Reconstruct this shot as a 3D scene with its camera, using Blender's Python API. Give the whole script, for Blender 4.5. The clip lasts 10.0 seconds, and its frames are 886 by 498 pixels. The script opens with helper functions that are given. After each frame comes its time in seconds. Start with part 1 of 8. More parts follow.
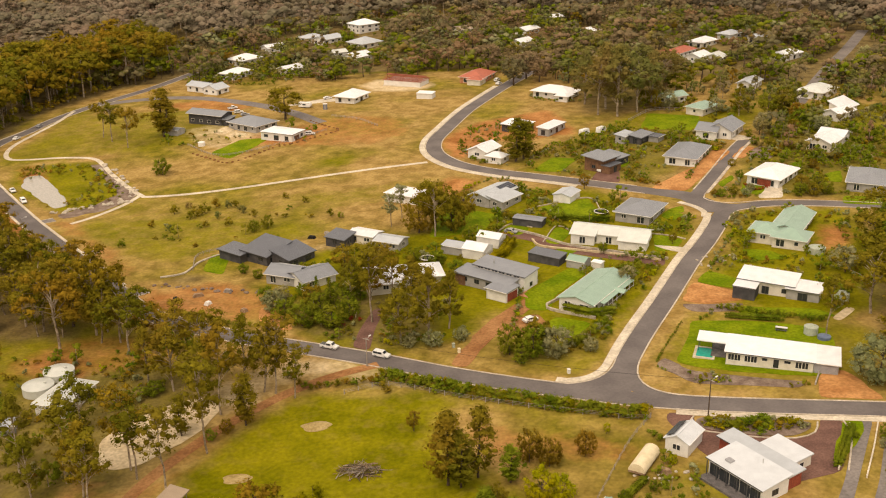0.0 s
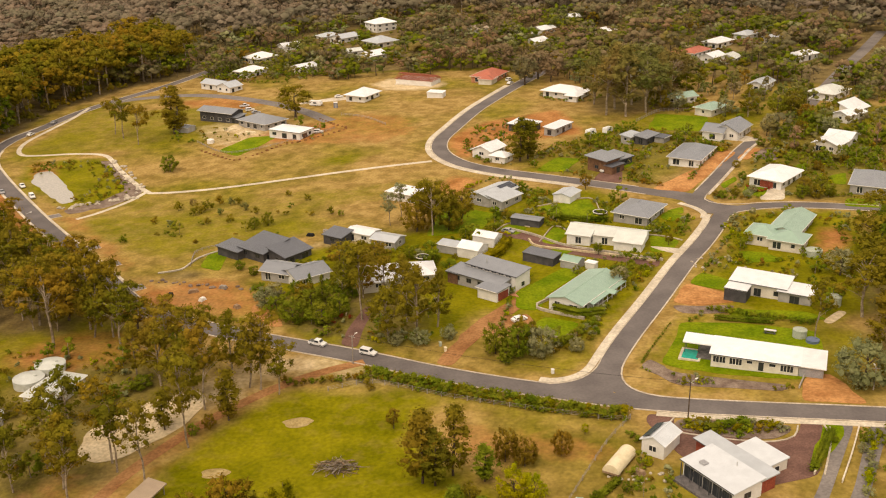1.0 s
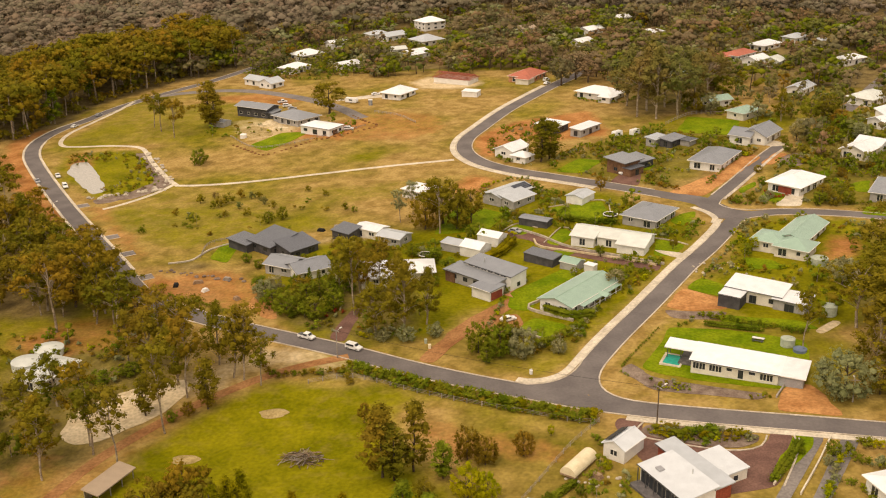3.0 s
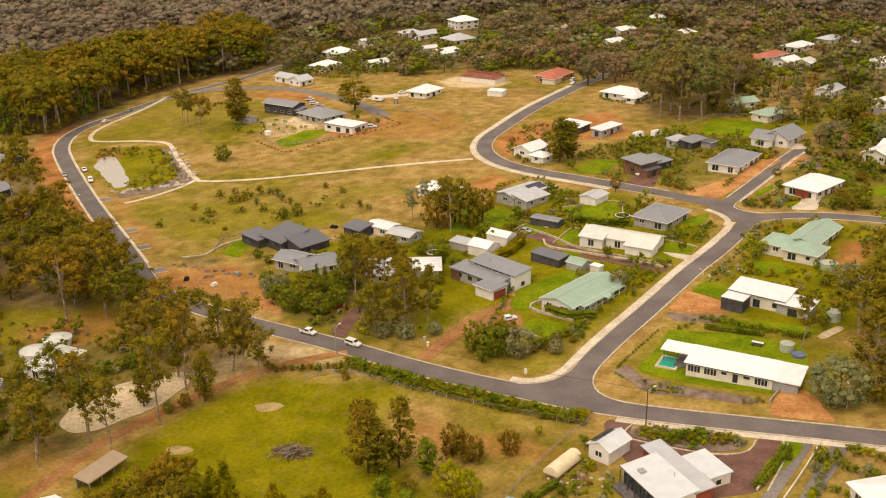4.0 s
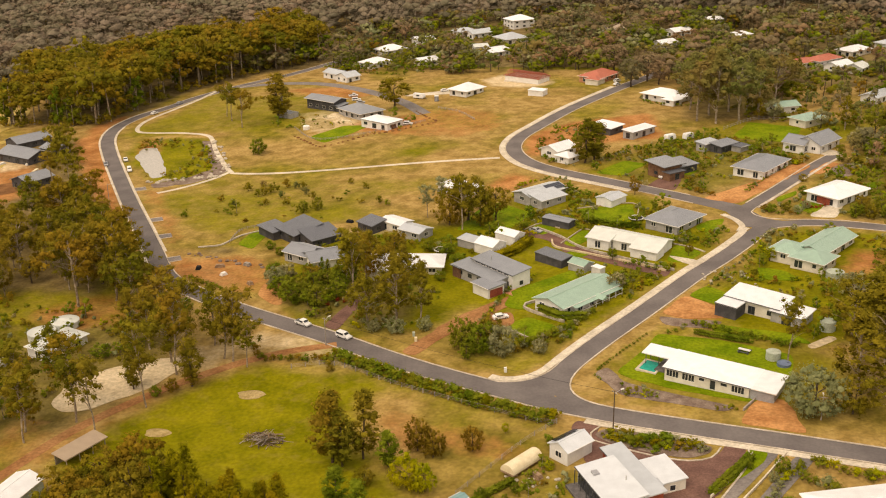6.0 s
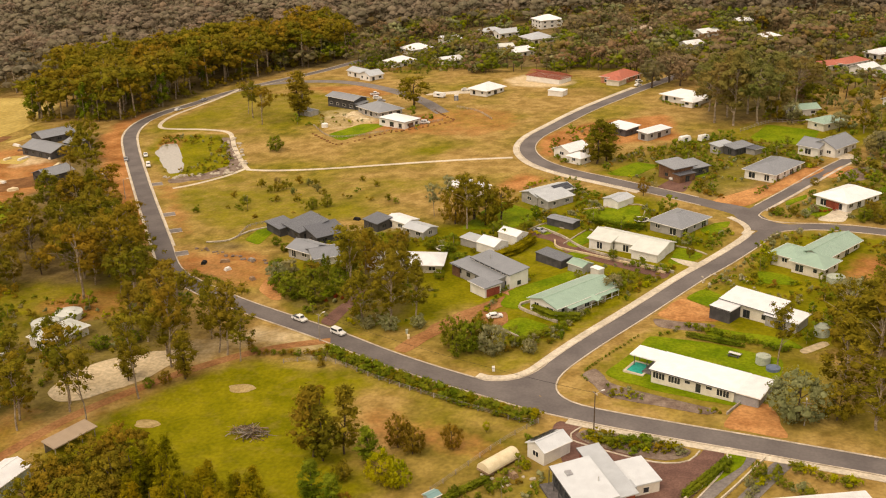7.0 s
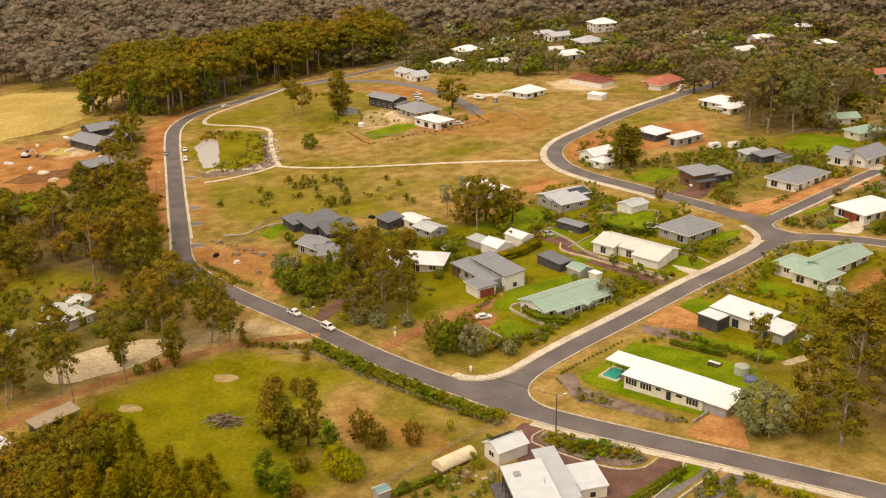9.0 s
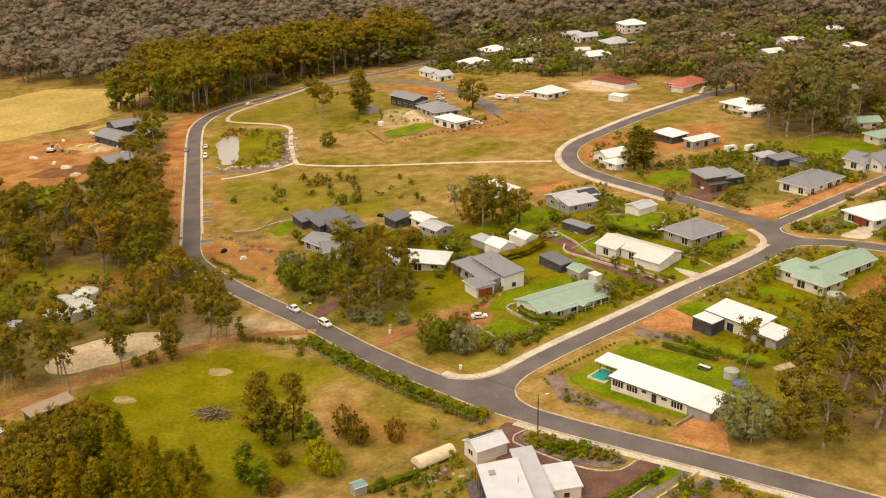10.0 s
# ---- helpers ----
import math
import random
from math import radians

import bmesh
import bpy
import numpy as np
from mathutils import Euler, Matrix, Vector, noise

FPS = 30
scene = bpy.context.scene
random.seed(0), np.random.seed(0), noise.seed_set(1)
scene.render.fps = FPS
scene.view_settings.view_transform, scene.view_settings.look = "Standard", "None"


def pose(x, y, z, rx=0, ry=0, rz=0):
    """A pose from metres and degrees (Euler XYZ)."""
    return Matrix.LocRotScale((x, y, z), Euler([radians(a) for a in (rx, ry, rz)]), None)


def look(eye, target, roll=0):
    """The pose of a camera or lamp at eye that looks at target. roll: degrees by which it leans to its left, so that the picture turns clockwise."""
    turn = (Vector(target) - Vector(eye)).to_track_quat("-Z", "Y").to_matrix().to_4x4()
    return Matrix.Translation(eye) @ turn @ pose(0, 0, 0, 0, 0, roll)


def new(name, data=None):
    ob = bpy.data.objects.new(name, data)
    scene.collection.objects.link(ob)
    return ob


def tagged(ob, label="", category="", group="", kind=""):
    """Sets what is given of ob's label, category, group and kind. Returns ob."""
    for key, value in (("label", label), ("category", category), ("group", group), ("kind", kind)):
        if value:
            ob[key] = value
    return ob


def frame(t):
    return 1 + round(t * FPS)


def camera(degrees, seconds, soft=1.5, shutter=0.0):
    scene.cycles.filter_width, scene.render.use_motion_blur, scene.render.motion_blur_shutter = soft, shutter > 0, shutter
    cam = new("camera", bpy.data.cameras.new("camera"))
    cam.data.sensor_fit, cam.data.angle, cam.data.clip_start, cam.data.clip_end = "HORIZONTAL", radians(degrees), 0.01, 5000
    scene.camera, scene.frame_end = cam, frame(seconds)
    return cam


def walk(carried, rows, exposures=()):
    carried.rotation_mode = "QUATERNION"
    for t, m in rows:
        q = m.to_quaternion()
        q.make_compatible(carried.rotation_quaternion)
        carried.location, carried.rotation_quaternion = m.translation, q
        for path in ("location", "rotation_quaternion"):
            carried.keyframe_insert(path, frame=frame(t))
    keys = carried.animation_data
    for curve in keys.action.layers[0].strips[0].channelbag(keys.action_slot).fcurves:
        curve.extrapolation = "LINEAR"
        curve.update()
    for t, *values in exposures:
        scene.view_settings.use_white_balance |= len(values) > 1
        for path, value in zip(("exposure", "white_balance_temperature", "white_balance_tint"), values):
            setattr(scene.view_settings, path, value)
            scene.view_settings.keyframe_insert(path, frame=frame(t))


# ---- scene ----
cam = camera(45.5, 10.0, soft=1.1)
METRES, EYE, TILT, LEAN, TURN = 115.0, 110.0, -20.5, 0.8, 0.0
ROWS = [
    (0.0, 0.0, 0.0, 0.0, 0.0, 0.0, 0.0),
    (0.5, 0.0431, -0.0022, -0.0003, 0.8, -0.02, -0.27),
    (1.0, 0.091, -0.0035, -0.0005, 1.67, -0.05, -0.59),
    (1.5, 0.1356, -0.0045, -0.0002, 2.53, -0.08, -0.89),
    (2.0, 0.1849, -0.0051, 0.0003, 3.55, -0.11, -1.26),
    (2.5, 0.2308, -0.005, 0.0012, 4.58, -0.15, -1.64),
    (4.0, 0.3803, -0.0016, 0.0055, 8.38, -0.38, -3.01),
    (4.5, 0.4281, 0.0015, 0.0072, 9.46, -0.47, -3.4),
    (5.0, 0.4798, 0.0061, 0.0096, 10.66, -0.58, -3.85),
    (5.5, 0.5284, 0.011, 0.012, 11.8, -0.66, -4.25),
    (7.0, 0.6841, 0.0323, 0.0235, 15.31, -1.02, -5.52),
    (7.5, 0.7329, 0.0415, 0.0275, 16.43, -1.12, -5.92),
    (8.0, 0.7854, 0.0523, 0.0322, 17.63, -1.21, -6.34),
    (8.5, 0.834, 0.0634, 0.0367, 18.76, -1.3, -6.73),
    (9.0, 0.8868, 0.0762, 0.0418, 19.95, -1.43, -7.15),
    (9.5, 0.935, 0.0891, 0.0473, 21.06, -1.58, -7.53),
    (10.0, 0.9872, 0.1042, 0.0537, 22.36, -1.75, -7.97),
]
walk(cam, [(t, pose(0, 0, EYE, TILT, LEAN, TURN) @ pose(METRES * x, METRES * y, METRES * z, 90 + pitch, roll, yaw)) for t, x, y, z, yaw, pitch, roll in ROWS],
     exposures=[(0.0, 0.17, 8200, 14), (10.0, 0.17, 8200, 14)])

# ---- light: a bright overcast day, a wide soft sun high behind the camera's left shoulder ----
world = bpy.data.worlds.new("overcast_sky")
world.use_nodes = True
scene.world = world
wn, wl = world.node_tree.nodes, world.node_tree.links
sky = wn.new("ShaderNodeTexSky")
sky.sky_type, sky.sun_disc = "NISHITA", False
sky.sun_elevation, sky.sun_rotation = radians(58), radians(205)
sky.air_density, sky.dust_density = 1.0, 3.0
haze = wn.new("ShaderNodeMix")
haze.data_type = "RGBA"
haze.inputs[0].default_value = 0.6
haze.inputs[7].default_value = (7.4, 7.0, 6.4, 1)
wl.new(sky.outputs[0], haze.inputs[6])
wl.new(haze.outputs[2], wn["Background"].inputs[0])
wn["Background"].inputs[1].default_value = 0.166
sun = new("sun", bpy.data.lights.new("sun", "SUN"))
sun.data.energy, sun.data.angle, sun.data.color = 1.0, radians(32), (1.0, 0.93, 0.82)
sun.matrix_world = look((-60, -110, 200), (0, 0, 0))


# ---- materials ----
def shader(name, rough=0.8, metal=0.0):
    m = bpy.data.materials.new(name)
    m.use_nodes = True
    b = m.node_tree.nodes["Principled BSDF"]
    b.inputs["Roughness"].default_value, b.inputs["Metallic"].default_value = rough, metal
    b.inputs["Specular IOR Level"].default_value = 0.5 if rough < 0.7 else 0.06
    return m, m.node_tree.nodes, m.node_tree.links, b


def place(n):
    return n.new("ShaderNodeNewGeometry").outputs["Position"]


def grain(n, l, where, scale, detail=3.0, lo=0.35, hi=0.65):
    """A noise between 0 and 1 at the given scale per metre."""
    t = n.new("ShaderNodeTexNoise")
    t.inputs["Scale"].default_value, t.inputs["Detail"].default_value = scale, detail
    l.new(where, t.inputs["Vector"])
    r = n.new("ShaderNodeMapRange")
    r.inputs[1].default_value, r.inputs[2].default_value = lo, hi
    l.new(t.outputs["Fac"], r.inputs[0])
    return r.outputs[0]


def blend(n, l, fac, a, b, mode="MIX"):
    x = n.new("ShaderNodeMix")
    x.data_type, x.blend_type = "RGBA", mode
    for value, slot in ((fac, 0), (a, 6), (b, 7)):
        if isinstance(value, (int, float)):
            x.inputs[slot].default_value = value
        elif isinstance(value, tuple):
            x.inputs[slot].default_value = (*value, 1)
        else:
            l.new(value, x.inputs[slot])
    return x.outputs[2]


def relief(n, l, b, height, strength, distance):
    x = n.new("ShaderNodeBump")
    x.inputs["Strength"].default_value, x.inputs["Distance"].default_value = strength, distance
    l.new(height, x.inputs["Height"])
    l.new(x.outputs[0], b.inputs["Normal"])


def mixed(name, a, b2, scale, rough=0.85, metal=0.0, fine=6.0, bump=0.3, depth=0.05, spread=0.3):
    """Two colours blended by a broad noise, with a fine grain and relief."""
    m, n, l, b = shader(name, rough, metal)
    p = place(n)
    c = blend(n, l, grain(n, l, p, scale), a, b2)
    g = grain(n, l, p, scale * fine)
    c = blend(n, l, spread, c, blend(n, l, g, (0.45, 0.45, 0.45), (1.5, 1.5, 1.5)), "MULTIPLY")
    l.new(c, b.inputs["Base Color"])
    relief(n, l, b, g, bump, depth)
    return m


def roofing(name, colour, rough=0.4, metal=0.0, rib=4.0):
    """Painted corrugated steel: fine ribs down the slope, faint streaks and weathering. Ribs run along local y."""
    m, n, l, b = shader(name, rough, metal)
    tc = n.new("ShaderNodeTexCoord")
    w = n.new("ShaderNodeTexWave")
    w.inputs["Scale"].default_value = rib
    l.new(tc.outputs["Object"], w.inputs["Vector"])
    p = place(n)
    s = grain(n, l, p, 0.5, 4.0)
    c = blend(n, l, s, tuple(v * 0.93 for v in colour), tuple(min(v * 1.04, 0.9) for v in colour))
    c = blend(n, l, 0.25, c, blend(n, l, w.outputs["Fac"], (0.62, 0.62, 0.62), (1.1, 1.1, 1.1)), "MULTIPLY")
    info = n.new("ShaderNodeObjectInfo")
    c = blend(n, l, 0.35, c, blend(n, l, info.outputs["Random"], (0.75, 0.75, 0.76), (1.1, 1.1, 1.08)), "MULTIPLY")
    l.new(c, b.inputs["Base Color"])
    relief(n, l, b, w.outputs["Fac"], 0.35, 0.03)
    return m


def foliage(name, dark, light, warm, clump=0.4, vary=0.45, fleck=0.4, hue=0.75, fineness=2.2):
    """Leaves: colour by clump, by tree and by leaf, leafy fine relief, with some light passing through."""
    m, n, l, b = shader(name, 0.75)
    p = place(n)
    g = n.new("ShaderNodeNewGeometry")
    c = blend(n, l, grain(n, l, p, clump, 2.0), dark, light)
    c = blend(n, l, grain(n, l, p, 0.07, 2.0, 0.45, 0.75), c, warm)
    info, tint = n.new("ShaderNodeObjectInfo"), n.new("ShaderNodeAttribute")
    tint.attribute_name = "tint"
    add, each = n.new("ShaderNodeMath"), n.new("ShaderNodeMath")
    add.operation, each.operation = "ADD", "FRACT"
    l.new(info.outputs["Random"], add.inputs[0])
    l.new(tint.outputs["Fac"], add.inputs[1])
    l.new(add.outputs[0], each.inputs[0])
    tree = n.new("ShaderNodeValToRGB")
    stops = tree.color_ramp.elements
    stops[0].position, stops[0].color = 0.0, (0.62, 0.86, 0.72, 1)
    stops[1].position, stops[1].color = 1.0, (1.26, 1.0, 0.92, 1)
    for at, col in ((0.35, (0.95, 1.06, 0.95, 1)), (0.7, (1.12, 1.1, 1.15, 1))):
        stops.new(at).color = col
    l.new(each.outputs[0], tree.inputs[0])
    c = blend(n, l, hue, c, tree.outputs[0], "MULTIPLY")
    c = blend(n, l, vary, c, blend(n, l, g.outputs["Random Per Island"], (0.7, 0.72, 0.74), (1.3, 1.27, 1.2)), "MULTIPLY")
    fine = grain(n, l, p, fineness, 3.0, 0.36, 0.64)
    c = blend(n, l, fleck, c, blend(n, l, fine, (0.7, 0.71, 0.7), (1.32, 1.28, 1.22)), "MULTIPLY")
    l.new(c, b.inputs["Base Color"])
    b.inputs["Specular IOR Level"].default_value = 0.03
    relief(n, l, b, fine, 0.35, 0.2)
    t = n.new("ShaderNodeBsdfTranslucent")
    l.new(c, t.inputs["Color"])
    mix = n.new("ShaderNodeMixShader")
    mix.inputs[0].default_value = 0.36
    l.new(b.outputs[0], mix.inputs[1])
    l.new(t.outputs[0], mix.inputs[2])
    l.new(mix.outputs[0], n["Material Output"].inputs[0])
    return m


def ground_material():
    m, n, l, b = shader("ground", 0.95)
    p = place(n)
    z = n.new("ShaderNodeVertexColor")
    z.layer_name = "zone"
    sep = n.new("ShaderNodeSeparateColor")
    l.new(z.outputs["Color"], sep.inputs[0])
    lit = n.new("ShaderNodeVertexColor")
    lit.layer_name = "litter"
    broad, mid, fine = grain(n, l, p, 0.03, 6.0, 0.44, 0.68), grain(n, l, p, 0.2, 6.0, 0.36, 0.64), grain(n, l, p, 1.1, 5.0, 0.34, 0.66)
    # straw holds some added blue that stands in for haze over distant fields
    straw = blend(n, l, mid, (0.258, 0.160, 0.046), (0.410, 0.270, 0.094))
    olive = blend(n, l, mid, (0.13, 0.115, 0.009), (0.27, 0.205, 0.028))
    c = blend(n, l, broad, straw, olive)
    green = blend(n, l, grain(n, l, p, 0.11, 6.0), (0.138, 0.133, 0.003), (0.232, 0.203, 0.008))
    earth = blend(n, l, grain(n, l, p, 0.12, 4.0), (0.30, 0.118, 0.034), (0.50, 0.235, 0.085))
    sand = blend(n, l, mid, (0.50, 0.37, 0.20), (0.66, 0.52, 0.33))
    duff = blend(n, l, mid, (0.13, 0.09, 0.035), (0.23, 0.165, 0.065))
    for fac, col in ((sep.outputs[0], green), (lit.outputs["Color"], duff), (sep.outputs[1], earth), (sep.outputs[2], sand)):
        add = n.new("ShaderNodeMath")
        add.operation = "MULTIPLY_ADD"
        l.new(fac, add.inputs[0])
        add.inputs[1].default_value = 1.7
        sub = n.new("ShaderNodeMath")
        sub.operation = "MULTIPLY_ADD"
        l.new(grain(n, l, p, 0.3, 5.0, 0.2, 0.8), sub.inputs[0])
        sub.inputs[1].default_value, sub.inputs[2].default_value = 0.7, -0.7
        l.new(sub.outputs[0], add.inputs[2])
        add.use_clamp = True
        c = blend(n, l, add.outputs[0], c, col)
    c = blend(n, l, 0.4, c, blend(n, l, fine, (0.55, 0.55, 0.5), (1.4, 1.4, 1.4)), "MULTIPLY")
    l.new(c, b.inputs["Base Color"])
    relief(n, l, b, fine, 0.45, 0.2)
    return m


M = {
    "ground": ground_material(),
    "asphalt": mixed("asphalt", (0.135, 0.118, 0.113), (0.18, 0.158, 0.149), 0.12, 0.9, fine=14, spread=0.12),
    "old_asphalt": mixed("old_asphalt", (0.17, 0.15, 0.14), (0.24, 0.21, 0.19), 0.12, 0.9, fine=14),
    "paver": mixed("paver", (0.14, 0.075, 0.06), (0.20, 0.11, 0.085), 0.25, 0.9, fine=10),
    "concrete": mixed("concrete", (0.50, 0.43, 0.33), (0.66, 0.58, 0.46), 0.2, 0.9, fine=8, spread=0.25),
    "kerb": mixed("kerb", (0.42, 0.35, 0.27), (0.6, 0.52, 0.42), 0.3, 0.9),
    "lawn": mixed("lawn", (0.105, 0.165, 0.004), (0.19, 0.235, 0.009), 0.15, 0.95, fine=9, bump=0.6, depth=0.1, spread=0.35),
    "earth": mixed("earth", (0.36, 0.155, 0.055), (0.54, 0.27, 0.105), 0.18, 0.95, fine=8, spread=0.3),
    "mulch": mixed("mulch", (0.16, 0.11, 0.085), (0.27, 0.205, 0.16), 0.4, 0.95, fine=6, bump=0.6, depth=0.1),
    "sand": mixed("sand", (0.50, 0.39, 0.24), (0.62, 0.50, 0.33), 0.15, 0.95, fine=8),
    "track_dirt": mixed("track_dirt", (0.26, 0.115, 0.045), (0.38, 0.19, 0.08), 0.2, 0.95, fine=8, spread=0.3),
    "dust": mixed("dust", (0.30, 0.215, 0.085), (0.44, 0.33, 0.16), 0.5, 0.95, fine=5),
    "soil": mixed("soil", (0.16, 0.075, 0.03), (0.25, 0.12, 0.05), 0.3, 0.95, fine=6),
    "straw": mixed("straw", (0.42, 0.30, 0.085), (0.52, 0.385, 0.125), 0.05, 0.95, fine=12),
    "bark": mixed("bark", (0.20, 0.15, 0.10), (0.42, 0.34, 0.25), 0.9, 0.9, fine=4),
    "dark_bark": mixed("dark_bark", (0.07, 0.05, 0.035), (0.14, 0.10, 0.07), 0.9, 0.9, fine=4),
    "wood": mixed("wood", (0.24, 0.15, 0.09), (0.36, 0.25, 0.16), 1.0, 0.85, fine=5),
    "deck_wood": mixed("deck_wood", (0.11, 0.10, 0.10), (0.17, 0.155, 0.15), 1.0, 0.9, fine=5),
    "grey_wood": mixed("grey_wood", (0.24, 0.21, 0.18), (0.40, 0.35, 0.30), 1.0, 0.9, fine=5),
    "white_roof": roofing("white_roof", (0.84, 0.85, 0.86)),
    "cream_roof": roofing("cream_roof", (0.66, 0.68, 0.63)),
    "light_roof": roofing("light_roof", (0.62, 0.65, 0.68)),
    "pale_roof": roofing("pale_roof", (0.47, 0.50, 0.53)),
    "grey_roof": roofing("grey_roof", (0.245, 0.258, 0.282)),
    "dark_roof": roofing("dark_roof", (0.115, 0.122, 0.142)),
    "green_roof": roofing("green_roof", (0.30, 0.44, 0.35)),
    "tank_shed_roof": roofing("tank_shed_roof", (0.20, 0.36, 0.36)),
    "red_roof": roofing("red_roof", (0.46, 0.13, 0.075), 0.6),
    "brown_roof": roofing("brown_roof", (0.40, 0.30, 0.21), 0.6),
    "white_wall": mixed("white_wall", (0.66, 0.64, 0.60), (0.76, 0.74, 0.70), 0.5, 0.85, bump=0.04, depth=0.01, spread=0.08),
    "cream_wall": mixed("cream_wall", (0.60, 0.55, 0.46), (0.72, 0.67, 0.58), 0.5, 0.85, bump=0.04, depth=0.01, spread=0.08),
    "grey_wall": mixed("grey_wall", (0.30, 0.29, 0.27), (0.40, 0.38, 0.36), 0.5, 0.85, bump=0.04, depth=0.01, spread=0.08),
    "dark_wall": mixed("dark_wall", (0.06, 0.058, 0.06), (0.10, 0.095, 0.095), 0.5, 0.7, bump=0.04, depth=0.01, spread=0.08),
    "brown_wall": mixed("brown_wall", (0.13, 0.07, 0.045), (0.21, 0.115, 0.065), 0.8, 0.8),
    "red_wall": mixed("red_wall", (0.23, 0.055, 0.035), (0.32, 0.085, 0.05), 0.6, 0.7),
    "brick": mixed("brick", (0.40, 0.17, 0.09), (0.52, 0.26, 0.15), 1.2, 0.9),
    "white_trim": mixed("white_trim", (0.70, 0.67, 0.62), (0.8, 0.77, 0.72), 0.8, 0.6, bump=0.05),
    "dark_trim": mixed("dark_trim", (0.05, 0.05, 0.052), (0.08, 0.08, 0.08), 0.8, 0.5, bump=0.05),
    "rubber": mixed("rubber", (0.018, 0.018, 0.018), (0.03, 0.03, 0.03), 2.0, 0.85),
    "steel": mixed("steel", (0.42, 0.43, 0.42), (0.58, 0.58, 0.56), 1.0, 0.45, 0.6, bump=0.05),
    "white_paint": mixed("white_paint", (0.74, 0.73, 0.70), (0.8, 0.79, 0.77), 1.0, 0.3, bump=0.0),
    "grey_paint": mixed("grey_paint", (0.28, 0.28, 0.29), (0.34, 0.34, 0.35), 1.0, 0.3, bump=0.0),
    "blue_paint": mixed("blue_paint", (0.10, 0.14, 0.22), (0.14, 0.18, 0.27), 1.0, 0.5, bump=0.0),
    "red_paint": mixed("red_paint", (0.42, 0.06, 0.04), (0.5, 0.08, 0.05), 1.0, 0.35, bump=0.0),
    "canvas": mixed("canvas", (0.66, 0.55, 0.36), (0.76, 0.66, 0.46), 0.7, 0.8, bump=0.05, spread=0.08),
    "tank_green": mixed("tank_green", (0.33, 0.37, 0.29), (0.42, 0.45, 0.36), 0.8, 0.6),
    "stone": mixed("stone", (0.34, 0.29, 0.23), (0.55, 0.48, 0.38), 0.9, 0.9, bump=0.5),
    "solar": mixed("solar", (0.012, 0.016, 0.03), (0.022, 0.028, 0.045), 2.0, 0.12, bump=0.0),
    "gum_leaf": foliage("gum_leaf", (0.150, 0.120, 0.010), (0.310, 0.238, 0.024), (0.30, 0.198, 0.026)),
    # far crowns: distance haze is mixed into the leaf colour, greyer and paler
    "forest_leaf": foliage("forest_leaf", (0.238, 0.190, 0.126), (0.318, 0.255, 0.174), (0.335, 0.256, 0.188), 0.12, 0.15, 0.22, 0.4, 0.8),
    "garden_leaf": foliage("garden_leaf", (0.145, 0.145, 0.036), (0.275, 0.258, 0.075), (0.275, 0.215, 0.08)),
    "dusk_leaf": foliage("dusk_leaf", (0.205, 0.152, 0.080), (0.31, 0.228, 0.125), (0.32, 0.228, 0.135)),
    "young_leaf": foliage("young_leaf", (0.135, 0.125, 0.004), (0.315, 0.275, 0.012), (0.31, 0.225, 0.012), hue=0.4),
    "green_leaf": foliage("green_leaf", (0.105, 0.142, 0.009), (0.250, 0.288, 0.024), (0.24, 0.225, 0.022), hue=0.5),
    "lime_leaf": foliage("lime_leaf", (0.22, 0.25, 0.008), (0.46, 0.46, 0.018), (0.42, 0.37, 0.016), hue=0.3),
    "silver_leaf": foliage("silver_leaf", (0.215, 0.215, 0.092), (0.395, 0.38, 0.20), (0.33, 0.30, 0.13), hue=0.4),
    "rust_leaf": foliage("rust_leaf", (0.195, 0.116, 0.013), (0.345, 0.212, 0.028), (0.30, 0.19, 0.024), hue=0.4),
    "red_leaf": foliage("red_leaf", (0.27, 0.04, 0.02), (0.44, 0.075, 0.035), (0.36, 0.06, 0.02)),
}


def glass_material():
    m, n, l, b = shader("window_glass", 0.06)
    b.inputs["Base Color"].default_value = (0.03, 0.035, 0.04, 1)
    b.inputs["Specular IOR Level"].default_value = 0.6
    return m


def water_material(name, colour, rough, ripple):
    m, n, l, b = shader(name, rough)
    p = place(n)
    g = grain(n, l, p, 1.5, 3.0)
    l.new(blend(n, l, g, colour, tuple(v * 1.25 for v in colour)), b.inputs["Base Color"])
    b.inputs["Specular IOR Level"].default_value = 0.5 if rough < 0.2 else 0.06
    relief(n, l, b, g, ripple, 0.05)
    return m


M["glass"] = glass_material()
M["pool_water"] = water_material("pool_water", (0.0, 0.30, 0.235), 0.4, 0.3)
M["pond_water"] = water_material("pond_water", (0.34, 0.31, 0.26), 0.08, 0.15)


# ---- ground form ----
def hump(x, y, cx, cy, rx, ry):
    return math.exp(-(((x - cx) / rx) ** 2 + ((y - cy) / ry) ** 2))


def ground_z(x, y):
    """Land that falls gently to the west, with a basin round the pond and a dip in the paddock."""
    x, y = min(max(x, -420), 420), min(max(y, -200), 900)
    return -1.3 + 0.044 * x + 0.016 * (y - 300) - 3.2 * hump(x, y, -112, 370, 60, 50) - 1.8 * hump(x, y, -25, 180, 50, 35)


# ---- mesh helpers ----
def part(name, bm, material, parent=None, label=""):
    me = bpy.data.meshes.new(name)
    bm.to_mesh(me)
    bm.free()
    me.materials.append(M[material])
    ob = new(name, me)
    if parent is not None:
        ob.parent = parent
    if label:
        ob["label"] = label
    return ob


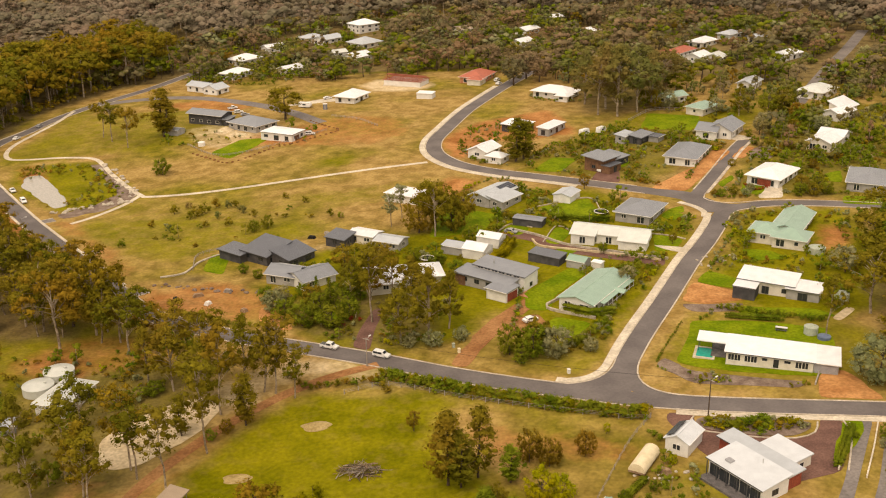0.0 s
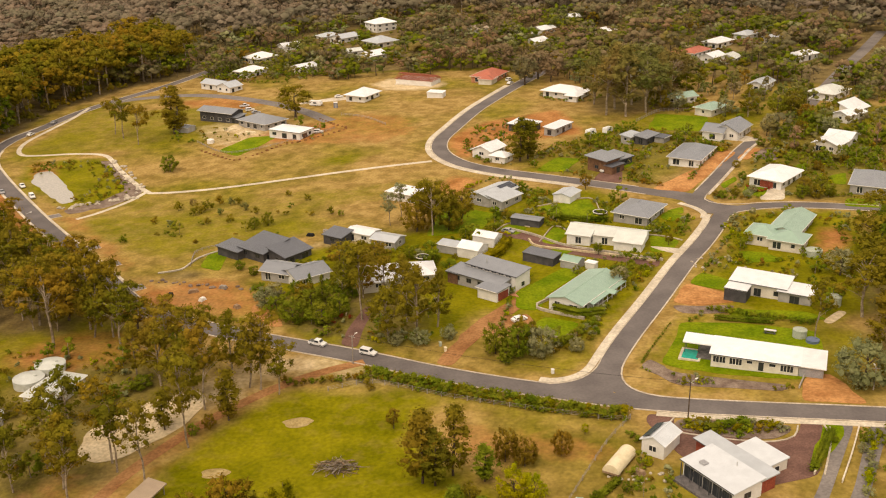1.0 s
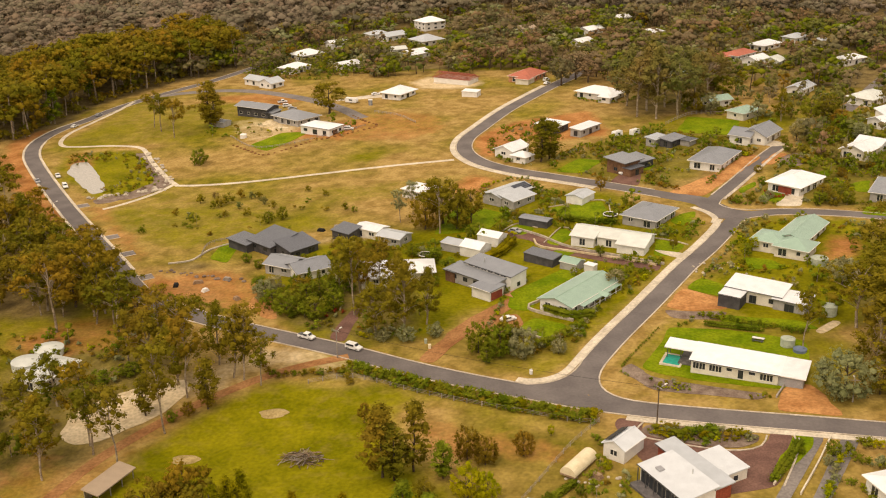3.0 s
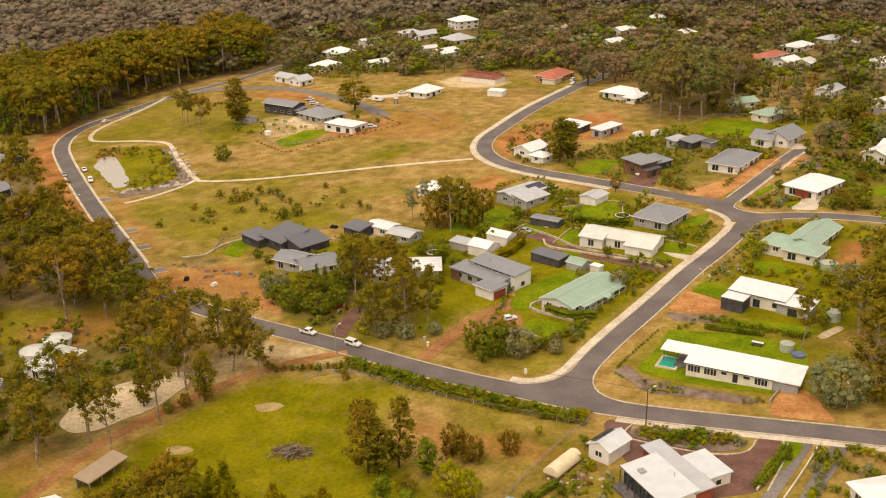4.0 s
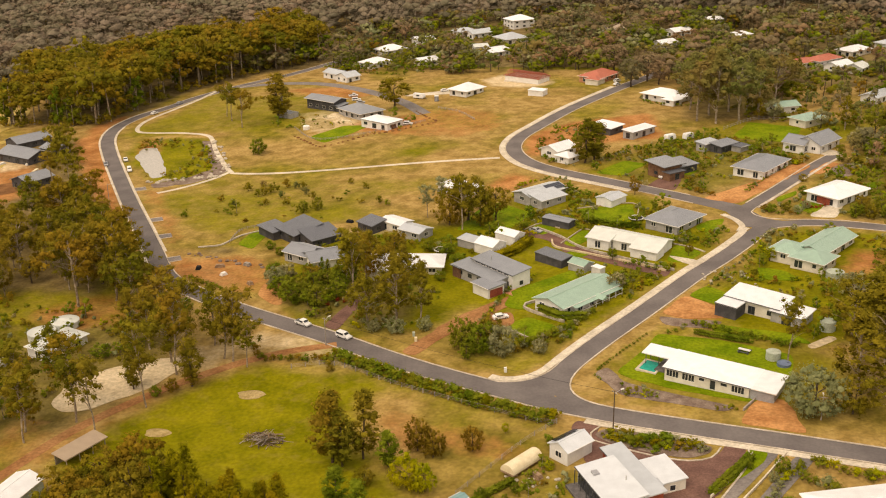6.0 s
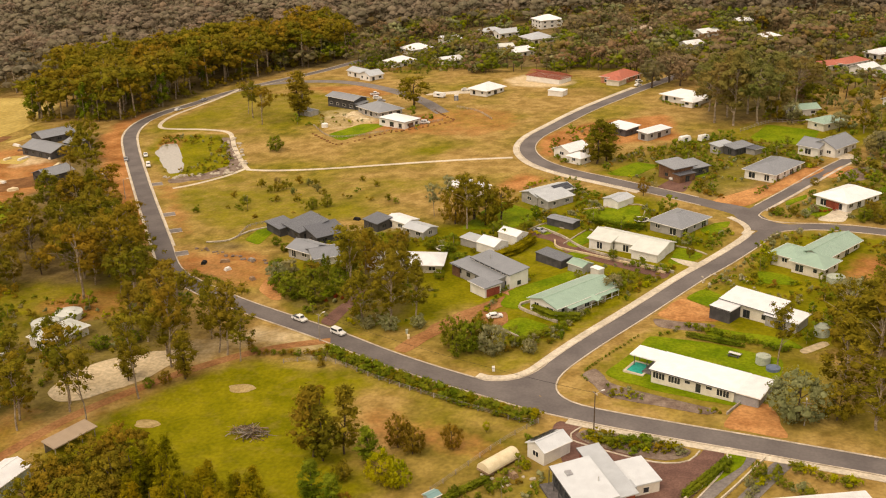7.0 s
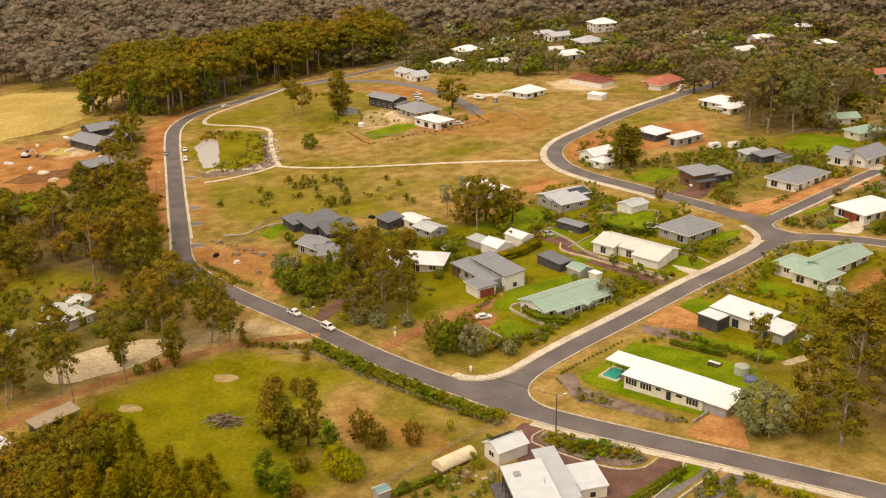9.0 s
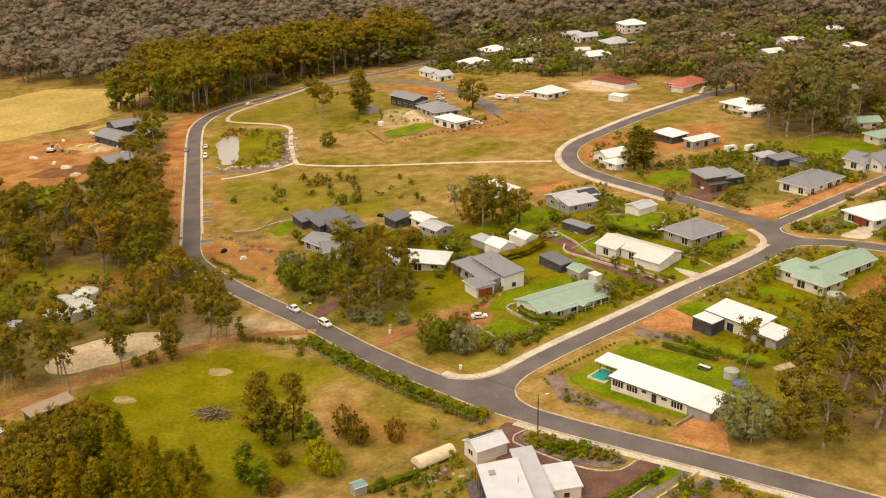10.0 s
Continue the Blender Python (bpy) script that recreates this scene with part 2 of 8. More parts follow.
def mesh_part(name, verts, faces, material, parent=None, label="", smooth=False):
    me = bpy.data.meshes.new(name)
    me.from_pydata(verts, [], faces)
    me.materials.append(M[material])
    if smooth:
        me.polygons.foreach_set("use_smooth", [True] * len(faces))
    me.update()
    ob = new(name, me)
    if parent is not None:
        ob.parent = parent
    if label:
        ob["label"] = label
    return ob


def again(ob, parent, m):
    """A further part on the same mesh."""
    o = new(ob.name.split(".")[0], ob.data)
    o.parent, o.matrix_local = parent, m
    return o


def base(name, x, y, z=None, turn=0.0, label="", category="", group="", kind=""):
    ob = new(name)
    ob.empty_display_size = 0.3
    ob.matrix_world = pose(x, y, ground_z(x, y) if z is None else z, 0, 0, turn)
    return tagged(ob, label, category, group, kind)


def box(bm, x0, y0, z0, x1, y1, z1, bevel=0.0):
    made = bmesh.ops.create_cube(bm, size=1.0, matrix=Matrix.Translation(((x0 + x1) / 2, (y0 + y1) / 2, (z0 + z1) / 2)) @ Matrix.Diagonal((x1 - x0, y1 - y0, z1 - z0, 1)))
    if bevel:
        edges = list({e for v in made["verts"] for e in v.link_edges})
        bmesh.ops.bevel(bm, geom=edges, offset=bevel, segments=2, affect="EDGES", profile=0.5)
    return bm


def block(*b, bevel=0.0):
    return box(bmesh.new(), *b, bevel=bevel)


def drum(bm, p, q, r0, r1, sides=10):
    """A tapered round bar from p to q."""
    p, q = Vector(p), Vector(q)
    m = Matrix.Translation((p + q) / 2) @ (q - p).to_track_quat("Z", "Y").to_matrix().to_4x4()
    bmesh.ops.create_cone(bm, cap_ends=True, segments=sides, radius1=r0, radius2=r1, depth=(q - p).length, matrix=m)
    return bm


def smooth_line(points, step=3.0):
    """A smooth curve through plan points, at about even steps."""
    p = [np.array(v, float) for v in points]
    p = [2 * p[0] - p[1], *p, 2 * p[-1] - p[-2]]
    out = []
    for a, b, c, d in zip(p, p[1:], p[2:], p[3:]):
        n = max(2, int(np.linalg.norm(c - b) / step))
        for k in range(n):
            t = k / n
            out.append(0.5 * (2 * b + (c - a) * t + (2 * a - 5 * b + 4 * c - d) * t * t + (3 * b - a - 3 * c + d) * t ** 3))
    return out + [p[-2]]


def offset_line(line, d):
    """The line moved d metres to its left."""
    out = []
    for i, p in enumerate(line):
        t = line[min(i + 1, len(line) - 1)] - line[max(i - 1, 0)]
        t = t / np.linalg.norm(t)
        out.append(p + d * np.array((-t[1], t[0])))
    return out


def ribbon(name, line, width, top, material, label, category, thick=0.12, kind="structure", shift=0.0):
    """A strip with a real thickness laid along a line on the ground, its upper face top metres over it."""
    left, right = offset_line(line, shift + width / 2), offset_line(line, shift - width / 2)
    v, f = [], []
    for a, b in zip(left, right):
        for p in (a, b):
            z = ground_z(*p) + top
            v += [(p[0], p[1], z), (p[0], p[1], z - thick)]
    for i in range(len(line) - 1):
        a, b = 4 * i, 4 * i + 4
        f += [(a, a + 2, b + 2, b), (a + 1, a, b, b + 1), (a + 2, a + 3, b + 3, b + 2)]
    e = 4 * (len(line) - 1)
    f += [(0, 1, 3, 2), (e, e + 2, e + 3, e + 1)]
    return tagged(mesh_part(name, v, f, material), label, category, "", kind)


def rounded(points, rough=0.0, seed=0):
    """A closed outline through plan points, corners softened, a little uneven."""
    rng = random.Random(seed)
    pts = [np.array(p, float) for p in points]
    out, n = [], len(pts)
    for i in range(n):
        a, b, c = pts[i - 1], pts[i], pts[(i + 1) % n]
        p, q = b + (a - b) * min(0.3, 2.0 / max(np.linalg.norm(a - b), 0.1)), b + (c - b) * min(0.3, 2.0 / max(np.linalg.norm(c - b), 0.1))
        out += [p, 0.25 * p + 0.5 * b + 0.25 * q, q]
        d = np.linalg.norm(c - b)
        k = int(d / 4)
        for j in range(1, k):
            r = q + (c - b) * (0.7 if d > 7 else 0.4) * j / k
            if rough:
                out.append(r + np.array((rng.uniform(-rough, rough), rng.uniform(-rough, rough))))
    return out


def patch(name, points, top, material, label, category, rough=0.0, kind="structure", thick=0.1, seed=0):
    """A flat piece of ground cover with edges of its own, following the land."""
    outline = rounded(points, rough, seed)
    bm = bmesh.new()
    face = bm.faces.new([bm.verts.new((p[0], p[1], 0)) for p in outline])
    xs, ys = [p[0] for p in outline], [p[1] for p in outline]
    for axis, lo, hi in ((0, min(xs), max(xs)), (1, min(ys), max(ys))):
        k = lo + 8
        while k < hi:
            co, no = [0, 0, 0], [0, 0, 0]
            co[axis], no[axis] = k, 1
            bmesh.ops.bisect_plane(bm, geom=bm.verts[:] + bm.edges[:] + bm.faces[:], plane_co=co, plane_no=no)
            k += 8
    rim = [e for e in bm.edges if e.is_boundary]
    down = bmesh.ops.extrude_edge_only(bm, edges=rim)["geom"]
    low = {v for v in down if isinstance(v, bmesh.types.BMVert)}
    for v in bm.verts:
        v.co.z = ground_z(v.co.x, v.co.y) + top - (thick if v in low else 0)
    bmesh.ops.recalc_face_normals(bm, faces=bm.faces[:])
    if sum(f.normal.z for f in bm.faces) < 0:
        bmesh.ops.reverse_faces(bm, faces=bm.faces[:])
    return tagged(part(name, bm, material), label, category, "", kind)


# ---- roads (plan lines, metres) ----
LINE_FRONT = smooth_line([(220, 166), (170, 177), (120, 188), (90, 193.4), (72, 196.3), (55, 199.4), (40, 203.3), (28, 207.8), (14, 213.2), (-1, 219.8), (-20, 229.3), (-50, 242.6), (-70, 253.6), (-83.5, 263.8), (-99, 284.5), (-125, 320), (-151, 356), (-177.6, 393), (-192, 416), (-198.5, 436), (-198, 456), (-192, 474), (-188, 492), (-180, 512), (-168, 533), (-155, 555), (-140, 590)])
LINE_SIDE = smooth_line([(37.0, 206), (39.5, 216), (42.8, 224.6), (47.7, 235.4), (56, 252.2), (63.2, 267.4), (69, 279.4), (75.6, 291.4), (82.6, 306), (86, 314.5), (90.5, 319.8), (97, 321.6), (103.3, 322.4), (116, 320.5), (130, 316.5), (165, 305), (220, 289)])
LINE_BEND = smooth_line([(87, 318), (80, 332), (68, 341.5), (50, 353), (31, 364.5), (17, 373), (4, 385), (-4, 401), (-5, 418), (0, 437), (9, 466), (19, 490), (30, 514), (46, 545)])
LINE_SPUR = smooth_line([(80, 331), (84, 337), (94, 356), (107, 382), (115, 396)])
LINE_FAR = smooth_line([(150, 445), (171, 484), (189, 517), (208, 550), (235, 600)])
LINE_COURT = smooth_line([(-176, 520), (-160, 526), (-142, 528), (-125, 524), (-106, 513), (-86, 497), (-70, 480), (-56, 460)])


def near(line, x, y):
    return min(range(len(line)), key=lambda i: (line[i][0] - x) ** 2 + (line[i][1] - y) ** 2)


ribbon("road", LINE_FRONT, 5.9, 0.03, "asphalt", "smooth dark grey asphalt street with pale kerbs", "road")
ribbon("road", LINE_SIDE, 5.3, 0.036, "asphalt", "dark grey asphalt side street running between gardens", "road")
ribbon("road", LINE_BEND, 6.2, 0.042, "asphalt", "curving grey asphalt street beside a dry field", "road")
ribbon("road", LINE_SPUR, 5.0, 0.048, "asphalt", "short grey asphalt lane with concrete edges", "road")
ribbon("road", LINE_FAR, 6.0, 0.03, "old_asphalt", "distant grey road running into the woods", "road")
ribbon("road", LINE_COURT, 6.5, 0.05, "old_asphalt", "pale grey bitumen court before the far houses", "road")


def corner(a, ctrl, b, n=10):
    a, c, b = (np.array(v, float) for v in (a, ctrl, b))
    return [(1 - t) ** 2 * a + 2 * t * (1 - t) * c + t * t * b for t in np.linspace(0, 1, n)]


KERB_LABEL = "low pale concrete kerb along the street"


def kerb(line, width=0.35, top=0.15):
    return ribbon("kerb", line, width, top, "kerb", KERB_LABEL, "kerb", 0.2)


NF, SF = offset_line(LINE_FRONT, -3.05), offset_line(LINE_FRONT, 3.05)   # north and south edges, the line runs west
WS, ES = offset_line(LINE_SIDE, 2.8), offset_line(LINE_SIDE, -2.8)
i_e, i_w = near(NF, 51, 203.5), near(NF, 25, 212)
j_w, j_e = near(WS, 39.5, 223), near(ES, 44, 221.5)
ne_arc = corner(NF[i_e], (38.5, 206.2), ES[j_e])
nw_arc = corner(WS[j_w], (36, 211.2), NF[i_w])
kerb(NF[:i_e] + ne_arc + ES[j_e + 1:])
kerb(WS[near(WS, 80, 315):j_w:-1] + nw_arc + NF[i_w + 1:])
kerb(SF)
patch("road", [NF[i_e], *ne_arc[1:-1:2], ES[j_e], (42, 217), (39, 207), (48, 202)], 0.033, "asphalt", "asphalt widening at the street corner", "road")
patch("road", [WS[j_w], *nw_arc[1:-1:2], NF[i_w], (28, 208), (38, 207), (42, 222)], 0.039, "asphalt", "asphalt widening at the street corner", "road")
WB, EB = offset_line(LINE_BEND, 3.2), offset_line(LINE_BEND, -3.2)
kerb(WB[near(WB, 66, 338):])
kerb(EB[near(EB, 64, 347):])
kerb(offset_line(LINE_SPUR, 2.6)[3:], 0.5)
kerb(offset_line(LINE_SPUR, -2.6)[2:], 1.1)

kerb(smooth_line([(150, 312.6), (116, 323.6), (103.5, 325.3), (94, 324.9), (87.5, 326.4), (84.2, 331), (86.8, 337.5)]))

# ---- footpaths ----
ribbon("footpath", smooth_line([(80.3, 313.5), (81.2, 318), (79.3, 323.5), (75.5, 328.5)], 1.0), 1.9, 0.135, "concrete", "pale concrete path rounding the corner", "footpath")
ribbon("track", smooth_line([(-67, 158), (-62.5, 178), (-55.5, 192.5), (-47, 204.5), (-36, 215.5), (-26, 222), (-17, 225.8)], 2.0), 2.9, 0.05, "track_dirt", "worn reddish dirt track beside the paddock", "track", 0.12)
FIELD_PATH = smooth_line([(-183, 510), (-184, 490), (-187, 470), (-190, 450), (-188, 436), (-183, 428), (-175, 426.5), (-160, 427), (-147, 424), (-140, 415), (-133, 403), (-116, 379), (-110, 375.5), (-90, 376), (-60, 380), (-26, 386.5), (-7.5, 390)], 2.5)
ribbon("footpath", FIELD_PATH, 2.0, 0.08, "concrete", "pale concrete footpath winding across a dry field", "footpath")
ribbon("footpath", smooth_line([(-115, 377.5), (-119, 366), (-126, 353.5), (-131, 347)], 2.5), 1.8, 0.075, "concrete", "pale concrete branch of the field path", "footpath")
wpath = offset_line(LINE_SIDE, 4.0)
ribbon("footpath", wpath[near(wpath, 80, 318):near(wpath, 38, 224):-1] + offset_line(nw_arc, -1.4)[1:] + offset_line(LINE_FRONT, -4.3)[i_w + 1:i_w + 2], 2.0, 0.14, "concrete", "pale concrete footpath beside the side street", "footpath")
bpath = offset_line(LINE_BEND, 4.6)
ribbon("footpath", bpath[near(bpath, 45, 352):near(bpath, 27, 516)], 2.2, 0.14, "concrete", "broad pale concrete path round the bend", "footpath")
spath = offset_line(LINE_FRONT, 4.3)
ribbon("footpath", spath[near(spath, 150, 180):near(spath, 45, 200)], 1.7, 0.13, "concrete", "pale concrete footpath on the south side", "footpath")
epath, wedge = offset_line(LINE_FRONT, -3.55), offset_line(LINE_FRONT, 3.5)
ribbon("footpath", epath[near(epath, -94, 282):near(epath, -196, 440)], 0.65, 0.16, "concrete", "narrow pale concrete edge strip beside the western street", "footpath")
ribbon("footpath", wedge[near(wedge, -88, 264):near(wedge, -196, 480)], 0.6, 0.16, "concrete", "narrow pale concrete edge strip beside the western street", "footpath")

# ---- ground sheet and its covers ----
def soft_zone(xs, ys, zones):
    """How much of a cover lies at each grid point, from plan outlines, with uneven edges."""
    gx, gy = np.meshgrid(xs, ys)
    wob = 2.2 * np.sin(gx * 0.31 + 1.3 * np.sin(gy * 0.17)) + 1.6 * np.sin(gx * 0.83 + gy * 0.57)
    wob2 = 2.2 * np.sin(gy * 0.27 + 1.3 * np.sin(gx * 0.21)) + 1.6 * np.sin(gy * 0.77 - gx * 0.49)
    total = np.zeros(gx.shape)
    for amount, jitter, pts in zones:
        px, py = gx + jitter * wob, gy + jitter * wob2
        inside = np.zeros(gx.shape, bool)
        for (x0, y0), (x1, y1) in zip(pts, pts[1:] + pts[:1]):
            if y0 != y1:
                inside ^= ((y0 > py) != (y1 > py)) & (px < (x1 - x0) * (py - y0) / (y1 - y0) + x0)
        total = np.maximum(total, inside * amount)
    for _ in range(2):
        p = np.pad(total, 1, mode="edge")
        total = (p[1:-1, 1:-1] * 2 + p[:-2, 1:-1] + p[2:, 1:-1] + p[1:-1, :-2] + p[1:-1, 2:]) / 6
    return total


GREEN = [
    (1.0, 0.6, [(-5, 242), (-6, 262), (1, 269), (10, 259), (7, 245), (2, 235)]),
    (0.55, 0.7, [(6, 226), (28, 213), (41, 222), (38, 232), (28, 232), (16, 236)]),
    (0.5, 0.6, [(46, 214), (50, 208), (78, 202), (80, 199), (52, 204), (44, 209)]),
    (0.82, 0.7, [(-60, 170), (-48, 200), (-30, 216), (-15, 213), (-2, 208), (2, 192), (10, 176), (18, 168), (11, 157), (4, 145), (-40, 140)]),
    (0.5, 0.7, [(5, 215), (45, 197), (40, 190), (0, 205), (-20, 216)]),
    (0.55, 0.7, [(-190, 420), (-130, 430), (-100, 440), (-85, 470), (-110, 500), (-180, 500)]),
    (0.6, 0.7, [(-130, 352), (-70, 340), (-40, 330), (-40, 315), (-90, 300), (-125, 330)]),
    (0.8, 0.5, [(-178, 418), (-142, 420), (-114, 376), (-129, 359), (-145, 360), (-170, 395)]),
    (0.42, 0.9, [(-128, 350), (-60, 338), (-20, 345), (0, 372), (-50, 362), (-110, 372)]),
    (0.8, 0.6, [(-51.9, 398.2), (-48.7, 406.3), (-40.2, 406.0), (-36.1, 398.9), (-42.5, 391.4), (-50.2, 393.0)]),
    (0.45, 0.7, [(-40, 400), (-25, 405), (-28, 412), (-42, 408)]),
    (0.9, 0.6, [(-30, 236), (-10, 232), (5, 240), (20, 262), (5, 320), (-45, 300), (-50, 262)]),
    (0.8, 0.6, [(14, 250), (30, 226), (45, 240), (72, 292), (75, 318), (45, 350), (5, 352), (10, 300)]),
    (0.62, 0.6, [(45, 218), (60, 246), (110, 230), (92, 208), (60, 207)]),
    (0.85, 0.6, [(64, 250), (80, 290), (95, 318), (125, 315), (128, 250), (95, 238)]),
    (0.68, 0.6, [(25, 370), (70, 350), (110, 400), (140, 440), (80, 450), (45, 405)]),
    (0.68, 0.6, [(95, 330), (160, 320), (220, 420), (150, 450), (118, 395)]),
    (0.68, 0.7, [(-150, 150), (-72, 150), (-66, 185), (-58, 215), (-70, 245), (-100, 262), (-150, 250)]),
    (0.6, 0.6, [(40, 150), (42, 178), (55, 180), (60, 150)]),
    (0.8, 0.6, [(-60, 560), (60, 545), (250, 520), (260, 700), (-100, 720)]),
    (0.7, 0.7, [(-230, 290), (-170, 310), (-120, 270), (-140, 230), (-200, 240)]),
]
EARTH = [
    (0.5, 1.0, [(-112, 236), (-100, 250), (-72, 246), (-60, 232), (-78, 226), (-96, 232)]),
    (0.42, 1.0, [(-84, 166), (-78, 184), (-64, 178), (-66, 160)]),
    (0.62, 0.8, [(-90, 262), (-90, 280), (-58, 279), (-46, 262), (-58, 251), (-74, 262)]),
    (0.85, 0.4, [(-88, 276), (-70, 280), (-58, 277), (-58, 273.5), (-72, 275.5), (-86, 271)]),
    (0.9, 0.5, [(60.5, 252), (67, 265), (72, 261), (77, 253), (75, 246), (62, 248)]),
    (0.9, 0.5, [(104, 282), (110, 294), (116, 306), (119, 300), (116, 286), (108, 276)]),
    (1.0, 0.4, [(14, 446), (46, 460), (53, 420), (31, 410), (15, 416), (12, 400), (6, 388), (-1, 405), (0, 425)]),
    (0.9, 0.5, [(-6, 350), (-2, 370), (12, 366), (8, 350)]),
    (0.5, 0.9, [(-60, 425), (-30, 420), (-10, 440), (-30, 470), (-62, 470), (-75, 440)]),
    (0.9, 0.5, [(-80, 430), (-60, 428), (-52, 450), (-70, 455), (-92, 440)]),
    (0.9, 0.5, [(-155, 398), (-170, 420), (-176, 415), (-160, 390)]),
    (0.42, 0.6, [(-68, 160), (-62, 181), (-47, 206), (-34, 219), (-17, 228), (-15, 222), (-33, 213), (-45, 201), (-58, 176), (-60, 160)]),
    (1.0, 0.4, [(-101, 281), (-128, 319), (-154, 355), (-181, 393), (-196, 415), (-203, 436), (-203, 458), (-209, 456), (-211, 432), (-203, 408), (-189, 388), (-161, 350), (-136, 314), (-108, 277)]),
    (0.8, 0.5, [(-96, 290), (-121, 324), (-138, 349), (-134, 352), (-116, 327), (-92, 294)]),
    (0.72, 0.9, [(-275, 368), (-215, 395), (-176, 345), (-185, 318), (-215, 300)]),
    (0.7, 0.6, [(-112, 232), (-100, 245), (-86, 232), (-92, 222)]),
    (0.5, 0.6, [(-20, 228), (0, 218), (22, 209), (24, 212), (2, 222), (-18, 232)]),
    (0.6, 0.6, [(2, 196), (36, 188), (38, 178), (10, 182)]),
    (0.7, 0.6, [(-150, 515), (-110, 520), (-90, 500), (-100, 490), (-150, 510)]),
    (0.5, 0.6, [(50, 207), (90, 199), (90, 203), (52, 211)]),
]
SAND = [
    (0.45, 0.8, [(-118, 462), (-97, 478), (-72, 462), (-60, 442), (-80, 432), (-108, 438)]),
    (0.5, 0.6, [(-56, 214), (-47, 227), (-37, 223), (-41, 215), (-51, 203)]),
    (0.6, 0.5, [(-106, 436), (-94, 427), (-88, 440), (-100, 448)]),
    (0.8, 0.6, [(-111, 448), (-94, 464), (-86, 444), (-100, 434)]),
    (0.9, 0.6, [(-44, 532), (-33, 547), (-6, 526), (-12, 511), (-34, 518)]),
    (0.7, 0.6, [(-36, 232), (-20, 224), (-4, 217), (-4, 214), (-22, 218), (-42, 226)]),
    (0.7, 0.5, [(-45, 300), (-30, 315), (-22, 318), (-28, 304)]),
    (0.7, 0.6, [(-230, 375), (-215, 385), (-200, 372), (-212, 362)]),
]
FLOOR = [
    (0.85, 0.7, [(-84, 266), (-80, 272), (-68, 271), (-60, 268), (-53, 258), (-58, 254), (-66, 258), (-74, 260)]),
    (0.75, 0.7, [(-86, 284), (-80, 291), (-72, 290), (-66, 285), (-70, 281), (-78, 281)]),
    (0.7, 0.8, [(-206, 440), (-200, 470), (-196, 510), (-178, 545), (-150, 590), (-165, 600), (-210, 520), (-215, 450)]),
    (0.42, 1.0, [(28, 368), (66, 348), (84, 345), (108, 388), (100, 430), (50, 412)]),
    (0.42, 1.0, [(94, 334), (150, 322), (170, 372), (150, 420), (122, 392), (104, 362)]),
    (1.0, 1.0, [(-4900, 520), (-420, 520), (-262, 500), (-255, 445), (-202, 440), (-206, 500), (-190, 560), (-130, 570), (0, 560), (60, 550), (300, 400), (4900, 300), (4900, 4900), (-4900, 4900)]),
    (0.8, 0.8, [(-112, 285), (-205, 420), (-235, 400), (-205, 330), (-160, 250), (-95, 245)]),
    (0.6, 0.8, [(-100, 230), (-60, 232), (-40, 224), (-50, 204), (-62, 180), (-80, 165), (-110, 180)]),
    (0.7, 0.8, [(100, 215), (130, 210), (135, 300), (120, 290), (108, 245)]),
    (0.6, 0.8, [(58, 450), (105, 450), (110, 540), (60, 540)]),
    (0.6, 0.8, [(-28, 236), (-8, 232), (0, 262), (-30, 275), (-50, 262)]),
    (0.8, 0.8, [(-70, 120), (-60, 160), (-30, 162), (-10, 120)]),
]
far_steps = [400, 460, 540, 650, 800, 1000, 1400, 2000, 3000, 4900]
xs = np.array([-v for v in far_steps[::-1]] + list(range(-360, 341, 3)) + far_steps, float)
ys = np.array([-4900, -3000, -1500, -700, -300, -100, 0, 60, 90] + list(range(110, 641, 3)) + [660, 690, 730, 780, 850, 950, 1100, 1500, 2200, 3200, 4900], float)
gv = [(x, y, ground_z(x, y)) for y in ys for x in xs]
nx = len(xs)
gf = [(j * nx + i, j * nx + i + 1, (j + 1) * nx + i + 1, (j + 1) * nx + i) for j in range(len(ys) - 1) for i in range(nx - 1)]
ground = tagged(mesh_part("ground", gv, gf, "ground", smooth=True), "dry grassy land with bare orange earth and leaf litter", "ground", "", "structure")
zone, litter = ground.data.color_attributes.new("zone", "FLOAT_COLOR", "POINT"), ground.data.color_attributes.new("litter", "FLOAT_COLOR", "POINT")
g, e, s, f = (soft_zone(xs, ys, z) for z in (GREEN, EARTH, SAND, FLOOR))
one = np.ones(g.size)
zone.data.foreach_set("color", np.stack([g.ravel(), e.ravel(), s.ravel(), one], 1).ravel())
litter.data.foreach_set("color", np.stack([f.ravel(), f.ravel(), f.ravel(), one], 1).ravel())

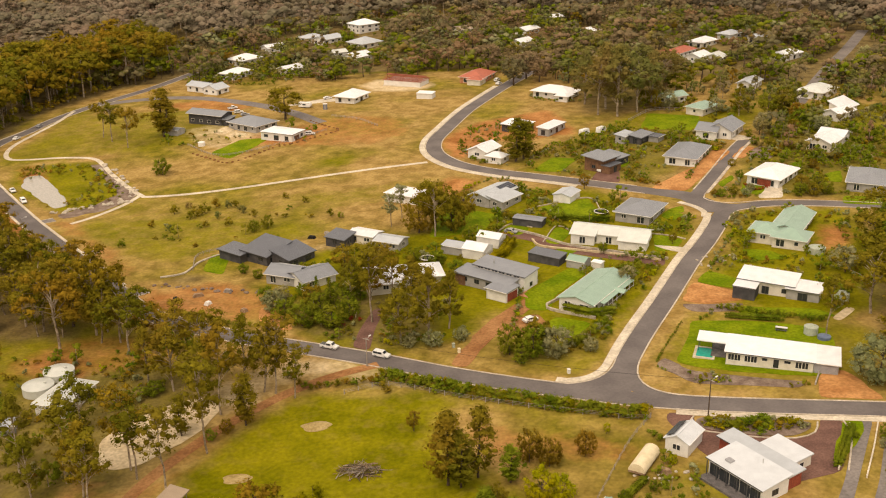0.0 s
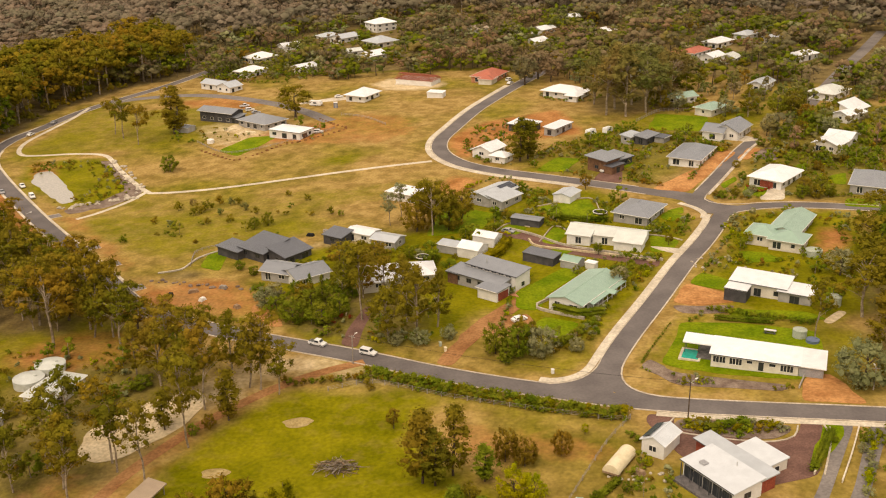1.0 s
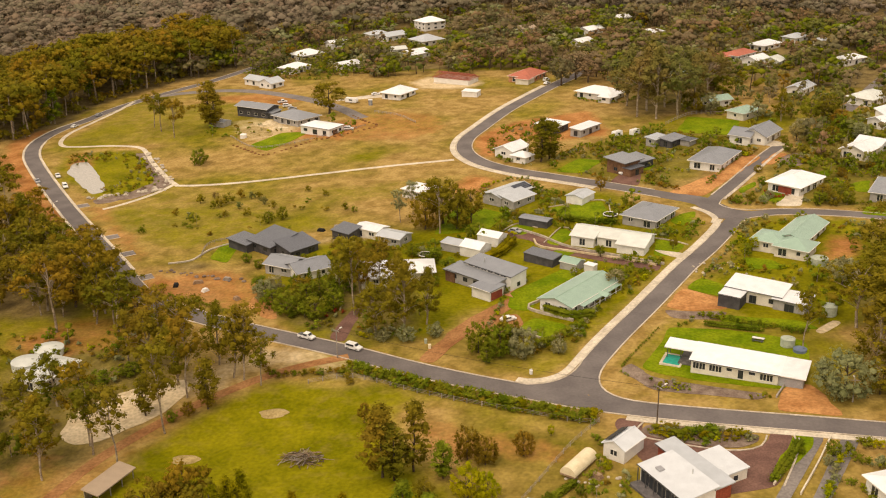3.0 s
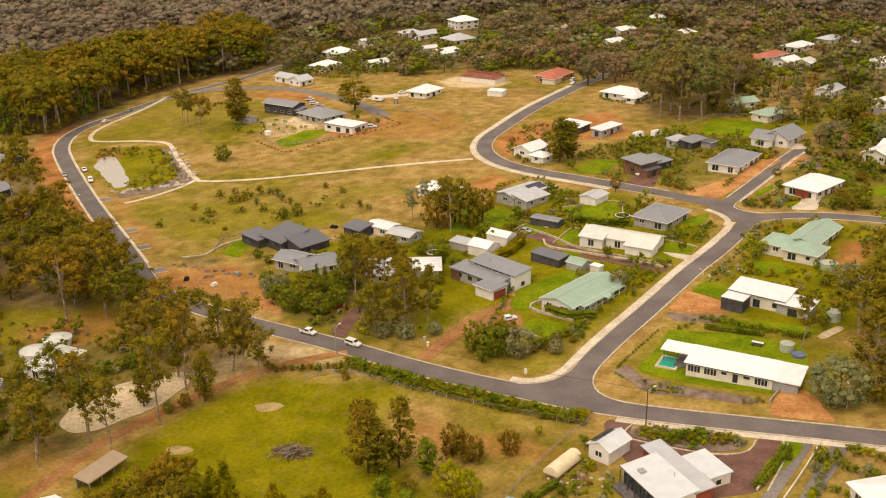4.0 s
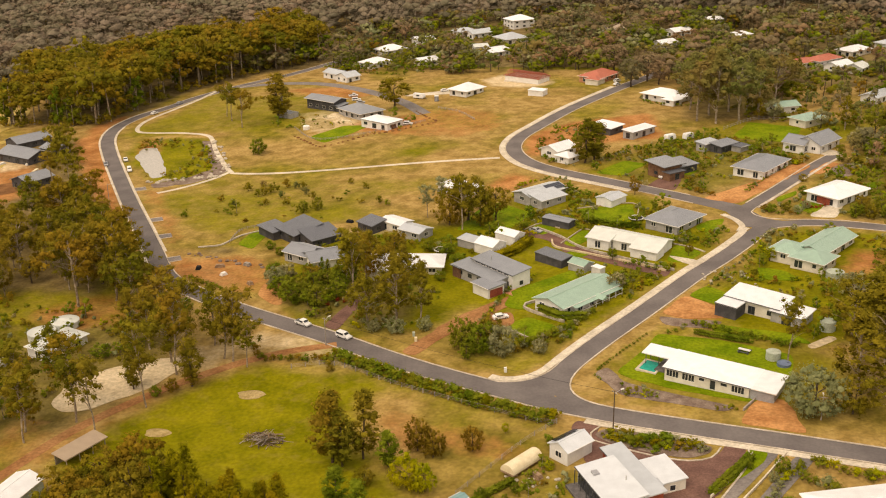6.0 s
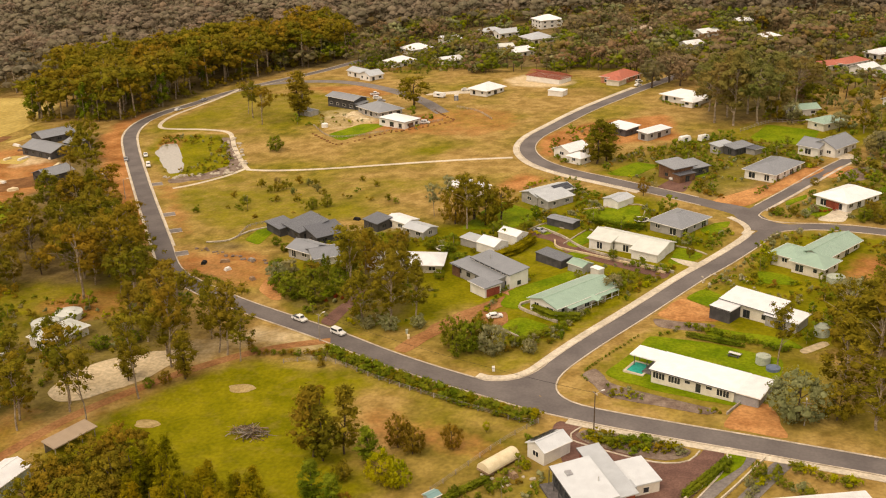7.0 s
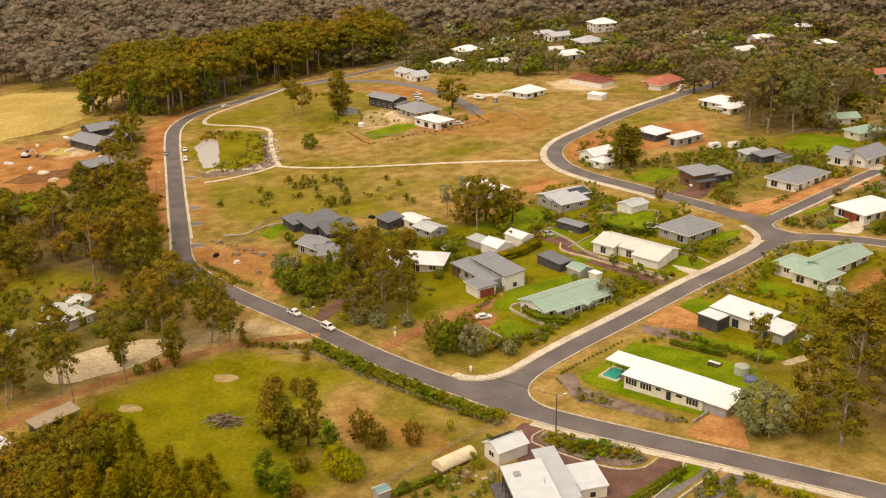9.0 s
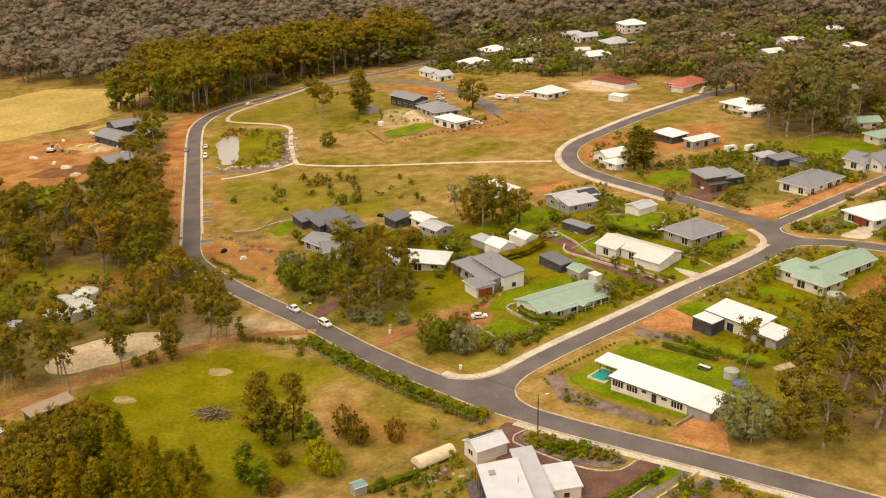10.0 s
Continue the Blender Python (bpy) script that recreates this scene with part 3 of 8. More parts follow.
LAWN = "freshly mown bright green garden lawn"
for k, pts in enumerate([
    [(52, 219), (58, 232), (60, 240), (75, 238), (91, 232), (90, 222), (82, 208.5), (65, 212.5), (56, 216)],
    [(23, 239), (27, 246.5), (36, 241.5), (31, 234)],
    [(20, 252), (20, 262), (35, 279), (39, 274), (28, 259), (26, 250)],
    [(-6, 308), (-3, 328), (1, 337), (16, 326), (11, 311)],
    [(16, 310), (20, 316), (26, 312), (22, 305.5)],
    [(29, 299), (34, 312), (38, 306), (33, 296)],
    [(60, 287), (62, 301), (70, 295), (66, 287)],
    [(30, 331), (47, 337), (49, 324), (36, 320)],
    [(79, 420), (86, 444), (106, 435), (102, 412)],
    [(31, 371), (40, 387), (49, 383), (41, 368)],
    [(-73, 291), (-73, 305), (-67, 304), (-66, 287)],
    [(-98, 423), (-88, 440), (-75, 440), (-80, 428), (-88, 414)],
    [(72, 247), (92, 243), (96, 238), (74, 241)],
    [(66.5, 263.5), (71.5, 271), (79, 263), (76, 257.5)],
    [(96, 276), (92, 283), (84, 285), (86, 276)],
    [(103, 331), (108, 343), (101, 346), (97, 335)],
    [(125, 318.5), (140, 314), (142, 322), (128, 326)],
    [(-31.8, 253.9), (-29.8, 258.6), (-25.6, 256.1), (-25.6, 252.5), (-28.8, 250.5)],
    [(69.5, 321.2), (76.2, 325.1), (75.1, 317.7)],
    [(38.5, 321), (44, 327.5), (52, 325), (47, 317.5)],
    [(29, 288.5), (33, 294), (39, 291.5), (34, 286.5)],
    [(67, 316), (71, 322), (75, 316), (70, 311)],
    [(57, 372), (60, 380), (68, 376), (64, 369)],
    [(121.9, 363.2), (127.3, 365.1), (124.9, 358.1), (121.3, 357.3)],
    [(92.1, 345.3), (99.1, 353.8), (98.9, 349.2), (92.7, 340.9)],
    [(129.6, 349.4), (136.4, 352.1), (132.2, 339.2), (128.6, 340.6)],
    [(80.5, 190.5), (84, 189.8), (83, 185.5), (76, 176.5), (73, 175)],
]):
    patch("lawn", pts, 0.09, "lawn", LAWN, "lawn", 0.3, seed=k)
patch("sandy_arena", [(-74, 189), (-75, 198), (-70, 206), (-62, 212.5), (-54, 215), (-51, 210), (-54, 200), (-63.9, 187.8), (-69, 186)], 0.1, "sand", "oval sandy riding arena between gum trees", "arena", 0.4)
EARTHY = "bare orange gravel driveway"
for k, pts in enumerate([
    [(78.5, 199.6), (82.5, 211), (88, 211), (92, 197.2)],
    [(0, 223.6), (4, 221.8), (10, 235), (23, 255), (27, 262), (24, 264), (14, 251), (8, 242)],
    [(13, 236), (15, 246), (23, 249), (25, 240)],
    [(69, 344), (88, 365), (102, 388), (106, 382), (88, 352), (80, 339)],
    [(104, 374), (112, 388), (116, 385), (108, 372)],
    [(-43, 247), (-40, 247), (-46, 262), (-51, 262), (-50, 253)],
]):
    patch("driveway", pts, 0.07, "track_dirt" if k in (1, 2) else "earth", EARTHY, "driveway", 0.35, seed=40 + k)
PAVED = "dark red brick-paved driveway"
for k, pts in enumerate([
    [(45, 194), (46, 197), (51, 195.5), (50.5, 191), (57, 187.5), (69, 184), (74.5, 187), (76, 191.3), (80, 190.4), (79, 184), (74, 172), (60, 168), (50, 180)],
    [(62, 281), (60.5, 275.5), (31, 291.5), (24, 302), (15, 305.5), (18, 312), (26, 307), (35, 296)],
    [(-24, 235.2), (-23, 244), (-20, 257), (-17, 257), (-19, 244), (-19.5, 233.2)],
    [(50, 356), (55, 368), (62, 366), (60, 352)],
]):
    patch("driveway", pts, 0.06, "paver", PAVED, "driveway", 0.0, seed=60 + k)
PALE = "pale concrete driveway"
patch("driveway", [(101, 328), (108, 345), (114, 346), (109, 327)], 0.08, "concrete", PALE, "driveway")
patch("driveway", [(63, 288), (60, 292), (69.5, 288.5), (68.5, 284)], 0.1, "concrete", PALE, "driveway")
patch("driveway", [(83.2, 190.2), (86.2, 189.6), (75.6, 168.6), (66, 150), (63, 151), (73.0, 168.6)], 0.06, "old_asphalt", "grey asphalt driveway beside clipped hedges", "driveway")
patch("driveway", [(89.0, 189.1), (92.6, 188.5), (82.6, 168.4), (73, 150), (70, 151), (79.4, 168.4)], 0.06, "old_asphalt", "grey asphalt driveway beside clipped hedges", "driveway")
patch("footpath", [(101.6, 241.6), (99.8, 243.2), (94.0, 237.2), (95.6, 235.4)], 0.08, "sand", "pale sandy path beside a garden", "path")
patch("driveway", [(112, 395), (108, 400), (114, 404), (119, 397)], 0.1, "concrete", PALE, "driveway")
patch("driveway", [(-44, 502), (-75, 495), (-76, 498), (-60, 506), (-44, 505)], 0.06, "concrete", PALE, "driveway")
patch("garden_bed", [(47, 217.5), (50, 221.5), (54, 214.5), (65, 210.5), (78, 206.5), (76, 204), (54, 208.5)], 0.1, "mulch", "grey mulched garden bed along the verge", "garden bed", 0.3)
patch("garden_bed", [(50, 191.5), (52, 194.3), (69, 191.2), (73.5, 190), (73, 187.5), (69, 185), (62, 186), (53, 189)], 0.12, "mulch", "mulched garden bed inside the paved drive", "garden bed", 0.2)
patch("driveway", [(60.2, 252.0), (65.8, 263.5), (69, 261.5), (76.5, 255.5), (76, 250.5), (66, 249.5)], 0.08, "earth", EARTHY, "driveway", 0.4, seed=77)
patch("garden_bed", [(59.6, 250.2), (66, 249), (76, 248.5), (72, 244), (61.5, 245)], 0.07, "mulch", "grey mulched bed beside an orange drive", "garden bed", 0.3)
patch("dry_field", [(-360, 420), (-345, 480), (-305, 486), (-268, 470), (-256, 446), (-255, 410), (-272, 372), (-310, 372)], 0.1, "straw", "pale straw-coloured mown hay field", "field", 1.2)
patch("rock_bed", [(-146, 416), (-141, 416), (-116, 378), (-124, 361), (-136, 353), (-140, 358), (-130, 367), (-124, 380), (-137, 403)], 0.05, "mulch", "grey rocky bed along the pond path", "rock bed", 0.9, seed=5)
patch("pond", [(-165, 391), (-167.5, 403), (-162, 405), (-152, 391), (-139, 369), (-143, 365), (-154, 378)], 0.05, "pond_water", "still muddy pond reflecting a pale sky", "pond", 0.6)
patch("road", [(68, 337.5), (70, 344.5), (81, 338), (84.5, 332), (88.5, 325), (95, 323), (88, 317.5), (82, 317), (78.5, 326), (76, 333)], 0.053, "asphalt", "asphalt junction of the side streets", "road")
for k, (cx, cy, rx, ry) in enumerate([(-29, 200.3, 3.2, 2.0), (-43, 182, 2.9, 1.9)]):
    patch("bare_patch", [(cx + rx * (1 + 0.12 * math.sin(3 * a + k) + 0.07 * math.sin(7 * a)) * math.cos(a), cy + ry * (1 + 0.1 * math.sin(2 * a + k)) * math.sin(a)) for a in np.linspace(0, 6.0, 22)], 0.05, "dust", "round bare sandy patch in the paddock", "bare ground", 0.15, seed=k)

patch("soil_patch", [(-259, 398), (-260, 408), (-250, 409), (-249, 397)], 0.08, "soil", "dark turned soil beside a hay field", "bare ground", 0.5)
patch("soil_patch", [(-212, 325), (-212, 338), (-196, 352), (-184, 352), (-188, 338), (-200, 326)], 0.07, "soil", "dark red turned soil on a building site", "bare ground", 0.6)
patch("sand_patch", [(-230, 366), (-226, 378), (-217, 377), (-214, 366)], 0.11, "straw", "yellow sand spread on a building site", "bare ground", 0.5)
patch("sand_patch", [(-247, 398), (-243, 412), (-239, 410), (-241, 398)], 0.11, "straw", "yellow sand pad beside a new house", "bare ground", 0.4)
patch("gravel_yard", [(113.0, 382.2), (119.2, 386.9), (121.2, 375.9), (116.1, 368.9), (110.8, 374.6)], 0.07, "mulch", "grey gravel yard behind a white house", "yard", 0.4)
patch("gravel_yard", [(-109.9, 446.9), (-104.0, 453.7), (-94.5, 446.0), (-90.9, 435.6), (-100.0, 435.5)], 0.09, "dust", "pale gravel pad beside new houses", "yard", 0.3)
patch("site_lawn", [(-196, 292), (-190, 318), (-172, 312), (-164, 300), (-176, 290)], 0.09, "lawn", LAWN, "lawn", 0.4)


# ---- houses ----
def roof_form(kind, L, W, pitch, over):
    """Corners and faces of a roof over a plan L by W, eaves at height 0, ridge along x."""
    a, b = L / 2 + over, W / 2 + over
    h = b * pitch
    t = 0.18
    if kind == "hip":
        r = max(a - b, 0.05)
        v = [(-a, -b, 0), (a, -b, 0), (a, b, 0), (-a, b, 0), (-r, 0, h), (r, 0, h)]
        f = [(0, 1, 5, 4), (1, 2, 5), (2, 3, 4, 5), (3, 0, 4)]
        under = [(-a, -b, -t), (a, -b, -t), (a, b, -t), (-a, b, -t)]
        k = len(v)
        v += under
        f += [(k + 3, k + 2, k + 1, k), (0, k, k + 1, 1), (1, k + 1, k + 2, 2), (2, k + 2, k + 3, 3), (3, k + 3, k, 0)]
        return v, f
    if kind == "gable":
        v = [(-a, -b, 0), (a, -b, 0), (a, b, 0), (-a, b, 0), (-a, 0, h), (a, 0, h)]
        v += [(x, y, z - t) for x, y, z in v]
        f = [(0, 1, 5, 4), (2, 3, 4, 5), (7, 6, 10, 11), (9, 8, 11, 10), (0, 6, 7, 1), (2, 8, 9, 3), (0, 4, 10, 6), (4, 3, 9, 10), (1, 7, 11, 5), (5, 11, 8, 2)]
        return v, f
    rise = {"skillion": 2 * b * pitch, "flat": 0.02 * b}[kind]
    v = [(-a, -b, 0), (a, -b, 0), (a, b, rise), (-a, b, rise)]
    v += [(x, y, z - 0.25) for x, y, z in v]
    return v, [(0, 1, 2, 3), (7, 6, 5, 4), (0, 4, 5, 1), (1, 5, 6, 2), (2, 6, 7, 3), (3, 7, 4, 0)]


def gable_wall(L, W, eave, kind, pitch, over, sink):
    """Walls up to the underside of the roof."""
    a, b = L / 2, W / 2
    v = [(-a, -b, -sink), (a, -b, -sink), (a, b, -sink), (-a, b, -sink)]
    if kind == "gable":
        top = eave - 0.18 + over * pitch
        v += [(-a, -b, top), (a, -b, top), (a, b, top), (-a, b, top), (-a, 0, top + b * pitch), (a, 0, top + b * pitch)]
        f = [(0, 1, 5, 4), (1, 2, 6, 9, 5), (2, 3, 7, 6), (3, 0, 4, 8, 7), (4, 5, 9, 8), (6, 7, 8, 9), (3, 2, 1, 0)]
    elif kind == "skillion":
        lo, hi = eave - 0.25 + over * pitch, eave - 0.25 + (over + W) * pitch
        v += [(-a, -b, lo), (a, -b, lo), (a, b, hi), (-a, b, hi)]
        f = [(0, 1, 5, 4), (1, 2, 6, 5), (2, 3, 7, 6), (3, 0, 4, 7), (4, 5, 6, 7), (3, 2, 1, 0)]
    else:
        top = eave - 0.2
        v += [(-a, -b, top), (a, -b, top), (a, b, top), (-a, b, top)]
        f = [(0, 1, 5, 4), (1, 2, 6, 5), (2, 3, 7, 6), (3, 0, 4, 7), (4, 5, 6, 7), (3, 2, 1, 0)]
    return v, f


WINDOW_MESHES = {}


def window_mesh(w, h, trim, halves):
    """A frame cut from one slab, its lights sunk into it, and the pane that fits a light."""
    key = (w, h, trim, halves)
    if key not in WINDOW_MESHES:
        bm = block(-w / 2, -0.09, 0, w / 2, 0.02, h)
        front = [f for f in bm.faces if f.normal.y < -0.9]
        if halves == 2:
            geom = front + list({e for f in front for e in f.edges}) + list({v for f in front for v in f.verts})
            bmesh.ops.bisect_plane(bm, geom=geom, plane_co=(0, 0, 0), plane_no=(1, 0, 0))
            front = [f for f in bm.faces if f.normal.y < -0.9]
        bmesh.ops.inset_individual(bm, faces=front, thickness=0.07, depth=-0.06)
        me = bpy.data.meshes.new("window")
        bm.to_mesh(me)
        bm.free()
        me.materials.append(M[trim])
        pw = w / halves - 0.16
        bm = block(-pw / 2, -0.055, 0.08, pw / 2, -0.034, h - 0.08)
        pane = bpy.data.meshes.new("pane")
        bm.to_mesh(pane)
        bm.free()
        pane.materials.append(M["glass"])
        WINDOW_MESHES[key] = (me, pane)
    return WINDOW_MESHES[key]


def window_part(parent, m, w, h, trim, near=True):
    """A framed window; local x along the wall, -y outwards."""
    halves = 2 if near and w > 1.5 else 1
    me, pane = window_mesh(w, h, trim, halves)
    fr = new("window", me)
    fr.parent, fr.matrix_local = parent, m
    for k in range(halves):
        o = new("pane", pane)
        o["label"] = "dark reflecting glass"
        o.parent = fr
        o.location.x = (k + 0.5) * w / halves - w / 2
    return fr


def wing(parent, dx, dy, L, W, turn, eave, kind, pitch, roof, wall, over=0.5, trim="white_trim", openings="sewn", sink=1.2, door=None, lift=0.0, seed=0):
    """One roofed volume of a house: walls, roof with ridge cap and gutters, windows on the named sides."""
    rng = random.Random(seed + int(L * 10))
    m = pose(dx, dy, lift, 0, 0, turn)
    v, f = gable_wall(L, W, eave, kind, pitch, over, sink if not lift else 0.0)
    mesh_part("wall", v, f, wall, parent).matrix_local = m
    v, f = roof_form(kind, L, W, pitch, over)
    r = mesh_part("roof", v, f, roof, parent)
    r.matrix_local = m @ Matrix.Translation((0, 0, eave))
    a, b = L / 2 + over, W / 2 + over
    edges = [(-a - 0.02, -b - 0.12, a + 0.02, -b - 0.003)]
    if kind in ("hip", "gable"):
        edges.append((-a - 0.02, b + 0.003, a + 0.02, b + 0.12))
    if kind == "hip":
        edges += [(-a - 0.12, -b, -a - 0.003, b), (a + 0.003, -b, a + 0.12, b)]
    for x0, y0, x1, y1 in edges:
        part("gutter", block(x0, y0, -0.16, x1, y1, 0.0), trim, parent).matrix_local = m @ Matrix.Translation((0, 0, eave))
    if kind in ("hip", "gable"):
        ridge = max(a - b, 0.1) if kind == "hip" else a
        cap = bmesh.new()
        box(cap, -ridge, -0.14, b * pitch - 0.03, ridge, 0.14, b * pitch + 0.05)
        part("ridge_cap", cap, roof, parent).matrix_local = m @ Matrix.Translation((0, 0, eave))
    sides = {"s": (L, pose(0, -W / 2, 0, 0, 0, 0)), "n": (L, pose(0, W / 2, 0, 0, 0, 180)), "e": (W, pose(L / 2, 0, 0, 0, 0, 90)), "w": (W, pose(-L / 2, 0, 0, 0, 0, -90))}
    for side in openings:
        length, sm = sides[side]
        n = max(1, int(length / 4.2))
        for k in range(n):
            x = (k + 0.5) * length / n - length / 2
            tall = rng.random() < 0.35 and eave < 4
            w, h = (rng.choice((1.8, 2.4)), 2.1) if tall else (rng.choice((1.2, 1.6, 2.0)), 1.2)
            levels = [0.1 if tall else 1.0] if eave < 4.5 else [0.9, 3.4]
            for z in levels:
                if z + h < eave - 0.3 and w < length / n - 0.3:
                    window_part(parent, m @ sm @ Matrix.Translation((x, -0.01, z)), w, h, trim, parent.location.y < 420)
    if door:
        side, x, w, colour = door
        length, sm = sides[side]
        bm = bmesh.new()
        box(bm, -w / 2, -0.08, 0, w / 2, 0.0, 2.2)
        for k in range(1, 5):
            box(bm, -w / 2 + 0.05, -0.1, 0.44 * k - 0.3, w / 2 - 0.05, -0.08, 0.44 * k)
        part("garage_door", bm, colour, parent, "closed panelled garage door").matrix_local = m @ sm @ Matrix.Translation((x, -0.01, 0))
    return m


def house(name, label, x, y, turn, wings, category="house", z=None):
    """A building of one or more wings about its base."""
    h = base(name, x, y, z, turn, label, category)
    for k, w in enumerate(wings):
        wing(h, *w[0], **{**w[1], "seed": k})
    return h


def simple(label, x, y, L, W, turn, eave, kind, pitch, roof, wall, name="house", category="house", **more):
    return house(name, label, x, y, turn, [((0, 0, L, W, 0, eave, kind, pitch, roof, wall), more)], category)


def mesh_wedge(w, d, high):
    """A small gabled porch roof, its ridge running out along y."""
    bm = bmesh.new()
    v = [bm.verts.new(p) for p in ((-w / 2, -d, 0), (w / 2, -d, 0), (0, -d, high), (-w / 2, d, 0), (w / 2, d, 0), (0, d, high))]
    for q in ((0, 1, 2), (3, 5, 4), (0, 2, 5, 3), (1, 4, 5, 2), (0, 3, 4, 1)):
        bm.faces.new([v[k] for k in q])
    return bm


def verandah(h, x0, x1, y, deep, eave, roof, post="white_trim", rail=True):
    """A lean-to roof on posts along the south side of a house, from wall y outwards."""
    v = [(x0, y - deep, eave - 0.45), (x1, y - deep, eave - 0.45), (x1, y, eave - 0.1), (x0, y, eave - 0.1)]
    v += [(a, b, c - 0.1) for a, b, c in v]
    mesh_part("verandah_roof", v, [(0, 1, 2, 3), (7, 6, 5, 4), (0, 4, 5, 1), (1, 5, 6, 2), (2, 6, 7, 3), (3, 7, 4, 0)], roof, h)
    n = max(2, int((x1 - x0) / 2.6))
    for k in range(n + 1):
        x = x0 + 0.15 + (x1 - x0 - 0.3) * k / n
        part("post", block(x - 0.08, y - deep + 0.1, -0.8, x + 0.08, y - deep + 0.26, eave - 0.5), post, h)
    part("verandah_floor", block(x0, y - deep, -0.8, x1, y - 0.05, 0.15), "grey_wood", h)
    if rail:
        part("rail", block(x0, y - deep + 0.14, 0.95, x1, y - deep + 0.22, 1.03), post, h)


# front block, along the near street
POOL_HOUSE = house("house", "long low white-roofed modern house beside a pool", 75.6, 216.6, -19, [
    ((-2.6, 0, 18.8, 8.6, 0, 2.85, "skillion", 0.035, "white_roof", "cream_wall"), dict(trim="dark_trim", openings="n")),
    ((9.5, 0.05, 5.2, 8.4, 0, 2.83, "skillion", 0.035, "white_roof", "grey_wall"), dict(trim="white_trim", openings="", door=("s", 0, 4.6, "grey_paint"), over=0.48)),
])
ph = POOL_HOUSE
for x, w, z, h in ((-10.0, 2.8, 0.75, 1.6), (-6.4, 2.8, 0.75, 1.6), (-3.4, 1.3, 1.5, 0.8), (-0.9, 1.3, 0.1, 2.2), (1.5, 1.5, 1.5, 0.8), (4.6, 2.8, 0.75, 1.6)):
    fr = window_part(ph, pose(x - 0.2, -4.31, z), w, h, "white_trim")
    if w > 2:
        for kx in (-0.7, 0.7):
            part("glazing_bar", block(kx - 0.04, -0.075, 0.05, kx + 0.04, -0.05, h - 0.05), "white_trim", fr)
v, f = roof_form("flat", 7.2, 5.0, 0.0, 0.2)
mesh_part("patio_roof", v, f, "white_roof", ph).matrix_local = pose(-15.2, 2.0, 3.07)
for px, py in ((-18.6, 1.1), (-18.6, 4.1), (-15.5, 1.1)):
    part("post", block(px - 0.07, py - 0.07, -1.0, px + 0.07, py + 0.07, 2.8), "dark_trim", ph)
deck = base("deck", 63.2, 223.4, None, -19, "grey timber deck beside the swimming pool", "deck")
for k in range(22):
    part("plank", block(-1.7, -3.6 + k * 0.33, -0.3, 1.7, -3.3 + k * 0.33, 0.28), "deck_wood", deck)
pool = base("swimming_pool", 59.6, 222.4, None, -19, "turquoise plunge pool with pale coping", "swimming pool")
part("water", block(-1.9, -2.5, -0.4, 1.9, 2.5, 0.2), "pool_water", pool, "clear turquoise water")
bm = bmesh.new()
for b in ((-2.5, -3.1, 2.4, -2.5), (-2.5, 2.5, 2.4, 3.0), (-2.5, -2.5, -1.9, 2.5), (1.9, -2.5, 2.4, 2.5)):
    box(bm, b[0], b[1], -0.5, b[2], b[3], 0.3)
part("coping", bm, "concrete", pool)

gh = simple("long pale green metal-roofed house with a white verandah", 38.6, 257.8, 22.5, 9.4, 57, 2.8, "gable", 0.27, "green_roof", "white_wall", over=0.6)
verandah(gh, -8.5, 10.5, -4.7, 2.0, 2.85, "green_roof")
part("porch_gable", mesh_wedge(2.6, 1.6, 0.75), "green_roof", gh).matrix_local = pose(1.5, -6.6, 2.45)
SK = house("house", "grey skillion-roofed house with a dark red garage door", 13.8, 269.2, -38, [
    ((0.5, 2.4, 17, 6.4, 0, 4.5, "skillion", 0.1, "grey_roof", "white_wall"), dict(trim="dark_trim", over=0.35)),
    ((-1.5, -3.0, 17, 4.6, 0, 3.1, "skillion", 0.12, "grey_roof", "grey_wall"), dict(trim="dark_trim", openings="sw")),
    ((-9.2, -2.6, 3.4, 6.0, 0, 3.0, "skillion", 0.08, "grey_roof", "brown_wall"), dict(trim="dark_trim", openings="w")),
    ((5.8, -6.6, 6.4, 5.6, 0, 2.9, "skillion", 0.05, "grey_roof", "white_wall"), dict(trim="white_trim", openings="w", door=("e", 0, 4.4, "red_wall"))),
])
for k in range(6):
    window_part(SK, pose(-5.6 + 2.4 * k, -0.83, 3.72), 1.9, 0.6, "white_trim")
part("porch", block(9.0, -3.6, -0.6, 12.0, 0.4, 0.25), "brick", SK)
part("chimney", drum(bmesh.new(), (-3.0, 2.0, 4.6), (-3.0, 2.0, 6.2), 0.14, 0.14, 10), "steel", SK)
simple("low dark grey steel shed", 28.5, 284.0, 10.0, 4.6, -34, 2.5, "skillion", 0.08, "dark_roof", "dark_wall", "shed", "shed", trim="dark_trim", openings="s", over=0.15)
simple("small pale green gabled garden shed", 36.9, 279.2, 5.4, 4.4, -32, 2.2, "gable", 0.4, "green_roof", "grey_wall", "shed", "shed", openings="s", over=0.2)
simple("tiny white box shed beside green shed", 42.0, 277.0, 3.0, 2.2, -32, 2.0, "flat", 0.0, "white_roof", "white_wall", "shed", "shed", openings="", over=0.1)
house("house", "cream brick house under a cream metal roof", 48.6, 297.0, -21, [
    ((0, 1.5, 22.5, 8.4, 0, 2.9, "gable", 0.30, "cream_roof", "white_wall"), dict(openings="swn")),
    ((7.6, -3.4, 8.0, 5.4, 0, 2.9, "skillion", 0.2, "cream_roof", "white_wall"), dict(openings="", door=("e", 0, 4.6, "white_paint"))),
    ((-7.5, -3.0, 7.0, 3.4, 0, 2.9, "skillion", 0.2, "cream_roof", "white_wall"), dict(openings="s")),
])
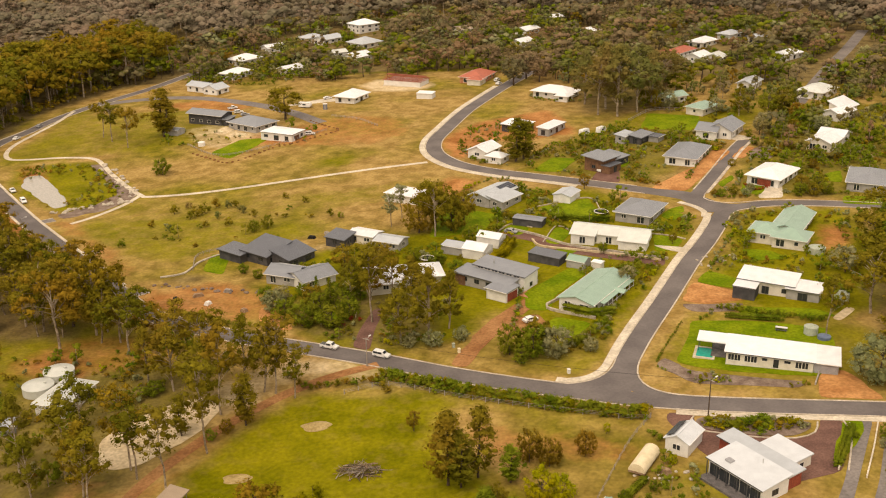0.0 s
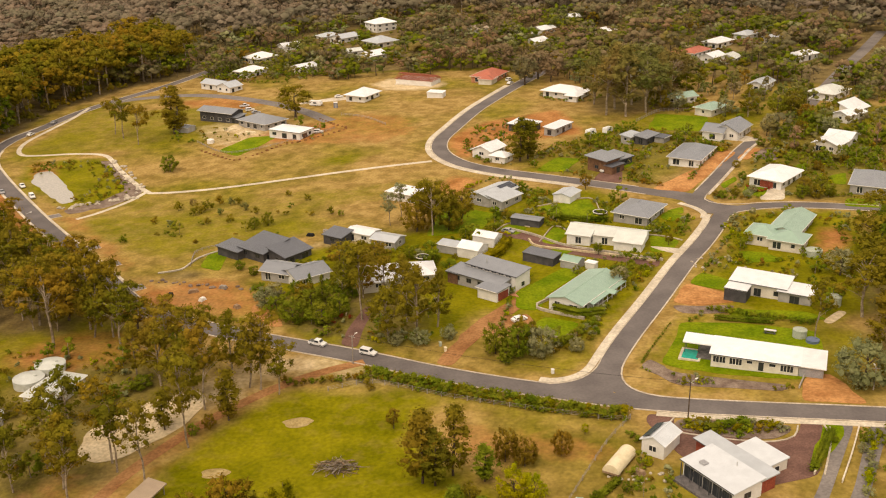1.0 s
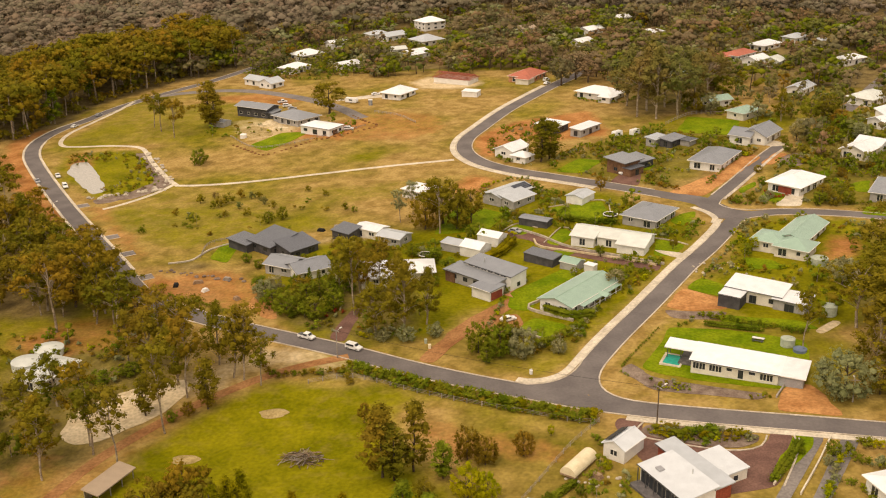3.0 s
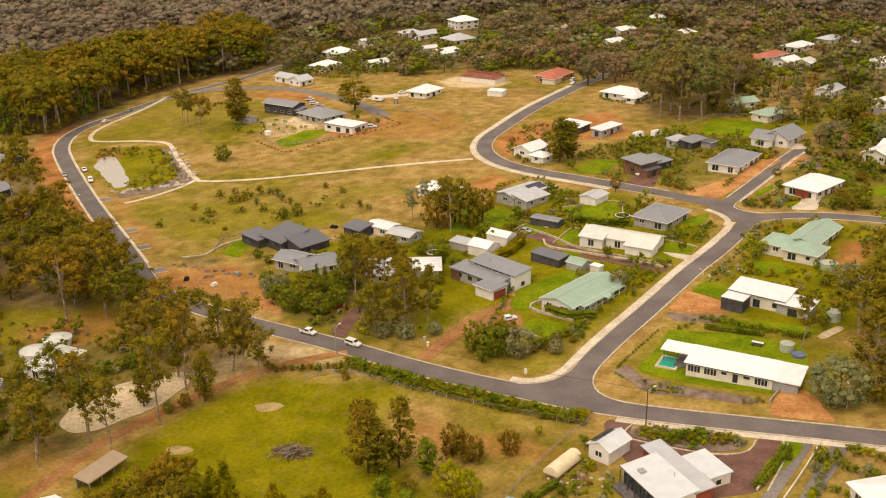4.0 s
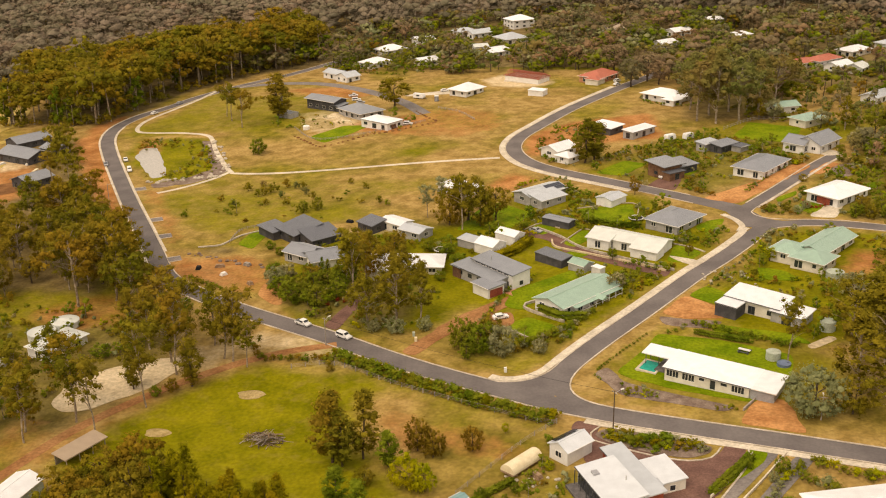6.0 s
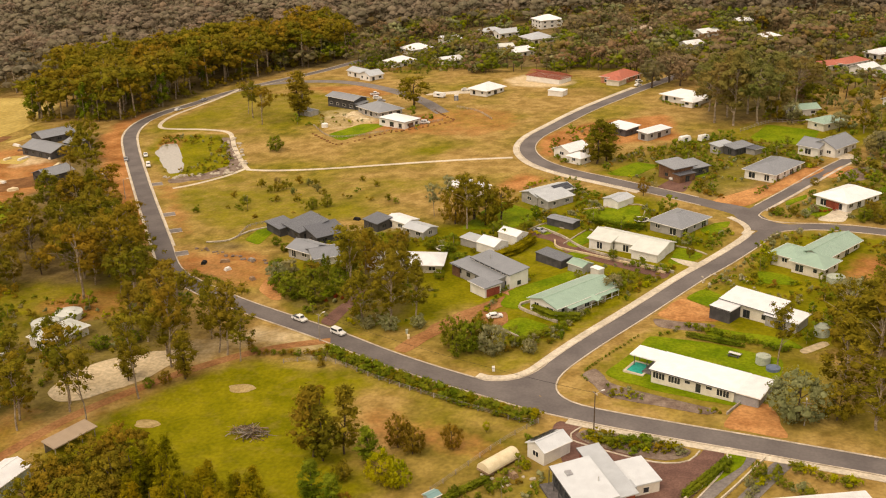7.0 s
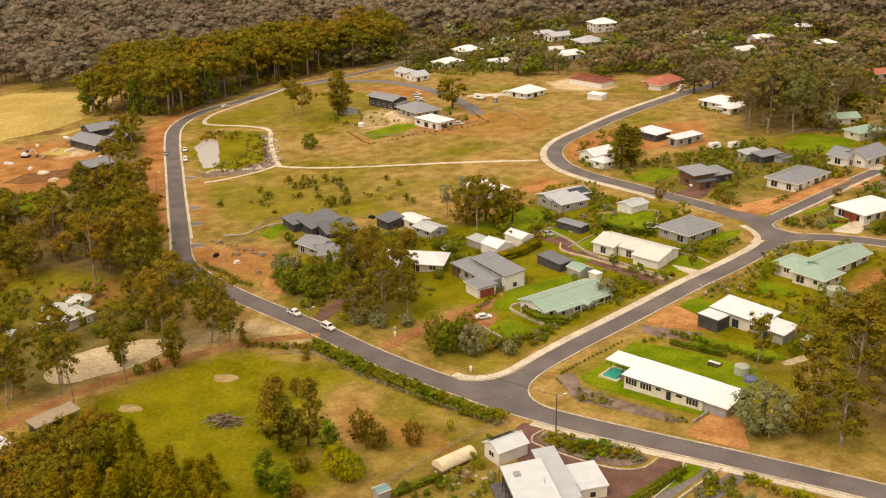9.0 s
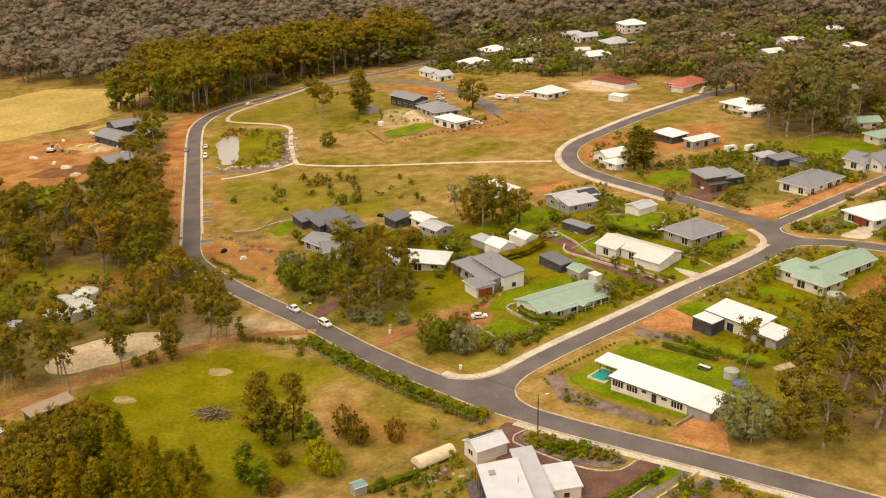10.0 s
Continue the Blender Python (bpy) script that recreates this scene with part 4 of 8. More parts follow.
simple("grey hip-roofed house with a deep verandah", 61.0, 317.6, 14.6, 11.0, 60, 2.9, "hip", 0.36, "grey_roof", "grey_wall", trim="white_trim", over=0.8)
simple("small pale grey garage beside the bend", 39.9, 337.6, 8.2, 6.0, 60, 2.5, "gable", 0.25, "pale_roof", "white_wall", "shed", "shed", over=0.3)
SOLAR_HOUSE = house("house", "pale grey metal-roofed house with rooftop solar panels", 17.4, 340.4, 52, [
    ((0, 2.2, 16.5, 8.0, 0, 3.0, "gable", 0.26, "pale_roof", "grey_wall"), {}),
    ((-2.5, -4.0, 11, 6.0, 0, 2.9, "skillion", 0.16, "pale_roof", "grey_wall"), dict(openings="sw")),
])
simple("low dark flat-roofed timber shed", 25.7, 315.2, 9.6, 4.2, -24, 2.3, "gable", 0.15, "grey_roof", "dark_wall", "shed", "shed", trim="dark_trim", openings="", over=0.15)
simple("white steel gabled shed", 13.0, 299.6, 7.4, 5.0, -28, 3.0, "gable", 0.42, "white_roof", "white_wall", "shed", "shed", openings="", over=0.15)
simple("white steel garage with a gable", 8.6, 291.4, 7.0, 6.4, -28, 2.8, "gable", 0.42, "white_roof", "white_wall", "shed", "shed", openings="", over=0.15, door=("e", 0, 3, "white_paint"))
simple("small pale blue-grey studio", 1.9, 294.8, 7.0, 4.0, -28, 2.5, "skillion", 0.1, "pale_roof", "grey_wall", "shed", "shed", over=0.2)
house("house", "white-roofed house half hidden behind gum trees", -12.5, 275.0, 10, [
    ((0, 0, 20, 9.0, 0, 2.9, "hip", 0.36, "white_roof", "cream_wall"), dict(over=0.9)),
    ((-6, -4.5, 8, 6, 0, 2.8, "hip", 0.34, "white_roof", "cream_wall"), dict(over=0.7, openings="sw")),
])
house("house", "grey gabled house with two wings among bushes", -42.0, 278.8, -22, [
    ((3.2, 0.4, 10.5, 9.0, 60, 2.8, "gable", 0.34, "grey_roof", "white_wall"), dict(over=0.6)),
    ((-4.6, 0.2, 9.0, 8.0, 0, 2.7, "gable", 0.36, "grey_roof", "grey_wall"), dict(over=0.6)),
])
house("house", "charcoal metal-clad house with stepped skillion roofs", -54.2, 298.6, -38, [
    ((-1.0, 0.0, 11, 10, 0, 3.0, "skillion", 0.19, "dark_roof", "dark_wall"), dict(trim="dark_trim")),
    ((8.2, 2.2, 10.5, 7.5, 90, 3.0, "skillion", 0.20, "dark_roof", "dark_wall"), dict(trim="dark_trim")),
    ((-9.0, -4.6, 9.5, 6.0, 0, 2.4, "skillion", 0.08, "dark_roof", "dark_wall"), dict(trim="dark_trim")),
])
simple("small dark skillion-roofed shed on sandy ground", -33.3, 307.0, 7.0, 5.6, -32, 2.9, "skillion", 0.16, "dark_roof", "dark_wall", "shed", "shed", trim="dark_trim", over=0.4)
simple("white-roofed garage on a sandy yard", -25.6, 309.0, 9.0, 6.0, -28, 2.8, "gable", 0.2, "white_roof", "cream_wall", "shed", "shed", over=0.3)
simple("grey corrugated hip-roofed garage", -17.4, 302.4, 8.4, 6.6, -25, 2.6, "gable", 0.26, "pale_roof", "grey_wall", "shed", "shed", over=0.3)
simple("white-roofed house behind a large tree", -13.5, 347.0, 13.0, 8.5, -30, 2.8, "hip", 0.36, "white_roof", "white_wall")

# the corner block east of the side street
house("house", "white skillion-roofed house with a black garage cube", 82.6, 256.2, -28, [
    ((1.0, 1.0, 14, 7.4, 0, 3.4, "skillion", 0.10, "white_roof", "cream_wall"), dict(trim="dark_trim", openings="sn")),
    ((-3.4, -5.4, 5.6, 5.0, 0, 3.1, "flat", 0.02, "white_roof", "dark_wall"), dict(trim="dark_trim", openings="", over=0.15)),
    ((10.5, -0.6, 8.0, 6.0, 0, 3.0, "skillion", 0.08, "white_roof", "grey_wall"), dict(trim="dark_trim", openings="s")),
])
house("house", "rambling green metal-roofed house with hipped wings", 100.8, 294.0, 60, [
    ((6.0, 0.5, 20, 8.0, 0, 2.9, "gable", 0.36, "green_roof", "cream_wall"), dict(over=0.7)),
    ((-7.0, -2.2, 9, 8.4, 90, 2.9, "hip", 0.40, "green_roof", "cream_wall"), dict(over=0.7)),
    ((-5.0, 5.4, 9, 8.0, 0, 2.9, "hip", 0.40, "green_roof", "cream_wall"), dict(over=0.7)),
])
simple("white hip-roofed house with a dark red garage door", 111.0, 346.5, 17.0, 11.0, 52, 2.9, "hip", 0.38, "white_roof", "white_wall", over=0.8, door=("w", 0.5, 4.6, "red_wall"))
simple("mid-grey hip-roofed brick house", 139.5, 336.0, 18.0, 12.0, 66, 2.8, "hip", 0.34, "grey_roof", "grey_wall", over=0.6)

# between the bend and the short lane
simple("grey hip-roofed house with pale rendered walls", 88.4, 376.4, 20.0, 11.0, 63, 2.9, "hip", 0.36, "grey_roof", "white_wall", over=0.8)
house("house", "large grey gabled house with white walls", 109.4, 406.0, 58, [
    ((0, 0, 15, 10, 0, 3.2, "gable", 0.48, "grey_roof", "white_wall"), dict(over=0.6)),
    ((-6.0, 4.0, 8, 9, 90, 3.0, "gable", 0.45, "grey_roof", "white_wall"), dict(over=0.6)),
])
house("house", "two-storey brown timber house with grey skillion roofs", 57.0, 371.2, 47, [
    ((-2.0, 0, 8.4, 8.0, 0, 4.6, "skillion", 0.06, "grey_roof", "brown_wall"), dict(trim="dark_trim", over=1.1)),
    ((5.8, 0, 8.0, 8.0, 0, 3.2, "skillion", 0.08, "grey_roof", "dark_wall"), dict(trim="dark_trim", over=0.6)),
    ((-3.0, -5.4, 7.0, 3.4, 0, 2.9, "flat", 0.02, "dark_roof", "brown_wall"), dict(trim="dark_trim", openings="s", over=0.3)),
])
house("house", "low dark complex of flat-roofed sheds", 76.0, 402.4, 52, [
    ((0, 0, 10, 5, 0, 2.7, "skillion", 0.10, "grey_roof", "dark_wall"), dict(trim="dark_trim")),
    ((-3, 5.5, 8, 4, 0, 2.7, "skillion", 0.10, "pale_roof", "grey_wall"), {}),
    ((3.0, -5, 5, 4, 0, 2.5, "flat", 0.10, "dark_roof", "grey_wall"), dict(openings="s")),
])
simple("white-roofed cottage with white weatherboard walls", 14.4, 395.4, 11.0, 8.0, 58, 2.8, "gable", 0.42, "white_roof", "white_wall", over=0.6)
simple("small white gabled outbuilding", 19.0, 385.5, 6.5, 6.0, -32, 2.6, "hip", 0.42, "white_roof", "white_wall", "shed", "shed", over=0.5)
simple("dark modern pavilion with a white flat roof", 29.5, 428.6, 10.5, 8.0, -34, 3.0, "skillion", 0.06, "white_roof", "dark_wall", trim="dark_trim", over=0.7)
simple("dark narrow pavilion with a white flat roof", 43.0, 423.2, 14.0, 5.0, 56, 3.0, "skillion", 0.06, "white_roof", "grey_wall", trim="dark_trim", over=0.5)
house("house", "white hip-roofed country house with verandahs", 51.0, 485.0, -33, [
    ((0, 0, 18, 11, 0, 2.8, "hip", 0.36, "white_roof", "white_wall"), dict(over=1.2)),
    ((7.5, -6.5, 6, 6, 0, 2.6, "hip", 0.34, "white_roof", "white_wall"), dict(over=0.6)),
])

# the far court and fields
house("house", "house with a new terracotta red roof", 16.0, 529.5, 66, [
    ((0, 0, 18, 12, 0, 2.8, "hip", 0.40, "red_roof", "brick"), dict(over=0.6)),
    ((-9, -3, 7, 7, 0, 2.5, "hip", 0.38, "red_roof", "cream_wall"), dict(over=0.5)),
])
simple("white hip-roofed farmhouse with a verandah", -45.2, 500.5, 13.6, 10.4, 64, 2.9, "hip", 0.42, "white_roof", "white_wall", over=1.0)
simple("white steel shed on the far field", -9.6, 496.4, 7.8, 5.0, -17, 2.6, "skillion", 0.05, "white_roof", "white_wall", "shed", "shed", openings="", over=0.15)
house("house", "long white weatherboard house with open garage", -122.6, 539.0, -32, [
    ((-4, 0, 14, 8, 0, 2.8, "gable", 0.38, "pale_roof", "white_wall"), dict(over=0.5)),
    ((7.0, -1.5, 9, 9, 90, 2.9, "gable", 0.42, "pale_roof", "white_wall"), dict(over=0.5, door=("w", 0, 3.0, "white_paint"))),
])
house("house", "dark grey two-storey house with verandah", -107.6, 472.6, -25, [
    ((0, 0, 18, 8.5, 0, 4.6, "gable", 0.26, "grey_roof", "dark_wall"), dict(trim="white_trim", over=1.0)),
    ((9.5, -1.0, 5, 6, 0, 3.0, "skillion", 0.1, "grey_roof", "dark_wall"), dict(trim="dark_trim")),
])
simple("broad grey hip-roofed house", -86.0, 458.8, 17.0, 13.0, -36, 2.9, "hip", 0.36, "grey_roof", "grey_wall", over=0.8)
simple("white box house with a low pitched roof", -69.8, 439.0, 15.6, 10.0, -26, 3.2, "hip", 0.12, "white_roof", "white_wall", trim="dark_trim", over=0.4, door=("e", -1.0, 3.0, "brown_wall"))
simple("small grey garden shed", -120.5, 455.5, 8.0, 5.0, -25, 2.4, "gable", 0.2, "grey_roof", "grey_wall", "shed", "shed", openings="s", over=0.2)

# far homes among the trees
FAR_HOMES = [
    (140.9, 382, 15, 9, 52, "white_roof", "gable"), (146, 388, 9, 8, 142, "white_roof", "gable"), (158.9, 420, 12, 7, 40, "white_roof", "gable"), (163, 427, 13, 6, 45, "white_roof", "skillion"),
    (163, 459, 16, 11, 48, "cream_roof", "hip"), (139, 480, 14, 7, 57, "pale_roof", "gable"), (108.5, 441, 12, 8, 46, "green_roof", "hip"), (100, 462, 11, 7, 30, "green_roof", "gable"), (174, 538, 14, 8, 38, "white_roof", "hip"),
    (141, 583, 16, 9, 47, "white_roof", "hip"), (130, 545, 12, 8, 50, "white_roof", "gable"), (124, 560, 18, 9, 50, "red_roof", "hip"), (112, 552, 10, 8, 40, "red_roof", "gable"), (138, 540, 9, 8, 60, "cream_roof", "gable"),
    (-53, 694, 16, 13, 40, "white_roof", "hip"), (-48.7, 640, 16, 14, 45, "pale_roof", "hip"), (-50, 597, 14, 10, 50, "white_roof", "gable"), (-116, 609, 16, 12, 55, "white_roof", "hip"), (-84.5, 572, 12, 8, 50, "white_roof", "gable"),
    (-114, 571, 15, 10, 60, "white_roof", "hip"), (-73, 660, 16, 9, 50, "pale_roof", "gable"), (-84, 668, 13, 8, 40, "pale_roof", "hip"), (44, 612, 12, 8, 50, "white_roof", "gable"), (50, 651, 14, 8, 50, "white_roof", "gable"), (85, 634, 12, 8, 45, "white_roof", "hip"),
    (-62, 612, 8, 6, 30, "cream_roof", "gable"), (10, 665, 11, 8, 40, "brown_roof", "gable"), (88, 520, 11, 8, 40, "green_roof", "gable"), (-104, 640, 12, 8, 40, "white_roof", "gable"), (160, 600, 12, 8, 45, "pale_roof", "hip"), (172, 585, 10, 7, 30, "pale_roof", "gable"), (70, 690, 10, 7, 30, "white_roof", "gable"),
]
ROOF_WORDS = {"white_roof": "white metal roof", "cream_roof": "cream metal roof", "pale_roof": "pale grey metal roof", "green_roof": "pale green metal roof", "red_roof": "red tiled roof", "brown_roof": "tan metal roof"}
for k, (x, y, L, W, turn, roof, kind) in enumerate(FAR_HOMES):
    simple("distant house with a " + ROOF_WORDS[roof] + " among trees", x, y, L, W, turn, 5.4 if k == 14 else 3.0, kind, 0.38, roof, "white_wall" if k % 3 else "cream_wall", over=0.7, openings="sew")
for x, y, L, W, turn in ((-225, 405, 16, 11, 62), (-212, 383, 20, 12, -18), (-186, 350, 12, 10, 70), (-203, 392, 10, 8, -20)):
    simple("unfinished dark grey house on a bare building site", x, y, L, W, turn, 3.0, "gable", 0.36, "grey_roof", "dark_wall", trim="dark_trim", over=0.5)

# cottages at the near corner
house("shed", "white gabled workshop with solar panels and dark side", 46.4, 183.6, 54, [((0, 0, 7.0, 4.8, 0, 3.0, "gable", 0.5, "light_roof", "white_wall"), dict(over=0.3, openings="w"))], "shed")
house("house", "modern white-roofed house with stepped skillion roofs", 55.4, 169.9, -58, [
    ((0, 0, 13.0, 7.0, 0, 3.4, "skillion", 0.11, "light_roof", "white_wall"), dict(trim="dark_trim")),
    ((-2.4, 5.6, 17.0, 3.6, 0, 3.5, "skillion", 0.08, "pale_roof", "red_wall"), dict(trim="dark_trim", openings="w")),
    ((-1.1, 11.1, 8.2, 5.4, 0, 3.0, "skillion", 0.06, "light_roof", "cream_wall"), dict(openings="e", over=0.3)),
])

corner_house = next(o for o in scene.objects if o.get("label", "").startswith("modern white-roofed house"))
part("skylight", block(-3.9, -2.2, 3.62, -2.5, -1.0, 3.98), "grey_paint", corner_house, "dark grey boxed skylight")
part("flue", drum(bmesh.new(), (1.2, 2.4, 3.9), (1.2, 2.4, 5.0), 0.12, 0.12, 10), "steel", corner_house)
for k in range(5):
    window_part(corner_house, pose(-5.0 + 2.5 * k, -3.52, 0.1), 2.3, 2.5, "dark_trim")
for k in range(6):
    part("post", block(-6.4 + 2.5 * k, -4.3, -0.8, -6.26 + 2.5 * k, -4.16, 3.1), "dark_trim", corner_house)
part("terrace", block(-6.6, -6.0, -0.8, 6.6, -3.55, 0.12), "deck_wood", corner_house)
part("roof_link", block(1.4, 7.3, 2.9, 4.0, 8.7, 3.3), "pale_roof", corner_house)
simple("white-roofed house beside a pair of driveways", 98.2, 169.1, 16.0, 10.0, 23, 3.0, "hip", 0.3, "white_roof", "white_wall", over=0.6)


# ---- trees and shrubs ----
LUMP_V = np.array([(x, y, z) for x in (-1, 1) for y in (-1, 1) for z in (-1, 1)] + [(-2, 0, 0), (2, 0, 0), (0, -2, 0), (0, 2, 0), (0, 0, -2), (0, 0, 2)], float) * 0.54
LUMP_F = []
for axis in range(3):  # twelve four-sided faces, one over each edge of the inner cube
    u, w = [k for k in range(3) if k != axis]
    for su in (0, 1):
        for sw in (0, 1):
            bits = [0, 0, 0]
            bits[u], bits[w] = su, sw
            a = bits[0] * 4 + bits[1] * 2 + bits[2]
            bits[axis] = 1
            b = bits[0] * 4 + bits[1] * 2 + bits[2]
            face = [a, 8 + 2 * u + su, b, 8 + 2 * w + sw]
            p = LUMP_V[face]
            out = np.dot(np.cross(p[1] - p[0], p[2] - p[0]), p.mean(0)) > 0
            LUMP_F.append(face if out else face[::-1])
LUMP_F = np.array(LUMP_F)


def leaf_cloud(rng, centres, radii, per, size, squash=0.8, core=0.5):
    """Leafy clumps: an uneven inner lump each, and many small leaf blades round it that face outwards."""
    cs, rs = np.asarray(centres, float), np.asarray(radii, float)
    k = len(cs)
    lump = LUMP_V[None] * (rs * core)[:, None, None] * rng.uniform(0.55, 1.3, (k, len(LUMP_V), 1)) * np.array((1, 1, squash))
    lv = (lump + cs[:, None]).reshape(-1, 3)
    lf = (LUMP_F[None] + (np.arange(k) * len(LUMP_V))[:, None, None]).reshape(-1, 4)
    c, r = np.repeat(cs, per, 0), np.repeat(rs, per)
    n = len(c)
    d = rng.normal(size=(n, 3))
    d /= np.linalg.norm(d, axis=1, keepdims=True)
    p = c + d * (r * rng.uniform(0.5, 1.2, n))[:, None] * np.array((1, 1, squash))
    nrm = d * 0.8 + np.array((0, 0, 0.5)) + rng.normal(size=(n, 3)) * 0.45
    nrm /= np.linalg.norm(nrm, axis=1, keepdims=True)
    t = np.cross(nrm, rng.normal(size=(n, 3)))
    t /= np.linalg.norm(t, axis=1, keepdims=True) + 1e-9
    b = np.cross(nrm, t)
    s = (size * rng.uniform(0.6, 1.35, n))[:, None]
    v = np.stack([p - t * s, p - b * s * 0.55, p + t * s, p + b * s * 0.55], 1).reshape(-1, 3)
    pts = np.concatenate([lv, v])
    mid = cs.mean(0)
    away = (pts - mid) / (np.abs(pts - mid).max() + 1e-9)
    soft = np.concatenate([0.85 * (lump / (rs * core)[:, None, None]).reshape(-1, 3), np.repeat(d * 0.75 + nrm * 0.2, 4, 0)]) + away * 0.8 + np.array((0, 0, 0.4))
    soft /= np.linalg.norm(soft, axis=1, keepdims=True)
    return pts, np.concatenate([lf, np.arange(4 * n).reshape(-1, 4) + len(lv)]), soft


def tube(path, radii, sides=6):
    """A tapered round limb along a path of points."""
    v, f = [], []
    for k, (p, r) in enumerate(zip(path, radii)):
        for j in range(sides):
            a = 2 * math.pi * j / sides
            v.append((p[0] + r * math.cos(a), p[1] + r * math.sin(a), p[2]))
        if k:
            o = (k - 1) * sides
            f += [(o + j, o + (j + 1) % sides, o + sides + (j + 1) % sides, o + sides + j) for j in range(sides)]
    return v, f


def gather(pieces):
    v, f = [], []
    for pv, pf in pieces:
        f += [tuple(i + len(v) for i in q) for q in pf]
        v += list(pv)
    return v, f


def raw_mesh(name, v, f, material, normals=None):
    me = bpy.data.meshes.new(name)
    me.from_pydata([tuple(p) for p in v], [], [tuple(int(i) for i in q) for q in f])
    me.materials.append(M[material])
    me.polygons.foreach_set("use_smooth", [True] * len(me.polygons))
    me.update()
    if normals is not None:
        me.normals_split_custom_set_from_vertices(normals)
    return me


def tree_form(kind, seed):
    """Clump centres, clump radii, limbs and leaf size of a tree 10 m high."""
    rng = np.random.default_rng(seed)
    cs, rs, limbs = [], [], []
    lean = rng.normal(size=2) * 0.3
    if kind == "gum":
        n, low, wide, leaf, per = 64, 2.6, 2.8, 0.145, 34
        for k in range(n):
            z = rng.uniform(low, 9.6)
            reach = wide * math.sin(math.pi * min(1, (z - low + 1.2) / 7.4)) * rng.uniform(0.35, 1.05)
            a = rng.uniform(0, 6.28)
            cs.append((reach * math.cos(a) + lean[0] * z / 8, reach * math.sin(a) + lean[1] * z / 8, z))
            rs.append(rng.uniform(0.45, 0.95))
    elif kind == "umbrella":
        leaf, per = 0.15, 32
        for d in range(9):
            a, out = rng.uniform(0, 6.28), 0.0 if d == 0 else rng.uniform(1.2, 3.3)
            mid = (out * math.cos(a) + lean[0], out * math.sin(a) + lean[1], (8.4 - 0.4 * out + rng.uniform(-1.1, 0.2)) if d < 6 else rng.uniform(4.2, 6.4))
            billow = rng.uniform(1.1, 1.7) * (1.0 if d < 6 else 0.75)
            for k in range(8):
                way = rng.normal(size=3)
                way /= np.linalg.norm(way)
                cs.append((mid[0] + billow * way[0], mid[1] + billow * way[1], mid[2] + billow * 0.62 * abs(way[2]) * (1 if k else -0.4)))
                rs.append(rng.uniform(0.45, 0.8))
    elif kind == "sparse":
        n, leaf, per = 40, 0.13, 38
        for k in range(n):
            z = rng.uniform(4.6, 9.6)
            a, reach = rng.uniform(0, 6.28), rng.uniform(0.3, 2.1)
            cs.append((reach * math.cos(a) + lean[0], reach * math.sin(a) + lean[1], z))
            rs.append(rng.uniform(0.4, 0.85))
    elif kind == "column":
        n, leaf, per = 66, 0.16, 32
        for k in range(n):
            z = rng.uniform(1.3, 9.7)
            reach = 1.95 * (1 - abs(z - 4.6) / 6.5) * rng.uniform(0.3, 1.05)
            a = rng.uniform(0, 6.28)
            cs.append((reach * math.cos(a) + lean[0] * z / 8, reach * math.sin(a) + lean[1] * z / 8, z))
            rs.append(rng.uniform(0.5, 0.95))
    elif kind == "cone":
        n, leaf, per = 40, 0.15, 44
        for k in range(n):
            z = 0.8 + 8.8 * (k + 0.5) / n
            reach = 2.7 * (1 - z / 10.6) * rng.uniform(0.6, 1.0)
            a = k * 2.4 + rng.uniform(-0.3, 0.3)
            cs.append((reach * math.cos(a), reach * math.sin(a), z))
            rs.append(0.55 + 0.65 * (1 - z / 10))
    elif kind == "mound":
        n, leaf, per = 80, 0.23, 32
        for k in range(n):
            d = rng.normal(size=3)
            d /= np.linalg.norm(d)
            s = rng.uniform(0.55, 1)
            cs.append((5.2 * d[0] * s, 5.2 * d[1] * s, max(1.2, 4.4 + 4.2 * d[2] * s)))
            rs.append(rng.uniform(0.75, 1.5))
    elif kind == "round":
        n, leaf, per = 60, 0.21, 30
        for k in range(n):
            d = rng.normal(size=3)
            d /= np.linalg.norm(d)
            cs.append((4.0 * d[0] * rng.uniform(0.5, 1), 4.0 * d[1] * rng.uniform(0.5, 1), 5.4 + 3.5 * d[2] * rng.uniform(0.6, 1)))
            rs.append(rng.uniform(0.65, 1.3))
    else:  # shrub
        n, leaf, per = 13, 0.45, 21
        for k in range(n):
            a, reach = rng.uniform(0, 6.28), rng.uniform(0.0, 5.0)
            cs.append((reach * math.cos(a), reach * math.sin(a), rng.uniform(2.5, 7.4) * (1 - reach / 13)))
            rs.append(rng.uniform(1.8, 3.0))
    return rng, cs, rs, leaf, per, lean


TREE_MESHES = {}


